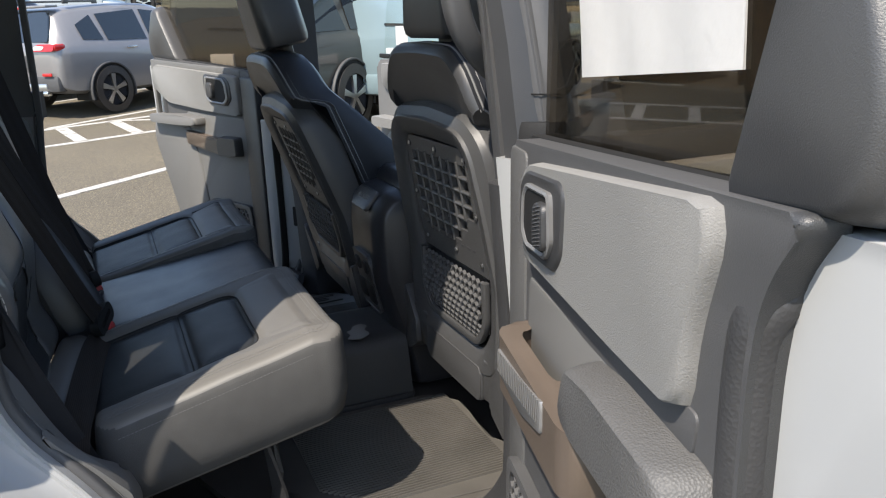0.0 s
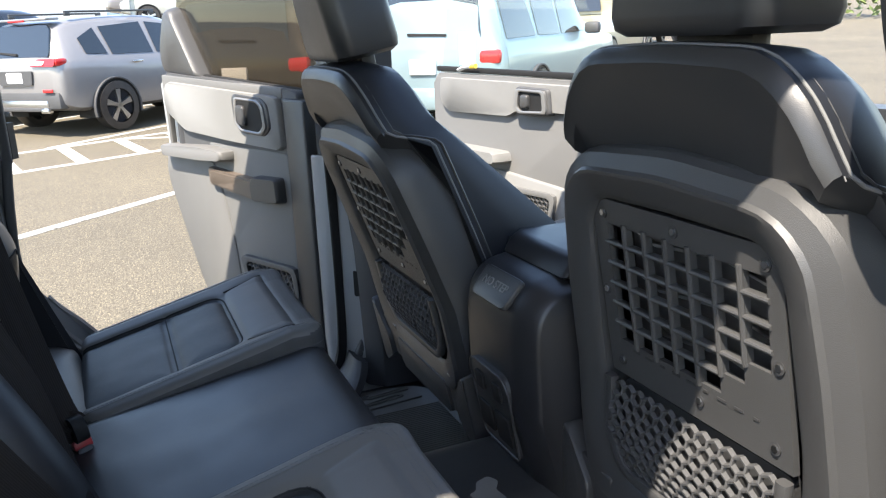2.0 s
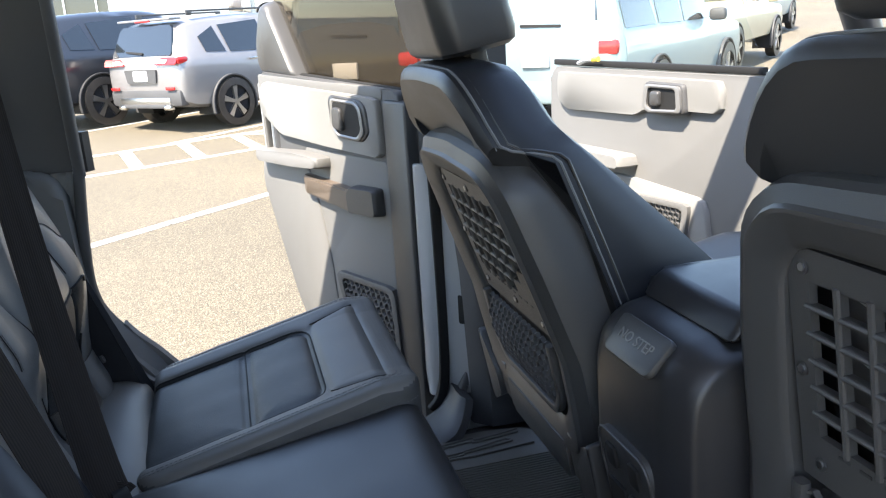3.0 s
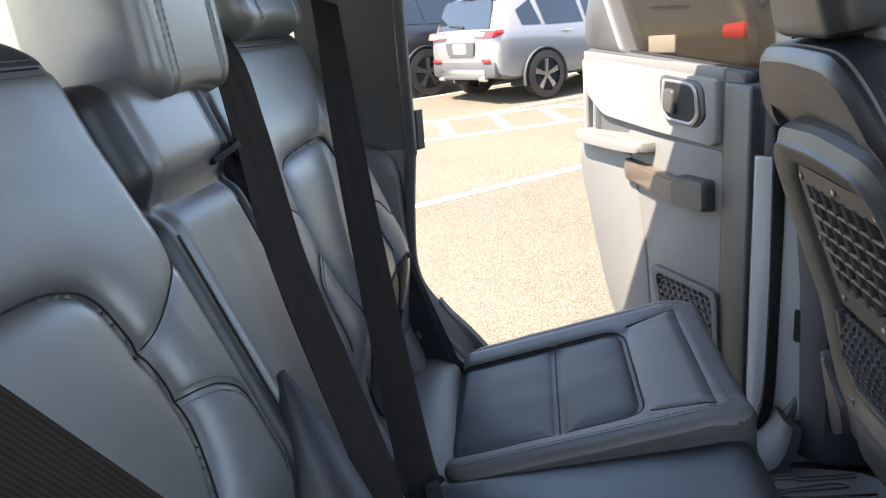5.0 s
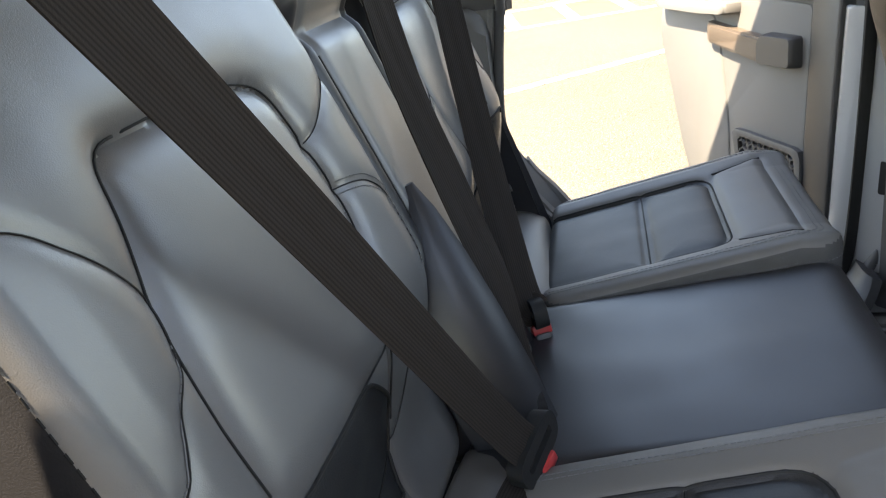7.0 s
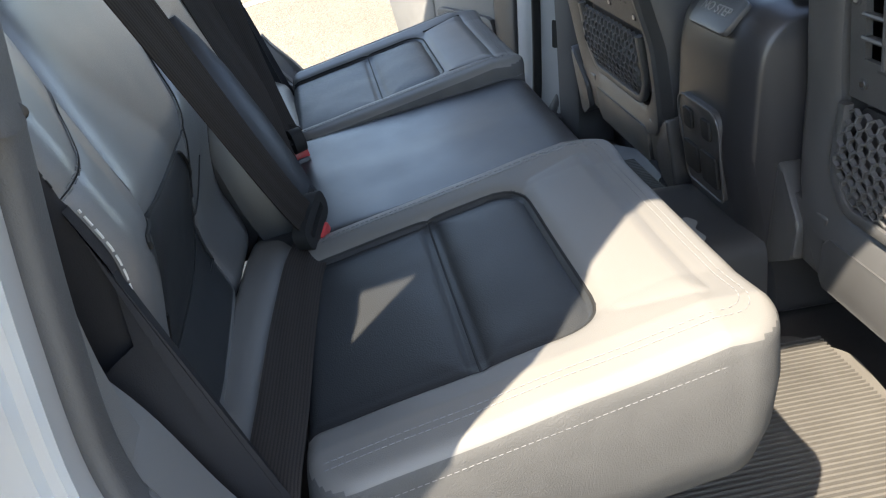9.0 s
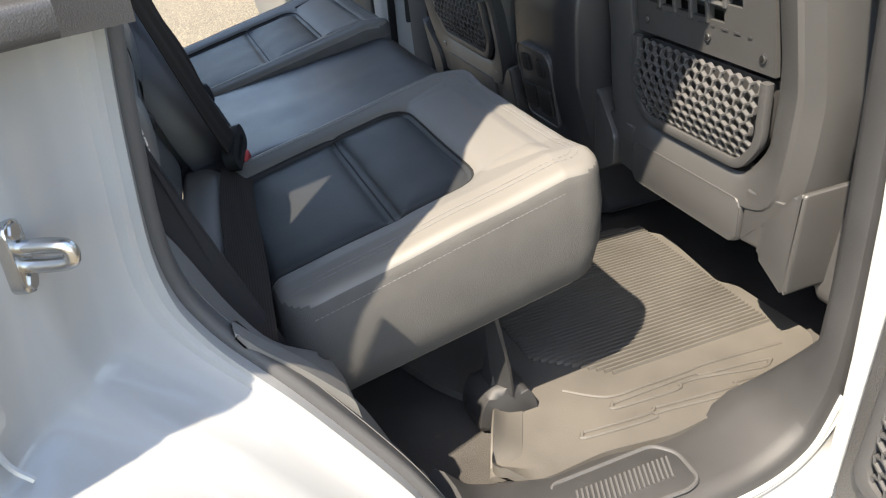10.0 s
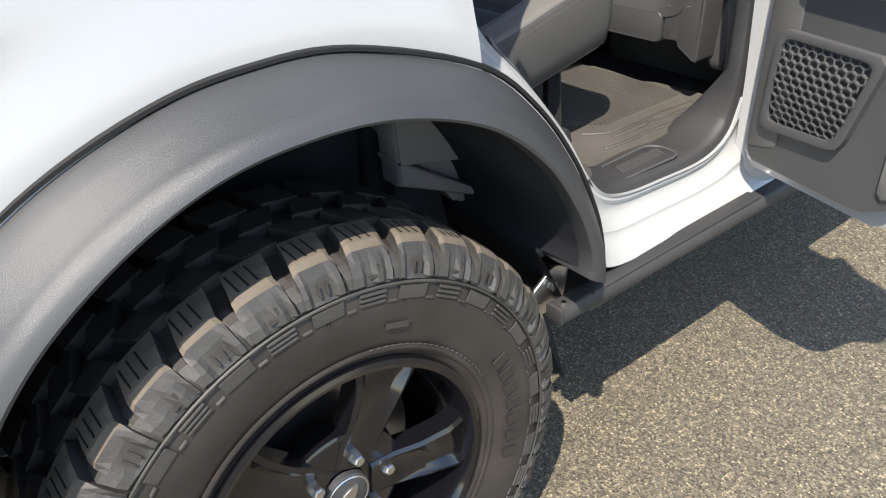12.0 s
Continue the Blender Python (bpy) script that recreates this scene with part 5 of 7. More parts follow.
def rear_door(mirror, hx, hy, degrees, extra):
    frame_at = door_frame(mirror, hx, hy, degrees)

    def at(s, z, d):
        k = 0.0 if mirror else max(0.0, min(1.0, (z - 0.95) / 0.13))
        return frame_at(s + 0.032 * k, z - 0.01 * k, d)

    door = thing("rear_door", "open white rear car door with grey inner trim", "car door", "rear doors")
    shape = fillet([(-0.03, 0.6), (0.36, 0.6), (0.46, 0.7), (0.54, 0.86), (0.64, 1.03), (0.69, 1.12), (0.7, 1.43), (-0.03, 1.37)], [0.03, 0.08, 0.06, 0.08, 0.05, 0.05, 0.03, 0.02], 5)
    part("door_skin", prism(shape, at, -0.06, 0.028, 0.012, 3), WHITE, door, "white painted outer skin")
    trim = fillet([(0.0, 0.63), (0.3, 0.63), (0.37, 0.665), (0.45, 0.78), (0.53, 0.97), (0.575, 1.09), (0.583, 1.2), (0.583, 1.33), (0.592, 1.385), (0.63, 1.437), (0.0, 1.392)], [0.02, 0.03, 0.03, 0.06, 0.06, 0.05, 0.05, 0.05, 0.03, 0.02, 0.02], 5)
    bm = prism(trim, at, 0.02, 0.054, 0.007, 3)
    axis = (Vector(at(0, 0, 1)) - Vector(at(0, 0, 0))).normalized()
    along = (Vector(at(1, 0, 0)) - Vector(at(0, 0, 0))).normalized()
    bm.normal_update()
    for f in bm.faces:
        c = f.calc_center_median() - Vector(at(0, 0, 0))
        if abs(f.normal.dot(axis)) < 0.97 and c.dot(along) > 0.4 and c.z > 0.75:
            f.material_index = 1
    panel = part("trim_panel", bm, TRIM_DARK, door, "dark grey moulded inner panel with a coarsely grained edge")
    panel.data.materials.append(FLARE)
    edge_line = smooth_line([at(s, z, d) for s, z, d in ((0.385, 0.71, 0.02), (0.4, 0.735, 0.038), (0.452, 0.83, 0.042), (0.512, 0.965, 0.042), (0.555, 1.09, 0.042), (0.565, 1.2, 0.042), (0.566, 1.32, 0.042), (0.573, 1.365, 0.038), (0.586, 1.398, 0.012))], 6)
    part("grained_border", sweep(edge_line, ring(0.019, 16, 0.016), up=axis, scale=lambda t: min(1.0, 0.3 + t * 8, 0.3 + (1 - t) * 7)), COARSE_GRAIN, panel, "coarsely grained dark rounded border")
    if mirror:
        ins = fillet([(0.06, 1.242), (0.066, 1.379), (0.6, 1.412), (0.625, 1.39), (0.628, 1.33), (0.527, 1.272), (0.3, 1.254)], 0.018, 4)
    else:
        ins = fillet([(0.095, 1.262), (0.088, 1.362), (0.12, 1.382), (0.262, 1.398), (0.545, 1.429), (0.55, 1.4), (0.526, 1.33), (0.52, 1.264), (0.4, 1.262), (0.25, 1.262)], [0.014, 0.02, 0.014, 0.02, 0.022, 0.03, 0.03, 0.02, 0.01, 0.01], 5)
        # thin dark strip standing in for the shade below the insert
        part("shadow_band", prism(fillet([(0.1, 1.238), (0.1, 1.27), (0.53, 1.27), (0.525, 1.234), (0.3, 1.232)], 0.008, 3), at, 0.045, 0.0565, 0.002), TRIM_DARK, door, "dark strip standing in for shade under the insert")
        part("cove_panel", prism(fillet([(0.085, 1.03), (0.09, 1.234), (0.36, 1.234), (0.36, 1.03)], 0.014, 3), at, 0.045, 0.0562, 0.002), TRIM_MID, door, "grey coved panel behind the handle")
        part("hinge_border", prism(fillet([(0.0, 0.66), (0.0, 1.385), (0.075, 1.385), (0.08, 0.68)], 0.012, 3), at, 0.045, 0.057, 0.003), GRAINED_BORDER, door, "grained grey hinge-side border")
    part("upper_insert", pulled(at, ins, 0.04, 0.068, 0.009), TRIM_LIGHT, door, "light grey upper trim insert with fine texture")
    if mirror:
        low = fillet([(0.665, 1.2), (0.672, 1.13), (0.545, 0.826), (0.5, 0.75), (0.42, 0.665), (0.3, 0.645), (0.33, 0.95), (0.36, 1.08), (0.4, 1.2)], 0.025, 4)
        part("centre_panel", prism(fillet([(0.057, 0.645), (0.057, 1.235), (0.42, 1.245), (0.4, 1.1), (0.36, 0.95), (0.34, 0.645)], 0.015, 3), at, 0.045, 0.0565, 0.003), TRIM_MID, door, "grey centre trim")
        part("edge_trim", prism(fillet([(-0.034, 0.62), (-0.034, 1.372), (0.05, 1.376), (0.05, 0.62)], 0.01, 3), at, 0.03, 0.064, 0.006), TRIM_BLACK, door, "black hinge-side edge trim")
        part("upper_border", prism(fillet([(0.635, 1.2), (0.64, 1.43), (0.06, 1.4), (0.06, 1.372), (0.6, 1.405), (0.622, 1.38), (0.62, 1.2)], 0.008, 3), at, 0.04, 0.056, 0.003), TRIM_MID, door)
        arm = fillet([(0.297, 1.2), (0.297, 1.228), (0.42, 1.236), (0.645, 1.228), (0.64, 1.196), (0.42, 1.195)], 0.012, 4)
    else:
        low = fillet([(0.37, 1.17), (0.575, 1.2), (0.57, 1.1), (0.52, 0.97), (0.44, 0.79), (0.37, 0.68), (0.33, 0.66), (0.34, 0.95), (0.37, 1.08)], 0.03, 4)
        arm = fillet([(0.31, 1.17), (0.33, 1.228), (0.4, 1.238), (0.555, 1.238), (0.57, 1.21), (0.56, 1.165), (0.34, 1.158)], 0.016, 4)
    part("lower_insert", pulled(at, low, 0.04, 0.06, 0.012), TRIM_MID, door, "grey lower trim panel")
    part("armrest", pulled(at, arm, 0.04, 0.095, 0.018, 6), TRIM_MID if mirror else GRAINED_BORDER, door, "padded grey armrest")
    pull = fillet([(0.09, 1.108), (0.09, 1.15), (0.2, 1.16), (0.415, 1.178), (0.412, 1.128), (0.21, 1.104)], 0.008, 4)
    loop = fillet([(0.072, 0.04), (0.076, 0.084), (0.1, 0.1), (0.35, 0.1), (0.374, 0.086), (0.378, 0.04), (0.27, 0.04), (0.26, 0.066), (0.24, 0.074), (0.118, 0.074), (0.1, 0.064), (0.095, 0.04)], [0.003, 0.012, 0.015, 0.015, 0.012, 0.003, 0.003, 0.01, 0.012, 0.012, 0.01, 0.003], 4)
    ph = part("pull_handle", pulled(at, pull, 0.04, 0.076, 0.008) if mirror else prism(loop, lambda u, v, d: at(u, d, v), 1.092, 1.166, 0.004, 2), BRONZE, door, "brown-grey pull handle standing off the panel")
    if not mirror:
        part("handle_pocket", prism(fillet([(0.08, 1.086), (0.37, 1.086), (0.37, 1.1), (0.08, 1.1)], 0.004, 2), at, 0.045, 0.09), TRIM_BLACK, ph)
    part("handle_face", pulled(at, [(0.25 + (s - 0.25) * (0.9 if mirror or s < 0.25 else 0.3), 1.14 + (z - 1.14) * 0.74) for s, z in pull], 0.075 if mirror else 0.099, 0.079 if mirror else 0.103, 0.004), RIBBED_PLATE if not mirror else BRONZE, ph)
    for k in range(0 if mirror else 23):
        s = 0.115 + k * 0.0078
        z = 1.112 + (s - 0.09) * 0.12
        part("face_rib", sweep([at(s, z + 0.004, 0.1035), at(s + 0.006, z + 0.033, 0.1035)], ring(0.0009, 5)), RIBBED_PLATE, ph)
    if mirror:
        part("grip_cup", pulled(at, fillet([(0.076, 1.105), (0.08, 1.172), (0.19, 1.17), (0.205, 1.15), (0.2, 1.1)], 0.01, 3), 0.05, 0.086, 0.008), TRIM_BLACK, ph, "dark grip cup")
    # inside handle
    out = fillet([(0.094, 1.298), (0.102, 1.358), (0.125, 1.376), (0.255, 1.386), (0.268, 1.374), (0.262, 1.306), (0.236, 1.28), (0.125, 1.274)], 0.012, 4)
    handle = part("handle_bezel", pulled(at, out, 0.05, 0.072, 0.008), TRIM_BLACK, door)
    inn = fillet([(0.112, 1.3), (0.12, 1.355), (0.138, 1.37), (0.245, 1.376), (0.25, 1.312), (0.228, 1.286), (0.135, 1.28)], 0.01, 4)
    near = 1.0 if mirror else 0.84
    inn = [(0.186 + (s - 0.186) * near, 1.33 + (z - 1.33) * near) for s, z in inn]
    bm, i = bezel(at, inn, 0.84, 0.07, 0.078, (0.184, 1.329))
    part("handle_ring", bm, RIBBED_PLATE, handle, "satin silver ring")
    part("handle_cup", prism(i, at, 0.0735, 0.0755), SEAL, handle)
    lev = fillet([(0.19, 1.3), (0.196, 1.354), (0.232, 1.357), (0.234, 1.305)], 0.012, 4)
    for k in range(11):
        part("lever_rib", sweep([at(0.2, 1.304 + 0.0042 * k, 0.0831), at(0.226, 1.312 + 0.0042 * k, 0.0831)], ring(0.0008, 5)), TRIM_DARK, handle)
    part("handle_lever", pulled(at, lev, 0.074, 0.083, 0.003), TRIM_BLACK, handle, "ribbed grey release lever")
    # window, its seal and the corner piece
    pane = fillet([(-0.02, 1.36), (0.63, 1.41), (0.62, 1.55), (0.55, 1.77), (0.0, 1.8)], 0.02, 3)
    g = part("window_pane", prism(pane, at, 0.0, 0.004), TINT, door, "tinted frameless door glass", False)
    g.visible_shadow = False
    s0 = 0.45 + extra
    sail = fillet([(s0, 1.412), (0.66, 1.43), (0.67, 1.5), (0.62, 1.62), (0.58, 1.62)], [0.01, 0.03, 0.05, 0.03, 0.03], 4)
    part("corner_trim", pulled(at, sail, -0.01, 0.045, 0.02), SHELL, door, "grey triangular window corner trim")
    part("belt_seal", sweep([at(-0.02, 1.383, 0.014), at(s0 + 0.02, 1.42, 0.014)], fillet(strip_profile(0.02, 0.02), 0.005, 2)), SEAL, door)
    # net pocket
    pf = fillet([(0.05, 0.935), (0.035, 0.72), (0.24, 0.735), (0.305, 0.935)], 0.025, 4)
    bm, i = bezel(at, pf, 0.84, 0.044, 0.072, (0.155, 0.84))
    part("pocket_frame", bm, TRIM_DARK, door, "dark grey pocket frame")
    part("pocket_back", prism(i, at, 0.046, 0.049), SEAL, door)

    def keep(u, v):
        s, z = u + 0.04, 0.925 + v
        f = (0.92 - z) / 0.19
        return 0 <= f <= 1 and 0.062 - 0.01 * f < s < 0.282 - 0.055 * f

    part("pocket_net", hex_net(14, 14, 0.0215, 0.0152, lambda u, v: at(u + 0.04, 0.925 + v, 0.06 + 0.01 * math.sin(math.pi * min(1, max(0, -v / 0.2)))), keep, 0.0022), TRIM_DARK, door, "dark elastic net")
    if not mirror:
        p0, p1, p2 = Vector(at(0.13, 0.66, 0.0485)), Vector(at(0.14, 0.66, 0.0485)), Vector(at(0.13, 0.67, 0.0485))
        xa, ya = (p1 - p0).normalized(), (p2 - p0).normalized()
        za = xa.cross(ya)
        m4 = Matrix.Translation(p0) @ Matrix((xa, ya, za)).transposed().to_4x4()
        lettering("lettering", "LIFT", 0.026, m4, TRIM_MID, door, 0.001)
        sheet = [(0.13, 1.475), (0.47, 1.5), (0.45, 1.74), (0.1, 1.72)]
        bm = bmesh.new()
        rows = []
        for q in range(13):
            f = q / 12
            rows.append([at(sheet[0][0] + (sheet[1][0] - sheet[0][0]) * f - 0.02 * e / 6, 1.476 + 0.026 * f + 0.24 * e / 6, 0.0065 + 0.003 * math.sin(f * 9 + e * 0.5) ** 2) for e in range(7)])
        back = [[at(sheet[0][0] + (sheet[1][0] - sheet[0][0]) * q / 12 - 0.02 * e / 6, 1.476 + 0.026 * q / 12 + 0.24 * e / 6, 0.0052) for e in range(7)] for q in range(13)]
        add_loft(bm, rows, False)
        add_loft(bm, back, False)
        sticker = part("window_sticker", bm, PAPER, None, "")
        tagged(sticker, "creased white paper sticker on the door glass", "sticker")
    return door


rear_door(False, 1.188, 0.126, 75.5, 0.06)
rear_door(True, 1.156, 0.111, 65.4, 0.0)


def front_door():
    """The far front door, open."""
    a = radians(78)
    h, u, n = Vector((2.15, 0.12, 0)), Vector((-math.cos(a), -math.sin(a), 0)), Vector((-math.sin(a), math.cos(a), 0))

    def at(s, z, d):
        p = h + u * s + n * d
        return (p.x, 2.0 - p.y, z)

    door = thing("front_door", "open white front car door with grey inner trim", "car door")
    shape = fillet([(0.0, 0.6), (1.0, 0.6), (1.05, 0.68), (1.05, 1.38), (0.0, 1.36)], 0.04, 4)
    part("door_skin", prism(shape, at, -0.06, 0.012, 0.01, 3), WHITE, door, "white painted outer skin")
    part("trim_panel", prism([(0.52 + (s - 0.52) * 0.95, 1.0 + (z - 1.0) * 0.975) for s, z in shape], at, 0.012, 0.045, 0.014, 3), TRIM_MID, door, "grey moulded inner panel")
    part("upper_insert", pulled(at, fillet([(0.2, 1.25), (0.2, 1.34), (0.97, 1.355), (0.97, 1.26), (0.92, 1.225), (0.55, 1.225), (0.5, 1.25)], 0.02, 4), 0.04, 0.062, 0.014), TRIM_LIGHT, door, "light grey upper trim insert")
    part("armrest", pulled(at, fillet([(0.55, 1.06), (0.56, 1.1), (0.99, 1.11), (0.99, 1.06)], 0.014, 4), 0.04, 0.12, 0.014), TRIM_LIGHT, door, "light grey padded armrest")
    part("lower_insert", pulled(at, fillet([(0.2, 0.7), (0.25, 1.0), (0.6, 1.03), (0.95, 1.03), (0.95, 0.7)], 0.03, 4), 0.04, 0.058, 0.014), TRIM_LIGHT, door, "light grey lower trim")
    out = fillet([(0.32, 1.24), (0.33, 1.33), (0.5, 1.335), (0.51, 1.25), (0.48, 1.235)], 0.015, 4)
    hb = part("handle_bezel", pulled(at, out, 0.05, 0.074, 0.01), TRIM_DARK, door)
    bm, i = bezel(at, [(0.415 + (s - 0.415) * 0.86, 1.285 + (z - 1.285) * 0.84) for s, z in out], 0.78, 0.072, 0.084, (0.415, 1.285))
    part("handle_ring", bm, RIBBED_PLATE, hb, "satin silver ring")
    part("handle_cup", prism(i, at, 0.0735, 0.0755), SEAL, hb)
    part("handle_lever", pulled(at, fillet([(0.42, 1.262), (0.42, 1.308), (0.46, 1.308), (0.46, 1.262)], 0.01, 3), 0.074, 0.088, 0.006), SHELL, hb)
    pf = fillet([(0.3, 0.98), (0.34, 0.76), (0.56, 0.76), (0.6, 0.98)], 0.025, 4)
    bm, i = bezel(at, pf, 0.84, 0.05, 0.075, (0.45, 0.87))
    part("pocket_frame", bm, TRIM_MID, door)
    part("pocket_net", hex_net(13, 15, 0.022, 0.0155, lambda s, v: at(s + 0.3, 0.965 + v, 0.066), lambda s, v: 0 <= -v <= 0.19 and 0.035 - 0.1 * v < s < 0.265 + 0.1 * v, 0.0022), TRIM_DARK, door)
    g = part("window_pane", prism(fillet([(0.1, 1.35), (1.02, 1.37), (0.98, 1.6), (0.9, 1.78), (0.35, 1.8)], 0.02, 3), at, 0.0, 0.004), GLASS, door, "clear frameless door glass", False)
    g.visible_shadow = False
    part("belt_seal", sweep([at(0.1, 1.365, 0.014), at(1.03, 1.385, 0.014)], fillet(strip_profile(0.02, 0.02), 0.005, 2)), SEAL, door)
    note = part("paper_note", prism([(0.8, 1.4), (0.9, 1.4), (0.9, 1.52), (0.8, 1.52)], at, 0.006, 0.0075), PAPER, None, "", False)
    tagged(note, "plain white paper note stuck on the door glass", "paper")
    clip = thing("plastic_clip", "small white and yellow plastic clip lying on the door sill", "clip")
    part("grip", sweep(smooth_line([at(0.86, 1.382, 0.04), at(0.82, 1.392, 0.045), at(0.78, 1.395, 0.045)], 5), ring(0.011, 10, 0.007)), PLATE, clip, "white grip")
    part("tip", sweep([at(0.78, 1.395, 0.045), at(0.75, 1.398, 0.045)], ring(0.009, 10)), material("yellow_plastic", (0.7, 0.5, 0.05), 0.4)[0], clip, "yellow tip")
    return door


front_door()

# ---- rear wheel ----
def spun(prof, n=120, y_axis=True):
    bm = bmesh.new()
    rings = [[(r * math.sin(2 * math.pi * i / n), y, r * math.cos(2 * math.pi * i / n)) for y, r in prof] for i in range(n)]
    add_loft(bm, rings + [rings[0]], False)
    bmesh.ops.remove_doubles(bm, verts=bm.verts, dist=1e-5)
    return bm


def block_mesh(name, rows, mat, crown=None):
    """A tread lug: rows of (angle, y, r) laid between two faces; each row is one cross-section round the lug."""
    bm = bmesh.new()
    add_loft(bm, [[(r * math.sin(a), y, r * math.cos(a)) for a, y, r in row] for row in rows])
    me = bpy.data.meshes.new(name)
    bmesh.ops.recalc_face_normals(bm, faces=bm.faces)
    if crown:
        for f in bm.faces:
            c = f.calc_center_median()
            f.material_index = 1 if math.hypot(c.x, c.z) > 0.4 and f.normal.dot(Vector((c.x, 0, c.z)).normalized()) > 0.5 else 0
    bm.to_mesh(me)
    bm.free()
    me.materials.append(mat)
    if crown:
        me.materials.append(crown)
    return me


def build_wheel():
    w = thing("car_wheel", "all-terrain tyre on a gloss black six-lug wheel", "wheel", "", "", pose(0.002, 0.18, 0.447) @ Matrix.Diagonal((1.0735, 1.0, 1.0735, 1.0)))
    prof = [(-0.122, 0.236), (-0.13, 0.25), (-0.138, 0.272), (-0.145, 0.3), (-0.147, 0.325), (-0.144, 0.35), (-0.136, 0.372), (-0.124, 0.388), (-0.105, 0.395), (-0.06, 0.398), (0.06, 0.398), (0.105, 0.395), (0.14, 0.36), (0.145, 0.32), (0.13, 0.26), (0.12, 0.235)]
    tyre = part("tyre", spun(prof), RUBBER, w, "black all-terrain tyre with brown dust")
    n = 34
    step = 2 * math.pi / n

    def lug(a0, a1, skew, notch):
        """A shoulder lug: its crown, a chamfer, and a side that runs down the sidewall, scooped in the middle where it is notched."""
        rows = []
        for i in range(9):
            f = i / 8
            a = a0 + (a1 - a0) * f
            scoop = (0.007 if 2 <= i <= 6 else 0.0) if notch else (0.005 if i in (3, 4, 7) else 0.0)
            nip = 0.004 if i in (0, 8) else 0.0
            spread = (f - 0.5) * 0.012
            rows.append([(a + skew, -0.056, 0.397), (a + skew, -0.058, 0.4135), (a + skew * 0.5, -0.092, 0.4145 - nip * 0.5), (a, -0.116, 0.4125 - nip), (a + spread, -0.127, 0.406 - nip), (a + spread, -0.137 + scoop * 0.4, 0.392), (a + spread * 1.6, -0.1455 + scoop, 0.378), (a + spread * 1.8, -0.149 + scoop, 0.366), (a + spread * 1.8, -0.1445, 0.361), (a, -0.12, 0.375)])
        return rows

    wide = block_mesh("shoulder_lug", lug(-0.37 * step, 0.37 * step, 0.03, False), LUG, TREAD)
    slim = block_mesh("shoulder_lug_notched", lug(-0.34 * step, 0.34 * step, 0.03, True), LUG, TREAD)
    ramp_block = block_mesh("groove_ramp", [[(a, -0.1, 0.396), (a, -0.128, 0.3925), (a + 0.012, -0.1425, 0.378), (a + 0.016, -0.1475, 0.366), (a + 0.016, -0.144, 0.362), (a, -0.12, 0.37)] for a in (-0.09 * step, 0.0, 0.09 * step)], LUG)
    for i in range(n):
        ob = part("groove_ramp", ramp_block, LUG, tyre)
        ob.matrix_basis = pose(0, 0, 0, 0, math.degrees((i + 0.5) * step), 0)
    part("shoulder_ring", spun([(-0.1475, 0.3565), (-0.1492, 0.3575), (-0.1492, 0.3592), (-0.147, 0.3605)]), LUG, tyre)

    def mid(c, half, y0, y1, skew):
        return [[(a + skew, y0, 0.397), (a + skew, y0, 0.414), (a, y1, 0.414), (a, y1, 0.397)] for a in (c - half, c + half)]

    # inner blocks in darker rubber, imitating the shade under the arch
    m1 = block_mesh("tread_block", mid(0, 0.3 * step, -0.052, -0.008, 0.05), RUBBER)
    m2 = block_mesh("tread_block", mid(0, 0.3 * step, 0.002, 0.05, -0.05), RUBBER)
    m3 = block_mesh("tread_block", mid(0, 0.36 * step, 0.06, 0.118, 0.03), RUBBER)
    for i in range(n):
        for me, off in ((wide if i % 2 else slim, 0.0), (m1, 0.3), (m2, 0.1), (m3, 0.5)):
            ob = part("tread_block", me, LUG if me in (wide, slim) else RUBBER, tyre)
            ob.matrix_basis = pose(0, 0, 0, 0, math.degrees((i + off) * step), 0)
    # sipes in the lugs, raised bars on the sidewall
    sip = block_mesh("sipe", [[(a, -0.112, 0.4138), (a, -0.07, 0.4148), (a, -0.07, 0.4152), (a, -0.112, 0.4142)] for a in (-0.003, 0.003)], SEAL)
    for i in range(n):
        for k in (-1, 0, 1):
            ob = part("sipe", sip, SEAL, tyre)
            ob.matrix_basis = pose(0, 0, 0, 0, math.degrees((i + k * 0.17) * step), 0)
    for nm, rows in (("shoulder_notch", [[(a, -0.1462 - 0.0006, 0.3725), (a, -0.1418 - 0.0008, 0.3875), (a, -0.1405, 0.3875), (a, -0.145, 0.3725)] for a in (-0.0045, 0.0045)]),):
        radial = block_mesh(nm, rows, RUBBER)
        across = block_mesh(nm, [[(a, -0.1462 - 0.0006, 0.3725), (a, -0.1453 - 0.0006, 0.3755), (a, -0.144, 0.3755), (a, -0.145, 0.3725)] for a in (-0.022, 0.022)], RUBBER)
        for i in range(n):
            for me, off in ((radial, 0.13), (across, 0.05)) if i % 2 else ((radial, -0.08), (radial, 0.08)):
                ob = part("shoulder_notch", me, RUBBER, tyre)
                ob.matrix_basis = pose(0, 0, 0, 0, math.degrees((i + off) * step), 0)
    # rows of short bars and flat pads below the lugs
    def bar(a0, a1, r0, r1, out=0.1497):
        return block_mesh("sidewall_bar", [[(a, -0.1462, r0), (a, -out, r0 + 0.0008), (a, -out + 0.0003, r1 - 0.0008), (a, -0.1458, r1)] for a in (a0, a1)], LUG)

    thin = [bar(-0.3 * step, 0.3 * step, 0.3495 - 0.0068 * k, 0.3535 - 0.0068 * k) for k in range(3)]
    flat = bar(-0.34 * step, 0.34 * step, 0.335, 0.3545, 0.1485)
    cap = bar(-0.1 * step, 0.1 * step, 0.333, 0.3365, 0.1492)
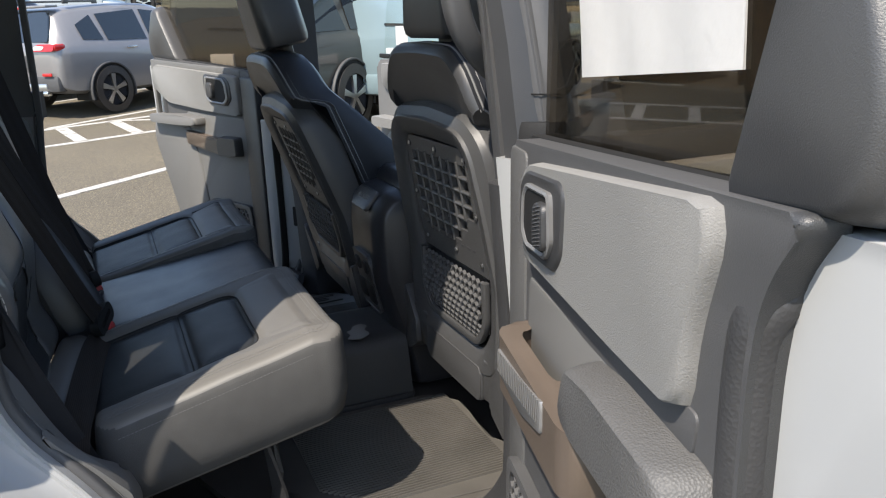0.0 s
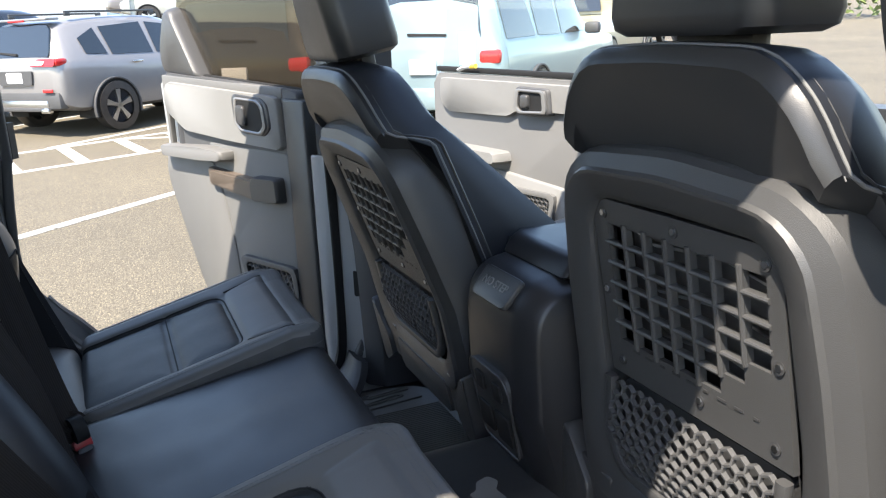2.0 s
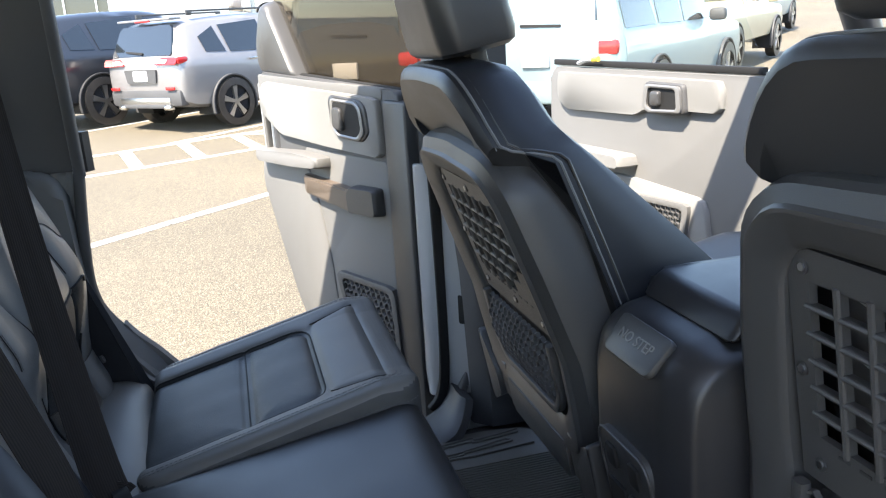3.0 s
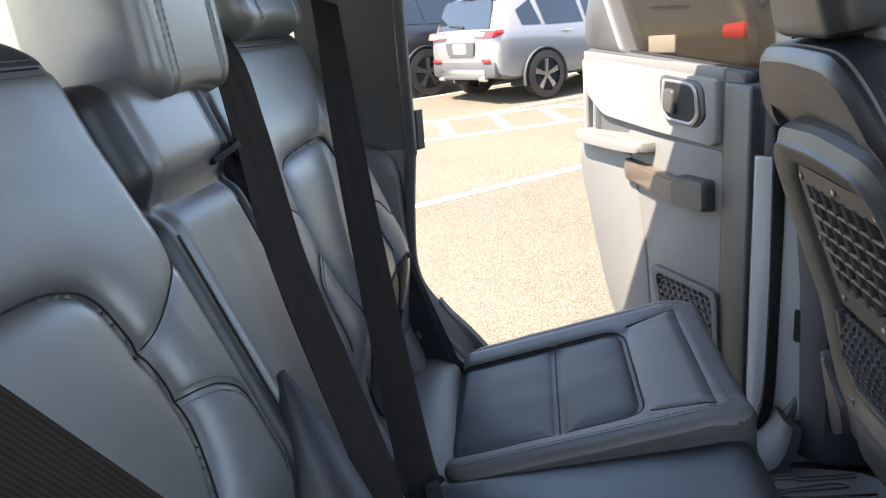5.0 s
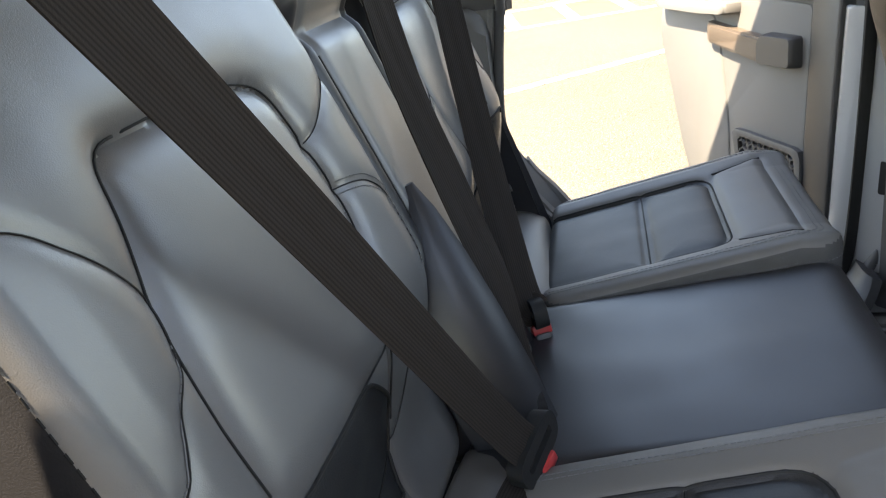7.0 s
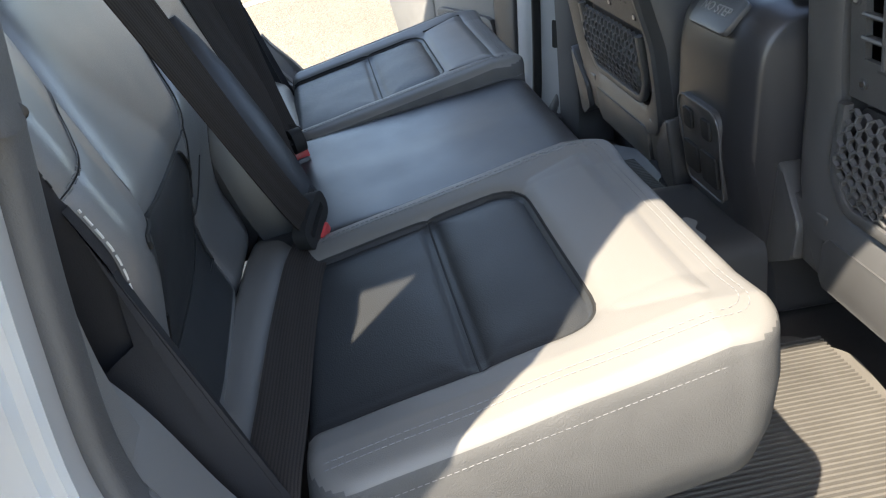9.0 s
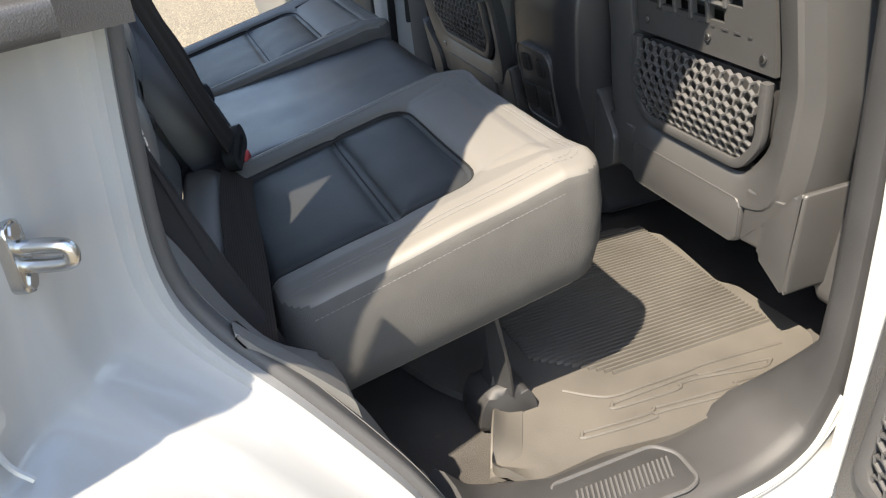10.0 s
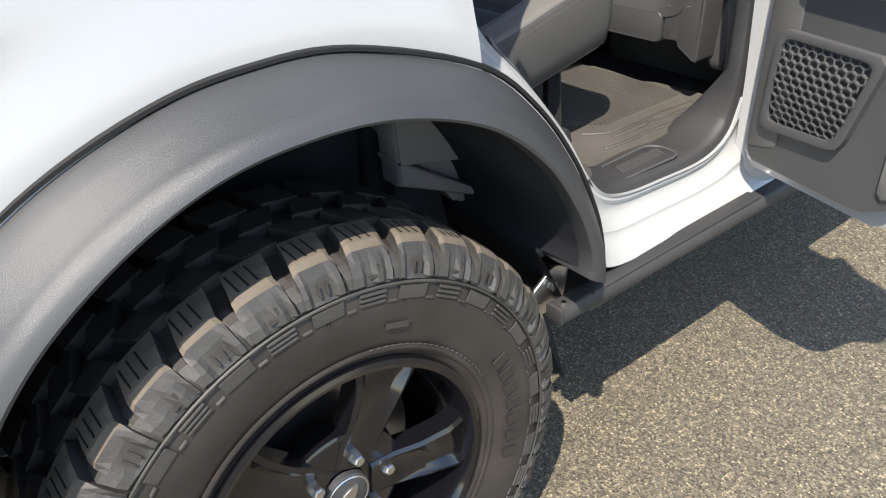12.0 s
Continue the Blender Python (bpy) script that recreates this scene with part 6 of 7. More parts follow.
    for i in range(n):
        for me, off in ([(q, 0.0) for q in thin] if i % 2 else [(flat, 0.0)]) + [(cap, 0.5)]:
            ob = part("sidewall_bar", me, LUG, tyre)
            ob.matrix_basis = pose(0, 0, 0, 0, math.degrees((i + off) * step), 0)
    part("bead_ring", spun([(-0.136, 0.252), (-0.1385, 0.255), (-0.1385, 0.258), (-0.137, 0.262)]), RUBBER, tyre)
    # embossed marks, kept as plain bars
    mark = block_mesh("embossed_mark", [[(a, -0.1455, 0.285), (a, -0.147, 0.312), (a, -0.1492, 0.312), (a, -0.1478, 0.285)] for a in (-0.03, 0.03)], RUBBER)
    for k in range(7):
        ob = part("embossed_mark", mark, TREAD, tyre)
        ob.matrix_basis = pose(0, 0, 0, 0, 66 + k * 6.6, 0)
    for k in range(5):
        ob = part("embossed_mark", mark, TREAD, tyre)
        ob.matrix_basis = pose(0, 0, 0, 0, -62 - k * 7.0, 0)
    small = block_mesh("embossed_bar", [[(a, -0.1462, 0.293), (a, -0.1475, 0.302), (a, -0.1487, 0.302), (a, -0.1478, 0.293)] for a in (-0.05, 0.05)], LUG)
    for k in (18, 19.5):
        ob = part("embossed_bar", small, TREAD, tyre)
        ob.matrix_basis = pose(0, 0, 0, 0, k, 0)
    for k in range(22):
        part("embossed_bar", sweep([(0.262 * math.sin(q), -0.1395, 0.262 * math.cos(q)) for q in (0.2 + k * 0.045, 0.2 + k * 0.045 + 0.022)], ring(0.0013, 5)), LUG, tyre)
    for k in range(20):
        q = k * 0.33
        part("vent_nib", sweep([(0.33 * math.sin(q), -0.1465, 0.33 * math.cos(q)), (0.335 * math.sin(q), -0.153, 0.335 * math.cos(q))], ring(0.0007, 5)), SEAL, tyre)
    # wheel
    rim = part("rim", spun([(-0.124, 0.24), (-0.134, 0.237), (-0.137, 0.23), (-0.134, 0.223), (-0.118, 0.217), (-0.09, 0.211), (0.1, 0.205)]), RIM, w, "gloss black rim")
    for k in range(5):
        A = 2 * math.pi * k / 5 + 0.42
        rings = []
        for r, hw_, y, dip in ((0.045, 0.03, -0.105, 0.0), (0.085, 0.034, -0.108, 0.004), (0.13, 0.036, -0.118, 0.01), (0.18, 0.043, -0.124, 0.014), (0.208, 0.052, -0.122, 0.012), (0.224, 0.056, -0.114, 0.006)):
            prof2 = [(-hw_ - 0.006, 0.035), (-hw_, 0.004), (-hw_ * 0.82, 0.0), (-hw_ * 0.55, dip), (hw_ * 0.55, dip), (hw_ * 0.82, 0.0), (hw_, 0.004), (hw_ + 0.006, 0.035)]
            rings.append([(r * math.sin(A) + t * math.cos(A), y + dy, r * math.cos(A) - t * math.sin(A)) for t, dy in prof2])
        part("spoke", loft(rings), RIM, rim)
    part("hub_disc", spun([(-0.09, 0.0), (-0.1, 0.05), (-0.103, 0.09), (-0.095, 0.104), (-0.06, 0.11)], 48), RIM, rim)
    part("centre_cap", spun([(-0.112, 0.0), (-0.112, 0.034), (-0.109, 0.038), (-0.1, 0.039)], 40), TRIM_BLACK, rim, "black centre cap with a pale ring")
    part("cap_ring", spun([(-0.1125, 0.0325), (-0.1135, 0.034), (-0.1125, 0.0355)], 40), SATIN, rim)
    part("cap_emblem", prism(fillet([(-0.016, -0.012), (-0.004, -0.004), (0.004, -0.016), (0.014, 0.002), (0.018, 0.016), (0.004, 0.012), (-0.012, 0.004)], 0.003, 3), lambda u, v, d: (u, d, v), -0.1145, -0.1115), SATIN, rim, "plain silver emblem shape")
    for k in range(6):
        a = 2 * math.pi * k / 6 + 0.3
        x, z = 0.07 * math.sin(a), 0.07 * math.cos(a)
        part("lug_nut", sweep([(x, -0.09, z), (x, -0.122, z), (x, -0.127, z)], ring(0.0105, 6), up=Vector((0, 0, 1)), scale=lambda t: 1.0 if t < 0.9 else 0.7), STEEL, rim, "bright steel lug nut")
    part("brake_disc", spun([(-0.02, 0.05), (-0.02, 0.165), (0.0, 0.165), (0.0, 0.05)], 48), SATIN, w, "grey brake disc")
    part("wheel_back", spun([(0.06, 0.0), (0.06, 0.2)], 48), UNDER, w)
    return w


build_wheel()


def suspension():
    s = thing("rear_suspension", "black coil spring and damper behind the wheel", "suspension")
    pts = [(0.1 + 0.055 * math.cos(a), 0.52 + 0.055 * math.sin(a), 0.5 + 0.018 * a) for a in [i * 0.35 for i in range(72)]]
    part("coil_spring", sweep(pts, ring(0.008, 8)), UNDER, s)
    part("damper", sweep([(0.3, 0.42, 0.42), (0.34, 0.43, 0.75), (0.36, 0.44, 0.98)], ring(0.03, 16)), UNDER, s, "black damper")
    part("trailing_arm", sweep([(0.06, 0.4, 0.38), (0.35, 0.42, 0.45), (0.7, 0.5, 0.5)], ring(0.03, 12)), UNDER, s)
    part("bracket", prism(fillet([(0.36, 0.85), (0.42, 0.8), (0.46, 0.62), (0.4, 0.6), (0.33, 0.74)], 0.02, 3), lambda u, v, d: (u, d, v), 0.36, 0.42, 0.006), UNDER, s)
    part("inner_cover", sweep([(0.1, 0.44, 0.98), (0.2, 0.43, 1.0), (0.28, 0.43, 0.98)], ring(0.03, 12)), UNDER, s)
    return s


suspension()

# ---- jamb details and the floor ----
def jamb_details():
    st = thing("door_striker", "bright steel door striker bolted to the white jamb", "striker")
    base = Vector((0.385, 0.212, 1.17))
    n = Vector((0.93, -0.37, 0)).normalized()
    t = Vector((0.37, 0.93, 0)).normalized()
    up = Vector((0, 0, 1))

    def at(u, v, d):
        return tuple(base + (t * u + up * v + n * d) * 0.8)

    part("plate", prism(fillet([(-0.012, -0.034), (0.012, -0.034), (0.013, 0.034), (-0.013, 0.034)], 0.011, 5), at, -0.02, 0.004, 0.002), STEEL, st)
    loop = smooth_line([at(0.0, -0.009, 0.0), at(0.0, -0.009, 0.03), at(0.0, -0.006, 0.044), at(0.0, 0.006, 0.044), at(0.0, 0.009, 0.03), at(0.0, 0.009, 0.0)], 5)
    part("loop", sweep(loop, ring(0.0055, 10), up=t), STEEL, st, "polished striker loop")
    for v in (-0.024, 0.024):
        part("bolt", sweep([at(0, v, 0.002), at(0, v, 0.006)], ring(0.006, 6)), SATIN, st)
    pl = thing("body_plug", "white painted bolt head in the door jamb", "bolt")
    b2 = Vector((0.345, 0.15, 1.09))
    part("washer", sweep([b2 + n * -0.01, b2 + n * 0.003], ring(0.014, 20)), WHITE, pl)
    part("head", sweep([b2 + n * 0.002, b2 + n * 0.008], ring(0.008, 6)), WHITE, pl)
    lab = thing("jamb_label", "small printed white label with a yellow corner", "label")
    b3 = Vector((0.362, 0.175, 1.27))

    def at3(u, v, d):
        return tuple(b3 + t * u + up * v + n * d)

    part("backing", prism([(-0.012, -0.035), (0.012, -0.035), (0.012, 0.035), (-0.012, 0.035)], at3, -0.012, 0.001), PLATE, lab, "", False)
    for k in range(7):
        part("print_bar", prism([(-0.009, 0.008 - 0.006 * k), (0.007 - 0.003 * (k % 3), 0.008 - 0.006 * k), (0.007 - 0.003 * (k % 3), 0.0105 - 0.006 * k), (-0.009, 0.0105 - 0.006 * k)], at3, 0.0008, 0.0016), TRIM_MID, lab, "", False)
    part("print_patch", prism([(-0.01, 0.017), (0.008, 0.017), (0.008, 0.032), (-0.01, 0.032)], at3, 0.0008, 0.0016), material("yellow_print", (0.6, 0.4, 0.12), 0.6)[0], lab, "", False)
    # seams pressed into the cove
    part("jamb_seam", sweep(smooth_line([(0.352, 0.148, 1.31), (0.348, 0.146, 1.15), (0.345, 0.142, 1.07), (0.36, 0.135, 1.045)], 6), ring(0.0025, 6)), WHITE, suv)


jamb_details()


def grab_handle():
    g = thing("grab_handle", "grey moulded grab handle on the door pillar", "handle")
    prof = fillet([(-0.016, -0.019), (0.016, -0.019), (0.018, 0.019), (-0.018, 0.019)], 0.012, 4)
    part("grip", sweep(smooth_line([(1.3, 0.372, 1.415), (1.25, 0.35, 1.44), (1.2, 0.328, 1.468), (1.158, 0.31, 1.51), (1.138, 0.305, 1.57), (1.14, 0.315, 1.66), (1.17, 0.335, 1.75)], 7), prof, up=Vector((1, 0, 0))), TRIM_DARK, g, "textured grey grip")
    part("foot", prism(fillet([(1.25, 1.37), (1.335, 1.38), (1.335, 1.46), (1.265, 1.46)], 0.02, 4), lambda u, v, d: (u, d, v), 0.28, 0.385, 0.015, 3), TRIM_DARK, g)
    return g


grab_handle()


def pillar_seal():
    """Moulded trim up the near pillar with two shallow grooves, and the rubber boot at its foot."""
    prof = [(1.158, 0.25), (1.152, 0.232), (1.152, 0.214), (1.157, 0.204), (1.163, 0.2), (1.165, 0.194), (1.163, 0.187), (1.166, 0.176), (1.174, 0.168), (1.18, 0.168), (1.183, 0.164), (1.184, 0.157), (1.194, 0.149), (1.212, 0.145), (1.23, 0.148), (1.24, 0.17), (1.22, 0.24)]
    prof = [(1.24 - (1.24 - x) * 0.62, 0.145 + (y - 0.145) * 0.75) for x, y in prof]
    rings = [[(x + dx, y + dy, z) for x, y in prof] for z, dx, dy in ((1.345, 0.012, 0.0), (1.42, 0.006, 0.008), (1.5, 0.0, 0.024), (1.62, -0.008, 0.05), (1.76, -0.02, 0.08), (1.93, -0.03, 0.115))]
    part("pillar_face", loft(rings), TRIM_DARK, suv, "grey moulded pillar face with shallow grooves")
    part("pillar_seam", sweep([(x + 0.004, y - 0.0015 + 0.008, 1.43) for x, y in prof[1:14]], ring(0.0012, 5)), SEAL, suv)
    rings = []
    for z, k in ((1.31, 0.6), (1.32, 0.76), (1.345, 0.84), (1.37, 0.83), (1.385, 0.76), (1.392, 0.7)):
        rings.append([(1.212 + (x - 1.198) * k, 0.184 + (y - 0.19) * k, z) for x, y in fillet([(1.148, 0.235), (1.15, 0.185), (1.185, 0.142), (1.235, 0.138), (1.25, 0.19), (1.22, 0.245)], 0.02, 4)])
    part("pillar_gaiter", loft(rings), SEAL, suv, "black rubber pillar boot")


pillar_seal()


def floor_mat(mirror):
    m = on_side(mirror)
    mat = thing("floor_mat", "ribbed dusty rubber floor mat on the rear footwell", "floor mat", "floor mats")
    shape = [(0.772, 0.34), (0.835, 0.314), (0.93, 0.322), (1.03, 0.308), (1.12, 0.318), (1.2, 0.318), (1.29, 0.332), (1.35, 0.395), (1.34, 0.56), (1.32, 0.58), (1.34, 0.76), (1.28, 0.83), (0.7, 0.83), (0.72, 0.7), (0.775, 0.56), (0.838, 0.46)]
    poly = fillet(shape, 0.02, 4)
    bm = bmesh.new()
    top = [bm.verts.new(m(x, y, 0.653 + (0.022 if x < 0.8 and y < 0.37 else 0.0))) for x, y in poly]
    low = [bm.verts.new(m(x, y, 0.638 + (0.02 if x < 0.8 and y < 0.37 else 0.0))) for x, y in poly]
    inn = [bm.verts.new(m(1.0 + (x - 1.0) * 0.95, 0.58 + (y - 0.58) * 0.93, 0.651 + (0.006 if x < 0.8 and y < 0.37 else 0.0))) for x, y in poly]
    n = len(poly)
    for i in range(n):
        j = (i + 1) % n
        bm.faces.new((low[i], low[j], top[j], top[i]))
        bm.faces.new((top[i], top[j], inn[j], inn[i]))
    bm.faces.new(inn)
    bm.faces.new(low[::-1])
    part("mat_sheet", bm, MAT_RUBBER, mat, "dusty grey-brown rubber")
    ribs = bmesh.new()
    for k in range(44):
        y = 0.454 + k * 0.0083
        x0, x1 = max(0.93, 1.028 - 1.1 * (y - 0.452)), 1.317
        add_loft(ribs, [[m(x, y - 0.0026, 0.6505), m(x, y - 0.0014, 0.6562), m(x, y + 0.0014, 0.6562), m(x, y + 0.0026, 0.6505)] for x in (x0, (x0 + x1) / 2, x1)])
    tagged(part("ribs", ribs, MAT_RUBBER, mat), kind="stuff")
    ridges = ([(0.94, 0.453), (0.99, 0.413), (1.051, 0.41), (1.122, 0.409), (1.165, 0.411), (1.293, 0.401)],
              [(0.99, 0.398), (0.985, 0.392), (0.992, 0.387), (1.087, 0.382), (1.1, 0.39), (1.136, 0.388), (1.225, 0.368), (1.244, 0.371), (1.244, 0.38), (1.142, 0.393), (1.125, 0.4), (0.99, 0.398)],
              [(0.922, 0.366), (0.917, 0.36), (0.924, 0.355), (1.023, 0.347), (1.038, 0.354), (1.165, 0.339), (1.182, 0.347), (1.279, 0.335)],
              [(0.922, 0.366), (1.02, 0.358), (1.036, 0.364), (1.055, 0.362), (1.16, 0.352), (1.176, 0.358), (1.276, 0.347)])
    for ln in ridges:
        part("moulded_ridge", sweep(smooth_line([m(x, y, 0.6525) for x, y in ln], 4), ring(0.0028, 6)), MAT_RUBBER, mat)
    if not mirror:
        fold = []
        for k in range(9):
            f = k / 8
            h = 0.028 * math.sin(math.pi * min(1.0, f * 1.15)) ** 0.8
            x, y = 0.838 + (0.776 - 0.838) * f, 0.46 + (0.342 - 0.46) * f
            fold.append([(x + 0.035, y - 0.01, 0.6525), (x + 0.016, y - 0.004, 0.656 + 0.2 * h), (x + 0.005, y, 0.657 + 0.6 * h), (x - 0.002, y + 0.001, 0.657 + h), (x - 0.005, y + 0.001, 0.655 + h), (x + 0.0, y, 0.648 + 0.5 * h), (x + 0.01, y - 0.003, 0.646)])
        part("curled_edge", loft(fold), MAT_RUBBER, mat, "mat edge curled up at the corner")
    sc = thing("scuff_plate", "dark plastic sill scuff plate with slanted ribs", "scuff plate", "scuff plates")
    body = fillet([(0.82, 0.228), (0.835, 0.302), (0.99, 0.305), (1.012, 0.28), (1.01, 0.232), (0.99, 0.222)], 0.012, 4)
    part("plate", prism(body, lambda u, v, d: m(u, v, d), 0.646, 0.6515, 0.002), SILL_TRIM, sc)
    part("plate_rim", sweep([m(x, y, 0.652) for x, y in body], ring(0.0028, 6), closed=True), TRIM_DARK, sc)
    for k in range(20):
        x = 0.85 + k * 0.007
        part("rib", sweep([m(x, 0.248, 0.652), m(x + 0.012, 0.28, 0.652)], ring(0.0022, 5)), TRIM_DARK, sc)


floor_mat(False)
floor_mat(True)


def tunnel_mat():
    t = thing("tunnel_mat", "dark rubber mat over the floor tunnel with a pale animal emblem", "floor mat")
    part("mat_sheet", prism(fillet([(0.66, 0.84), (1.26, 0.84), (1.26, 1.16), (0.66, 1.16)], 0.03, 4), lambda u, v, d: (u, v, d), 0.64, 0.66, 0.008, 3), TRIM_BLACK, t)
    em = fillet([(1.135, 0.775), (1.15, 0.785), (1.165, 0.8), (1.16, 0.83), (1.175, 0.85), (1.165, 0.87), (1.14, 0.862), (1.13, 0.84), (1.115, 0.835), (1.12, 0.81), (1.105, 0.79), (1.115, 0.782)], 0.006, 3)
    part("emblem", prism(em, lambda u, v, d: (u + 0.0, v + 0.105, d), 0.808, 0.8095), TRIM_LIGHT, t, "plain pale emblem shape")
    part("tunnel_hump", loft([[(x, y, z) for y, z in fillet([(0.845, 0.645), (0.875, 0.79), (0.91, 0.808), (1.09, 0.808), (1.125, 0.79), (1.155, 0.645)], 0.02, 3)] for x in (0.66, 0.9, 1.1, 1.25)]), TRIM_BLACK, t)


tunnel_mat()

# ---- other vehicles in the car park ----
def car(name, label, m4, paint, stations, panes, wheels, wheel_r, lamps=(), extras=(), lower=None):
    """stations: x, half width, sill z, belt z, half roof width, roof z, from the tail forward. panes: corner points (x, z) on the sides, or for the ends."""
    c = thing(name, label, "car", "", "", m4)
    stations = [tuple(v) for v in smooth_line(stations, 4)]

    def ring_at(hw, zs, zb, hr, zr):
        half = [(hw * 0.86, zs), (hw * 0.96, zs + 0.05), (hw * 0.985, zs + (zb - zs) * 0.25), (hw, zs + (zb - zs) * 0.55), (hw * 0.99, zs + (zb - zs) * 0.8), (hw * 0.975, zb - 0.04), (hw * 0.95, zb), (hr + (hw * 0.95 - hr) * 0.12, zr - 0.09 if zr - zb > 0.2 else zb + (zr - zb) * 0.6), (hr * 0.85, zr - 0.015), (hr * 0.4, zr)]
        return half

    rings = []
    for x, hw, zs, zb, hr, zr in stations:
        h = ring_at(hw, zs, zb, hr, zr)
        rings.append([(x, y, z) for y, z in h] + [(x, -y, z) for y, z in h[::-1]])
    part("body", loft(rings), paint, c)

    def side_y(x, z):
        for a, b in zip(stations, stations[1:]):
            if a[0] <= x <= b[0]:
                t = (x - a[0]) / (b[0] - a[0])
                _, hw, zs, zb, hr, zr = [p + (q - p) * t for p, q in zip(a, b)]
                h = ring_at(hw, zs, zb, hr, zr)
                for (y0, z0), (y1, z1) in zip(h, h[1:]):
                    if z0 <= z <= z1 + 1e-6:
                        return y0 + (y1 - y0) * (z - z0) / max(1e-6, z1 - z0)
        return stations[0][1]

    for pane in panes:
        for sgn in (1, -1):
            bm = bmesh.new()
            (x0, z0), (x1, z1), (x2, z2), (x3, z3) = pane
            for d in (0.008, -0.02):
                rows = []
                for i in range(9):
                    f = i / 8
                    lo, hi = (x0 + (x3 - x0) * f, z0 + (z3 - z0) * f), (x1 + (x2 - x1) * f, z1 + (z2 - z1) * f)
                    col = []
                    for j in range(6):
                        u, v = lo[0] + (hi[0] - lo[0]) * j / 5, lo[1] + (hi[1] - lo[1]) * j / 5
                        col.append((u, sgn * (side_y(u, v) + d), v))
                    rows.append(col)
                add_loft(bm, rows, False)
            part("side_window", bm, DARK_GLASS, c)
    for kind, pts, mat, d in extras:
        part(kind, end_panel(pts, d), mat, c)
    for (x, y, z, sx, sy, sz), mat in lamps:
        part("tail_lamp" if mat in (RED,) else "panel", box((sx, sy, sz), (x, y, z), min(sx, sy, sz) * 0.3, 2), mat, c)
    prof = [(-0.1, wheel_r * 0.68), (-0.115, wheel_r * 0.82), (-0.1, wheel_r * 0.96), (-0.05, wheel_r), (0.1, wheel_r), (0.11, wheel_r * 0.7)]
    for x, y in wheels:
        sgn = 1 if y > 0 else -1
        wide = max(s[1] for s in stations if abs(s[0] - x) < 0.6)
        wh = part("wheel", spun([(-sgn * (-yy), r) for yy, r in prof], 40), RUBBER, c)
        wh.location = (x, sgn * (wide - 0.06), wheel_r)
        bm = bmesh.new()
        for k in range(5):
            a = 2 * math.pi * k / 5
            add_loft(bm, [[(r * math.sin(a) + t * math.cos(a), sgn * yy, r * math.cos(a) - t * math.sin(a)) for t, yy in ((-hw_, 0.06), (-hw_ * 0.8, 0.1), (hw_ * 0.8, 0.1), (hw_, 0.06))] for r, hw_ in ((0.0, 0.03), (wheel_r * 0.3, 0.035), (wheel_r * 0.66, 0.055))])
        part("rim", bm, SATIN, wh, "bright alloy spokes")
        part("rim_back", spun([(sgn * 0.068, 0.0), (sgn * 0.068, wheel_r * 0.7)], 32), UNDER, wh)
        # dark opening round the wheel
        arch = [(x + wheel_r * 1.13 * math.cos(q), wheel_r + wheel_r * 1.13 * math.sin(q)) for q in [math.pi * i / 14 for i in range(15)]] + [(x - wheel_r * 1.13, 0.22), (x + wheel_r * 1.13, 0.22)]
        part("wheel_arch", prism(arch, lambda u, v, d: (u, sgn * d, v), wide * 0.6, wide + 0.004, 0, 2), SEAL, c)
        rim_line = [(x + wheel_r * 1.2 * math.cos(q), sgn * (wide + 0.004), wheel_r * 0.95 + wheel_r * 1.2 * math.sin(q)) for q in [-0.25 + (math.pi + 0.5) * i / 18 for i in range(19)]]
        part("arch_moulding", sweep(rim_line, fillet([(-0.012, -0.028), (0.012, -0.028), (0.012, 0.028), (-0.012, 0.028)], 0.008, 2), up=Vector((x, 0, wheel_r)) - Vector((x, sgn, wheel_r))), TRIM_DARK if paint is not DARK_PAINT else TRIM_BLACK, c, "dark grey arch moulding")
    return c


def end_panel(pts, d):
    """A panel on the tail or nose: points across and up, on the slanted plane x = d[0] + d[1] * z."""
    return prism(fillet(pts, 0.03, 3), lambda u, v, k: (d[0] + d[1] * v + k, u, v), -0.012, 0.012)


def heading(x, y, fx, fy):
    rise = gz(y + fy * 2.7) - gz(y)
    return pose(x, y, gz(y), 0, -math.degrees(math.atan2(rise, 2.7)), math.degrees(math.atan2(fy, fx)))


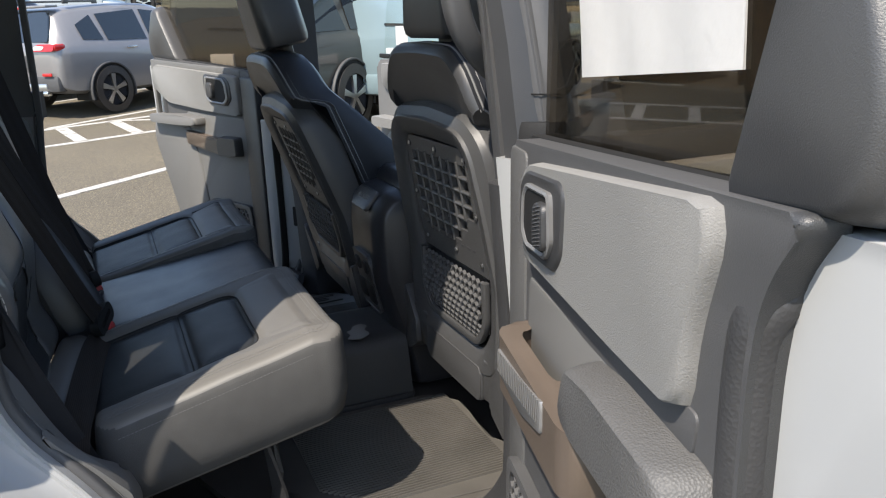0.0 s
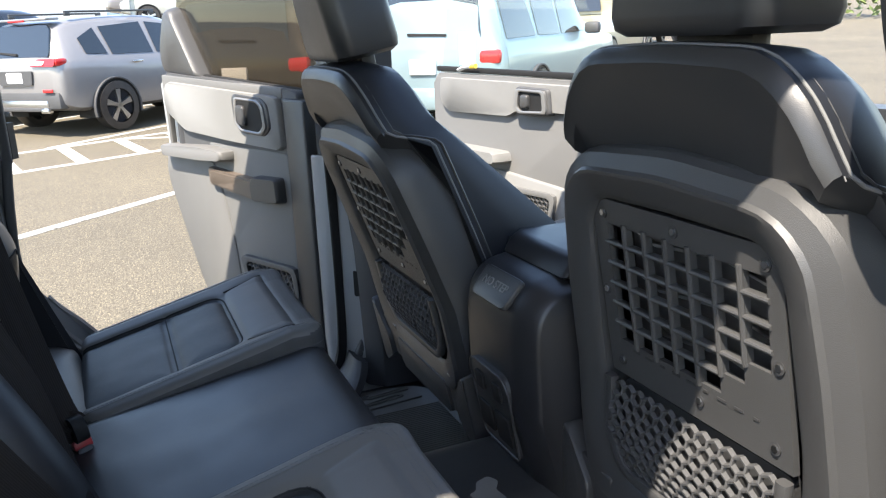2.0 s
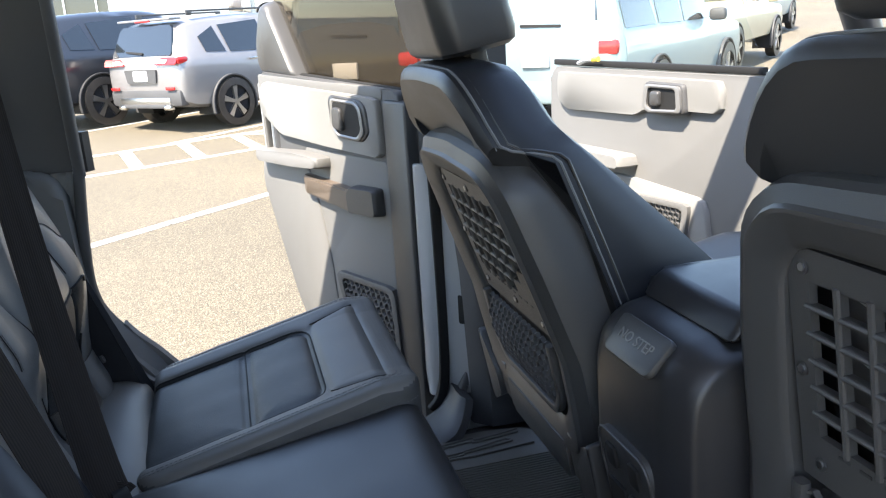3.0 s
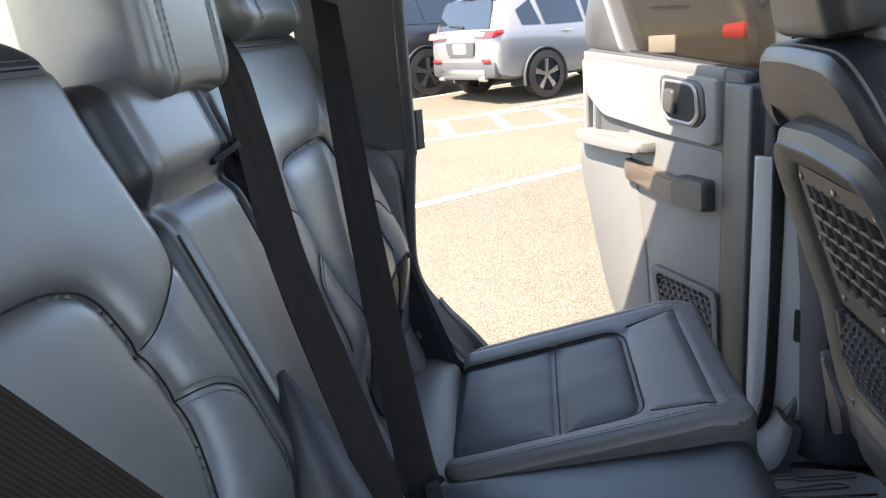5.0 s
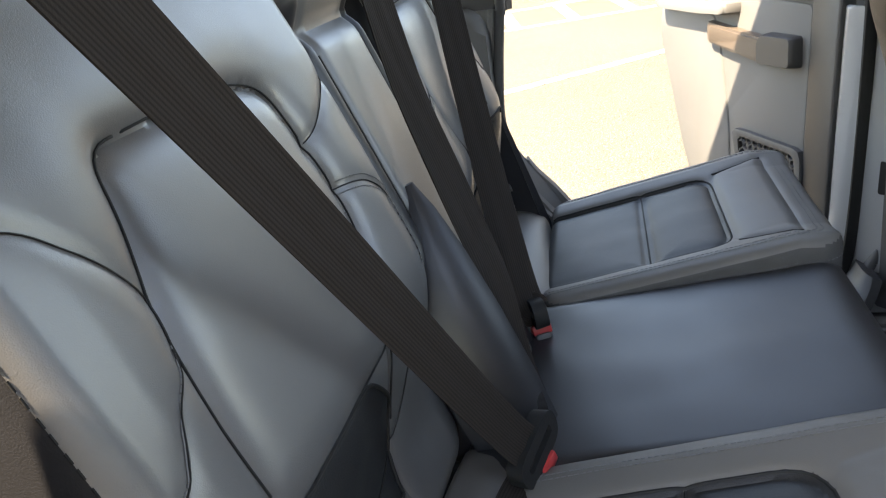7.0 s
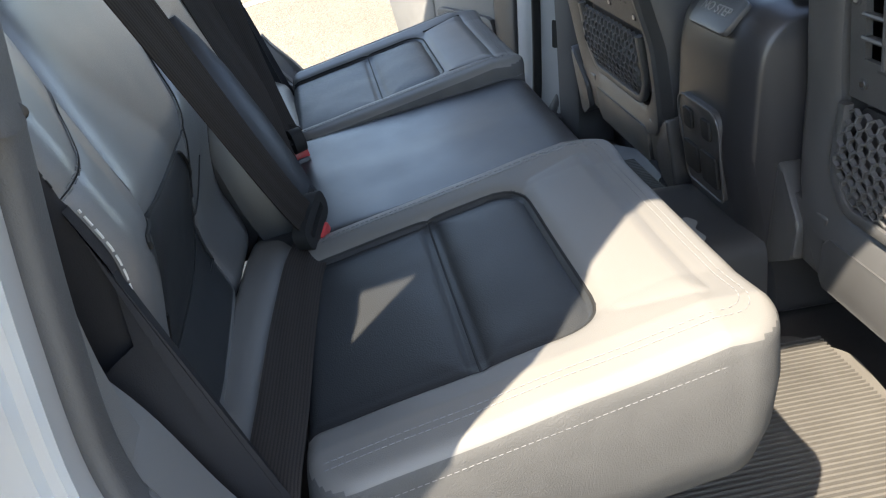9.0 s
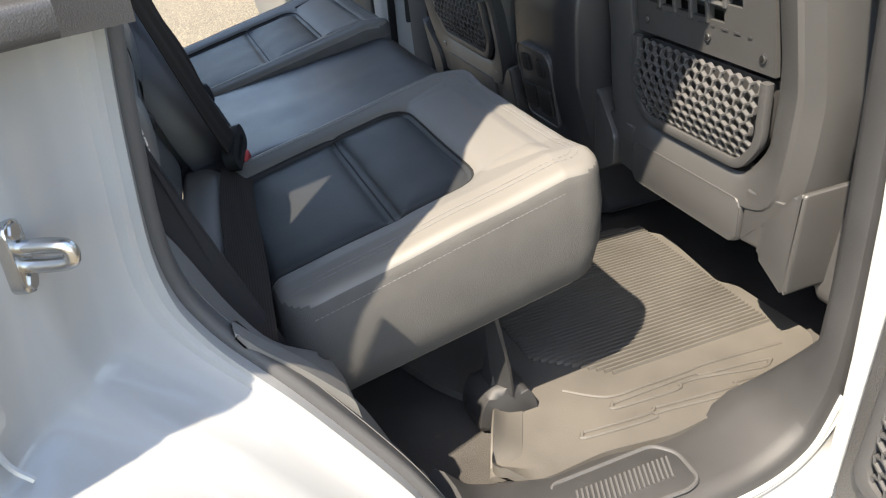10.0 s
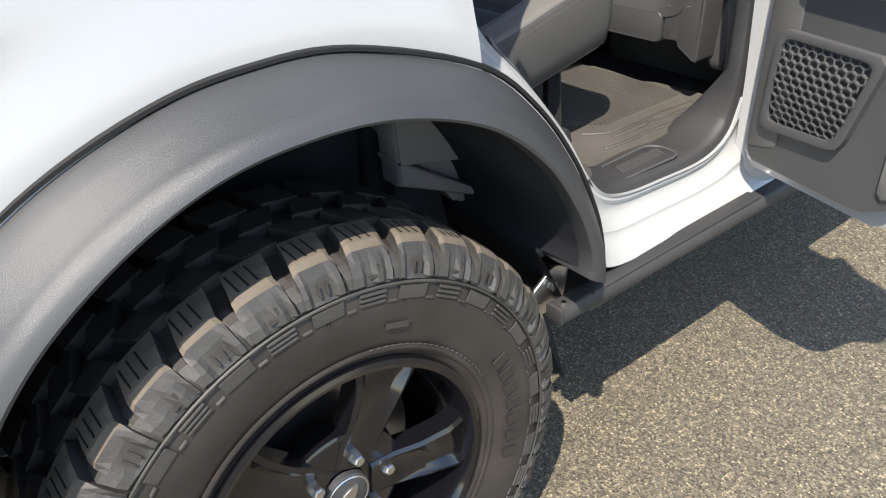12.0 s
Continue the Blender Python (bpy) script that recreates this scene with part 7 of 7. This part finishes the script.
def crossover(name, label, m4, paint, cladding=TRIM_DARK, scale=1.0, racks=True):
    st = [(-0.9, 0.74, 0.5, 0.95, 0.64, 1.0), (-0.86, 0.86, 0.44, 1.02, 0.7, 1.12), (-0.74, 0.91, 0.38, 1.06, 0.68, 1.38), (-0.52, 0.93, 0.34, 1.07, 0.68, 1.6), (0.4, 0.94, 0.3, 1.05, 0.68, 1.67), (1.3, 0.94, 0.3, 1.02, 0.66, 1.65), (1.75, 0.93, 0.3, 1.0, 0.62, 1.47), (2.35, 0.92, 0.3, 0.98, 0.72, 1.03), (3.2, 0.88, 0.32, 0.9, 0.7, 0.95), (3.62, 0.78, 0.36, 0.8, 0.6, 0.84), (3.72, 0.6, 0.4, 0.7, 0.5, 0.72)]
    panes = [[(-0.36, 1.14), (-0.4, 1.36), (-0.08, 1.5), (0.02, 1.12)], [(0.1, 1.11), (0.03, 1.51), (0.84, 1.56), (0.9, 1.09)], [(0.98, 1.09), (0.95, 1.56), (1.35, 1.52), (1.85, 1.08)]]
    slope = (-1.325, 0.42)
    low = (-0.925, 0.0)
    lamps = [((-0.62, 0.0, 1.64, 0.22, 1.24, 0.035), paint), ((-0.73, 0.0, 1.625, 0.03, 0.34, 0.03), RED), ((-0.8, 0.8, 1.05, 0.2, 0.16, 0.1), RED), ((-0.8, -0.8, 1.05, 0.2, 0.16, 0.1), RED), ((-0.82, 0.0, 0.52, 0.2, 1.68, 0.26), cladding), ((-0.9, 0.0, 0.47, 0.08, 1.2, 0.12), SATIN), ((-0.93, 0.0, 0.4, 0.04, 1.0, 0.06), cladding)]
    lamps += [((-0.935, s * 0.66, 0.66, 0.02, 0.2, 0.045), RED) for s in (1, -1)] + [((-0.92, s * 0.55, 0.38, 0.1, 0.16, 0.07), STEEL) for s in (1, -1)]
    if racks:
        lamps += [((0.45, s * 0.6, 1.73, 1.7, 0.035, 0.03), TRIM_BLACK) for s in (1, -1)] + [((x, s * 0.6, 1.7, 0.1, 0.04, 0.06), TRIM_BLACK) for s in (1, -1) for x in (-0.35, 1.25)]
    lamps += [((0.5, s * 0.95, 0.98, 0.2, 0.03, 0.03), STEEL) for s in (1, -1)] + [((1.75, s * 1.03, 1.12, 0.1, 0.2, 0.14), paint) for s in (1, -1)]
    extras = [("rear_window", [(-0.7, 1.13), (0.7, 1.13), (0.62, 1.5), (0.55, 1.56), (-0.55, 1.56), (-0.62, 1.5)], DARK_GLASS, slope),
              ("tail_lamp", [(0.36, 1.0), (0.86, 1.0), (0.86, 1.1), (0.5, 1.1)], RED, (-1.34, 0.42)), ("tail_lamp", [(-0.36, 1.0), (-0.86, 1.0), (-0.86, 1.1), (-0.5, 1.1)], RED, (-1.34, 0.42)),
              ("reversing_lamp", [(0.38, 1.02), (0.64, 1.02), (0.66, 1.07), (0.48, 1.08)], CLEAR_LAMP, (-1.35, 0.42)), ("reversing_lamp", [(-0.38, 1.02), (-0.64, 1.02), (-0.66, 1.07), (-0.48, 1.08)], CLEAR_LAMP, (-1.35, 0.42)),
              ("plate_recess", [(-0.34, 0.74), (0.34, 0.74), (0.38, 0.94), (-0.38, 0.94)], cladding, (-0.918, 0.0)), ("number_plate", [(-0.17, 0.77), (0.17, 0.77), (0.17, 0.92), (-0.17, 0.92)], PLATE, low),
              ("rear_wiper", [(-0.05, 1.15), (0.36, 1.19), (0.36, 1.21), (-0.05, 1.18)], SEAL, (-1.345, 0.42))]
    return car(name, label, m4, paint, st, panes, [(0.0, 0.8), (0.0, -0.8), (2.7, 0.8), (2.7, -0.8)], 0.36, lamps, extras)


def big_suv(name, label, m4, paint, tall=1.9):
    st = [(-1.12, 0.85, 0.5, 1.05, 0.7, 1.1), (-1.08, 0.96, 0.45, 1.12, 0.76, 1.3), (-0.98, 1.0, 0.42, 1.13, 0.78, tall - 0.12), (-0.8, 1.01, 0.4, 1.13, 0.78, tall), (0.8, 1.02, 0.4, 1.12, 0.78, tall + 0.02), (1.9, 1.02, 0.4, 1.1, 0.76, tall - 0.02), (2.4, 1.01, 0.4, 1.1, 0.72, tall - 0.3), (2.9, 1.0, 0.4, 1.1, 0.8, 1.16), (3.8, 0.98, 0.42, 1.06, 0.8, 1.1), (4.1, 0.88, 0.46, 0.95, 0.7, 1.0)]
    panes = [[(-0.9, 1.2), (-0.92, 1.66), (-0.1, 1.72), (0.05, 1.2)], [(0.15, 1.2), (0.1, 1.72), (0.95, 1.73), (1.0, 1.18)], [(1.08, 1.18), (1.08, 1.73), (1.75, 1.7), (2.35, 1.18)]]
    lamps = [((-1.06, 0.82, 1.02, 0.14, 0.26, 0.16), RED), ((-1.06, -0.82, 1.02, 0.14, 0.26, 0.16), RED), ((-1.13, 0.0, 0.92, 0.04, 0.34, 0.17), PLATE), ((-1.08, 0.0, 0.56, 0.14, 1.8, 0.26), paint), ((2.1, 1.1, 1.22, 0.16, 0.22, 0.16), paint), ((2.1, -1.1, 1.22, 0.16, 0.22, 0.16), TRIM_DARK)]
    extras = [("rear_window", [(-0.72, 1.22), (0.72, 1.22), (0.66, 1.68), (-0.66, 1.68)], DARK_GLASS, (-1.27, 0.16)), ("wiper", [(-0.3, 1.25), (0.2, 1.27), (0.2, 1.3), (-0.3, 1.28)], SEAL, (-1.29, 0.16))]
    return car(name, label, m4, paint, st, panes, [(0.0, 0.86), (0.0, -0.86), (2.95, 0.86), (2.95, -0.86)], 0.4, lamps, extras)


def pickup(name, label, m4, paint):
    st = [(-1.2, 0.92, 0.55, 1.1, 0.85, 1.12), (-1.15, 0.98, 0.5, 1.18, 0.9, 1.24), (0.6, 1.0, 0.48, 1.18, 0.92, 1.24), (0.72, 1.0, 0.48, 1.2, 0.76, 1.75), (0.9, 1.0, 0.48, 1.2, 0.76, 1.88), (2.2, 1.0, 0.48, 1.18, 0.74, 1.88), (2.8, 1.0, 0.48, 1.17, 0.72, 1.6), (3.2, 1.0, 0.48, 1.16, 0.8, 1.22), (4.2, 0.98, 0.5, 1.1, 0.8, 1.16), (4.5, 0.9, 0.55, 0.95, 0.7, 1.0)]
    panes = [[(0.85, 1.28), (0.92, 1.7), (1.6, 1.72), (1.65, 1.26)], [(1.75, 1.26), (1.72, 1.72), (2.2, 1.7), (2.75, 1.26)]]
    lamps = [((-1.15, 0.88, 1.02, 0.14, 0.16, 0.3), RED), ((-1.15, -0.88, 1.02, 0.14, 0.16, 0.3), RED), ((-1.2, 0.0, 0.78, 0.06, 0.34, 0.17), PLATE), ((-1.18, 0.0, 0.62, 0.16, 1.8, 0.18), STEEL), ((2.45, 1.12, 1.3, 0.16, 0.22, 0.18), paint), ((2.45, -1.12, 1.3, 0.16, 0.22, 0.18), paint), ((4.5, 0.65, 0.9, 0.06, 0.35, 0.2), CLEAR_LAMP), ((4.5, -0.65, 0.9, 0.06, 0.35, 0.2), CLEAR_LAMP)]
    extras = [("cab_window", [(-0.6, 1.4), (0.6, 1.4), (0.55, 1.72), (-0.55, 1.72)], DARK_GLASS, (0.3, 0.26))]
    return car(name, label, m4, paint, st, panes, [(0.0, 0.86), (0.0, -0.86), (3.5, 0.86), (3.5, -0.86)], 0.42, lamps, extras)


PALE_BLUE = make_paint("pale_blue_car_paint", (0.2, 0.27, 0.29), 0.2, 0.35)
TAN_PAINT = make_paint("tan_car_paint", (0.32, 0.29, 0.2), 0.1, 0.35)
DARK_PAINT = make_paint("black_car_paint", (0.012, 0.014, 0.018), 0.0, 0.3)
BROWN_PAINT = make_paint("brown_grey_car_paint", (0.03, 0.026, 0.021), 0.2, 0.35)
CREAM = make_paint("white_truck_paint", (0.36, 0.37, 0.34), 0.0, 0.4)

crossover("parked_crossover", "parked silver crossover with alloy wheels, seen from behind", heading(0.3, 12.55, FWD.x, FWD.y) @ Matrix.Diagonal((0.93, 0.93, 0.93, 1.0)), SILVER)
crossover("parked_dark_car", "parked black car with red tail lamps", heading(-1.62, 13.8, FWD.x, FWD.y), DARK_PAINT, TRIM_BLACK, 1.0, False)
big_suv("parked_large_suv", "parked pale blue-white large SUV", heading(4.95, 9.15, FWD.x, FWD.y), PALE_BLUE)
big_suv("parked_brown_suv", "parked brown-grey SUV behind the door glass", heading(2.88, 9.4, FWD.x, FWD.y), BROWN_PAINT, 1.8)
pickup("parked_tan_pickup", "parked tan pickup truck", heading(9.6, 14.2, FWD.x, FWD.y), TAN_PAINT)
pickup("parked_white_pickup", "parked white pickup truck", heading(6.4, 36.0, -1.0, 0.02), CREAM)
crossover("parked_white_crossover", "parked white crossover far across the car park", heading(-1.2, 33.5, 0.85, -0.52), CREAM)
crossover("parked_grey_crossover", "parked grey crossover far across the car park", heading(5.2, 40.0, -1.0, 0.05), SILVER)
big_suv("parked_white_suv", "parked white SUV far across the car park", heading(13.5, 38.0, -1.0, 0.1), CREAM)
pickup("parked_blue_pickup", "parked pale pickup truck far off", heading(15.5, 21.0, FWD.x, FWD.y), PALE_BLUE)


def box_trailer():
    t = thing("box_trailer", "white box trailer far across the car park", "trailer", "", "", Matrix.Translation((-2.2, 7.5, gz(36.0))))
    part("box", box((6.0, 2.3, 2.3), (13.0, 28.6, 1.9), 0.06, 2), CREAM, t)
    part("stripe", box((4.6, 0.02, 0.12), (13.0, 27.44, 1.45)), TRIM_DARK, t)
    part("chassis", box((5.6, 1.6, 0.25), (13.0, 28.6, 0.65)), UNDER, t)
    for x in (11.4, 12.3):
        part("wheel", sweep([(x, 27.55, 0.38), (x, 27.8, 0.38)], ring(0.38, 24)), RUBBER, t)
    return t


box_trailer()


def building():
    b = thing("showroom_building", "pale rendered building with a dark glazed opening", "building", "", "", Matrix.Translation((0.0, 0.0, gz(31.0) - 0.05)) @ Matrix.Diagonal((0.82, 0.82, 0.82, 1.0)))
    WALL = grained("pale_render", (0.36, 0.4, 0.42), 0.85, 60, 0.004, 0.08, 0.5)
    LEDGE = grained("tan_stone_ledge", (0.4, 0.33, 0.24), 0.85, 40, 0.004, 0.1, 1.0)
    part("wall", box((5.0, 0.4, 6.0), (-1.0, 38.0, 3.0)), WALL, b)
    part("wall", box((6.0, 0.4, 6.0), (-10.0, 38.0, 3.0)), WALL, b)
    part("lintel", box((4.0, 0.4, 2.4), (-5.3, 38.0, 4.8)), WALL, b)
    part("window", box((4.0, 0.1, 3.2), (-5.3, 38.2, 2.1)), DARK_GLASS, b)
    for x in (-6.6, -5.3, -4.0):
        part("mullion", box((0.08, 0.14, 3.2), (x, 38.1, 2.1)), SATIN, b)
    part("ledge", box((8.0, 1.2, 0.6), (-5.5, 36.5, 0.3), 0.04), LEDGE, b)
    part("rail", box((4.0, 0.06, 0.06), (-5.3, 36.3, 1.2)), SATIN, b)
    for x in (-7.0, -5.3, -3.6):
        part("rail_post", box((0.05, 0.05, 0.9), (x, 36.3, 0.9)), SATIN, b)
    part("roof_edge", box((16.0, 1.0, 0.3), (-5.0, 37.8, 6.15)), SATIN, b)
    pole = thing("lamp_pole", "white car park lamp pole on a concrete foot", "lamp post", "", "", Matrix.Translation((0.2, 4.8, gz(32.0))))
    part("shaft", sweep([(1.95, 27.2, 0.7), (1.95, 27.2, 8.0)], ring(0.09, 16)), CREAM, pole)
    part("foot", sweep([(1.95, 27.2, 0.0), (1.95, 27.2, 0.75)], ring(0.25, 20)), WALL, pole)
    part("lamp_head", box((0.9, 0.35, 0.15), (2.3, 27.2, 8.0), 0.03), TRIM_DARK, pole)


building()


def far_shrubs():
    LEAF = grained("shrub_leaf", (0.09, 0.12, 0.035), 0.6, 30, 0.003, 0.4, 2.0)
    bm = bmesh.new()
    rng = random.Random(5)
    for x0, y0, w, h in ((2.5, 43, 6, 2.2), (11, 44, 8, 2.6), (20, 43, 7, 3.4), (29, 38, 7, 3.6), (37, 30, 7, 3.4), (-16, 44, 6, 4.0), (44, 22, 7, 4), (46, 8, 8, 4), (40, -8, 9, 4.5)):
        for k in range(420):
            a, r = rng.uniform(0, 2 * math.pi), rng.random() ** 0.5
            z = rng.random() ** 0.7 * h
            taper = 1 - 0.55 * (z / h) ** 2
            c = Vector((x0 + math.cos(a) * r * w / 2 * taper, y0 + math.sin(a) * r * 1.6 * taper, z + 0.1 + gz(y0)))
            s = rng.uniform(0.12, 0.3)
            d1 = Vector((rng.uniform(-1, 1), rng.uniform(-1, 1), rng.uniform(-1, 1))).normalized()
            d2 = d1.cross(Vector((rng.uniform(-1, 1), rng.uniform(-1, 1), rng.uniform(-1, 1)))).normalized()
            q = [bm.verts.new(c + d1 * s), bm.verts.new(c + d2 * s * 0.5), bm.verts.new(c - d1 * s), bm.verts.new(c - d2 * s * 0.5)]
            bm.faces.new(q)
    tagged(part("far_shrubs", bm, LEAF, None, "", False), "sunlit green shrubs along the far edge", "shrubs", "", "stuff")


far_shrubs()
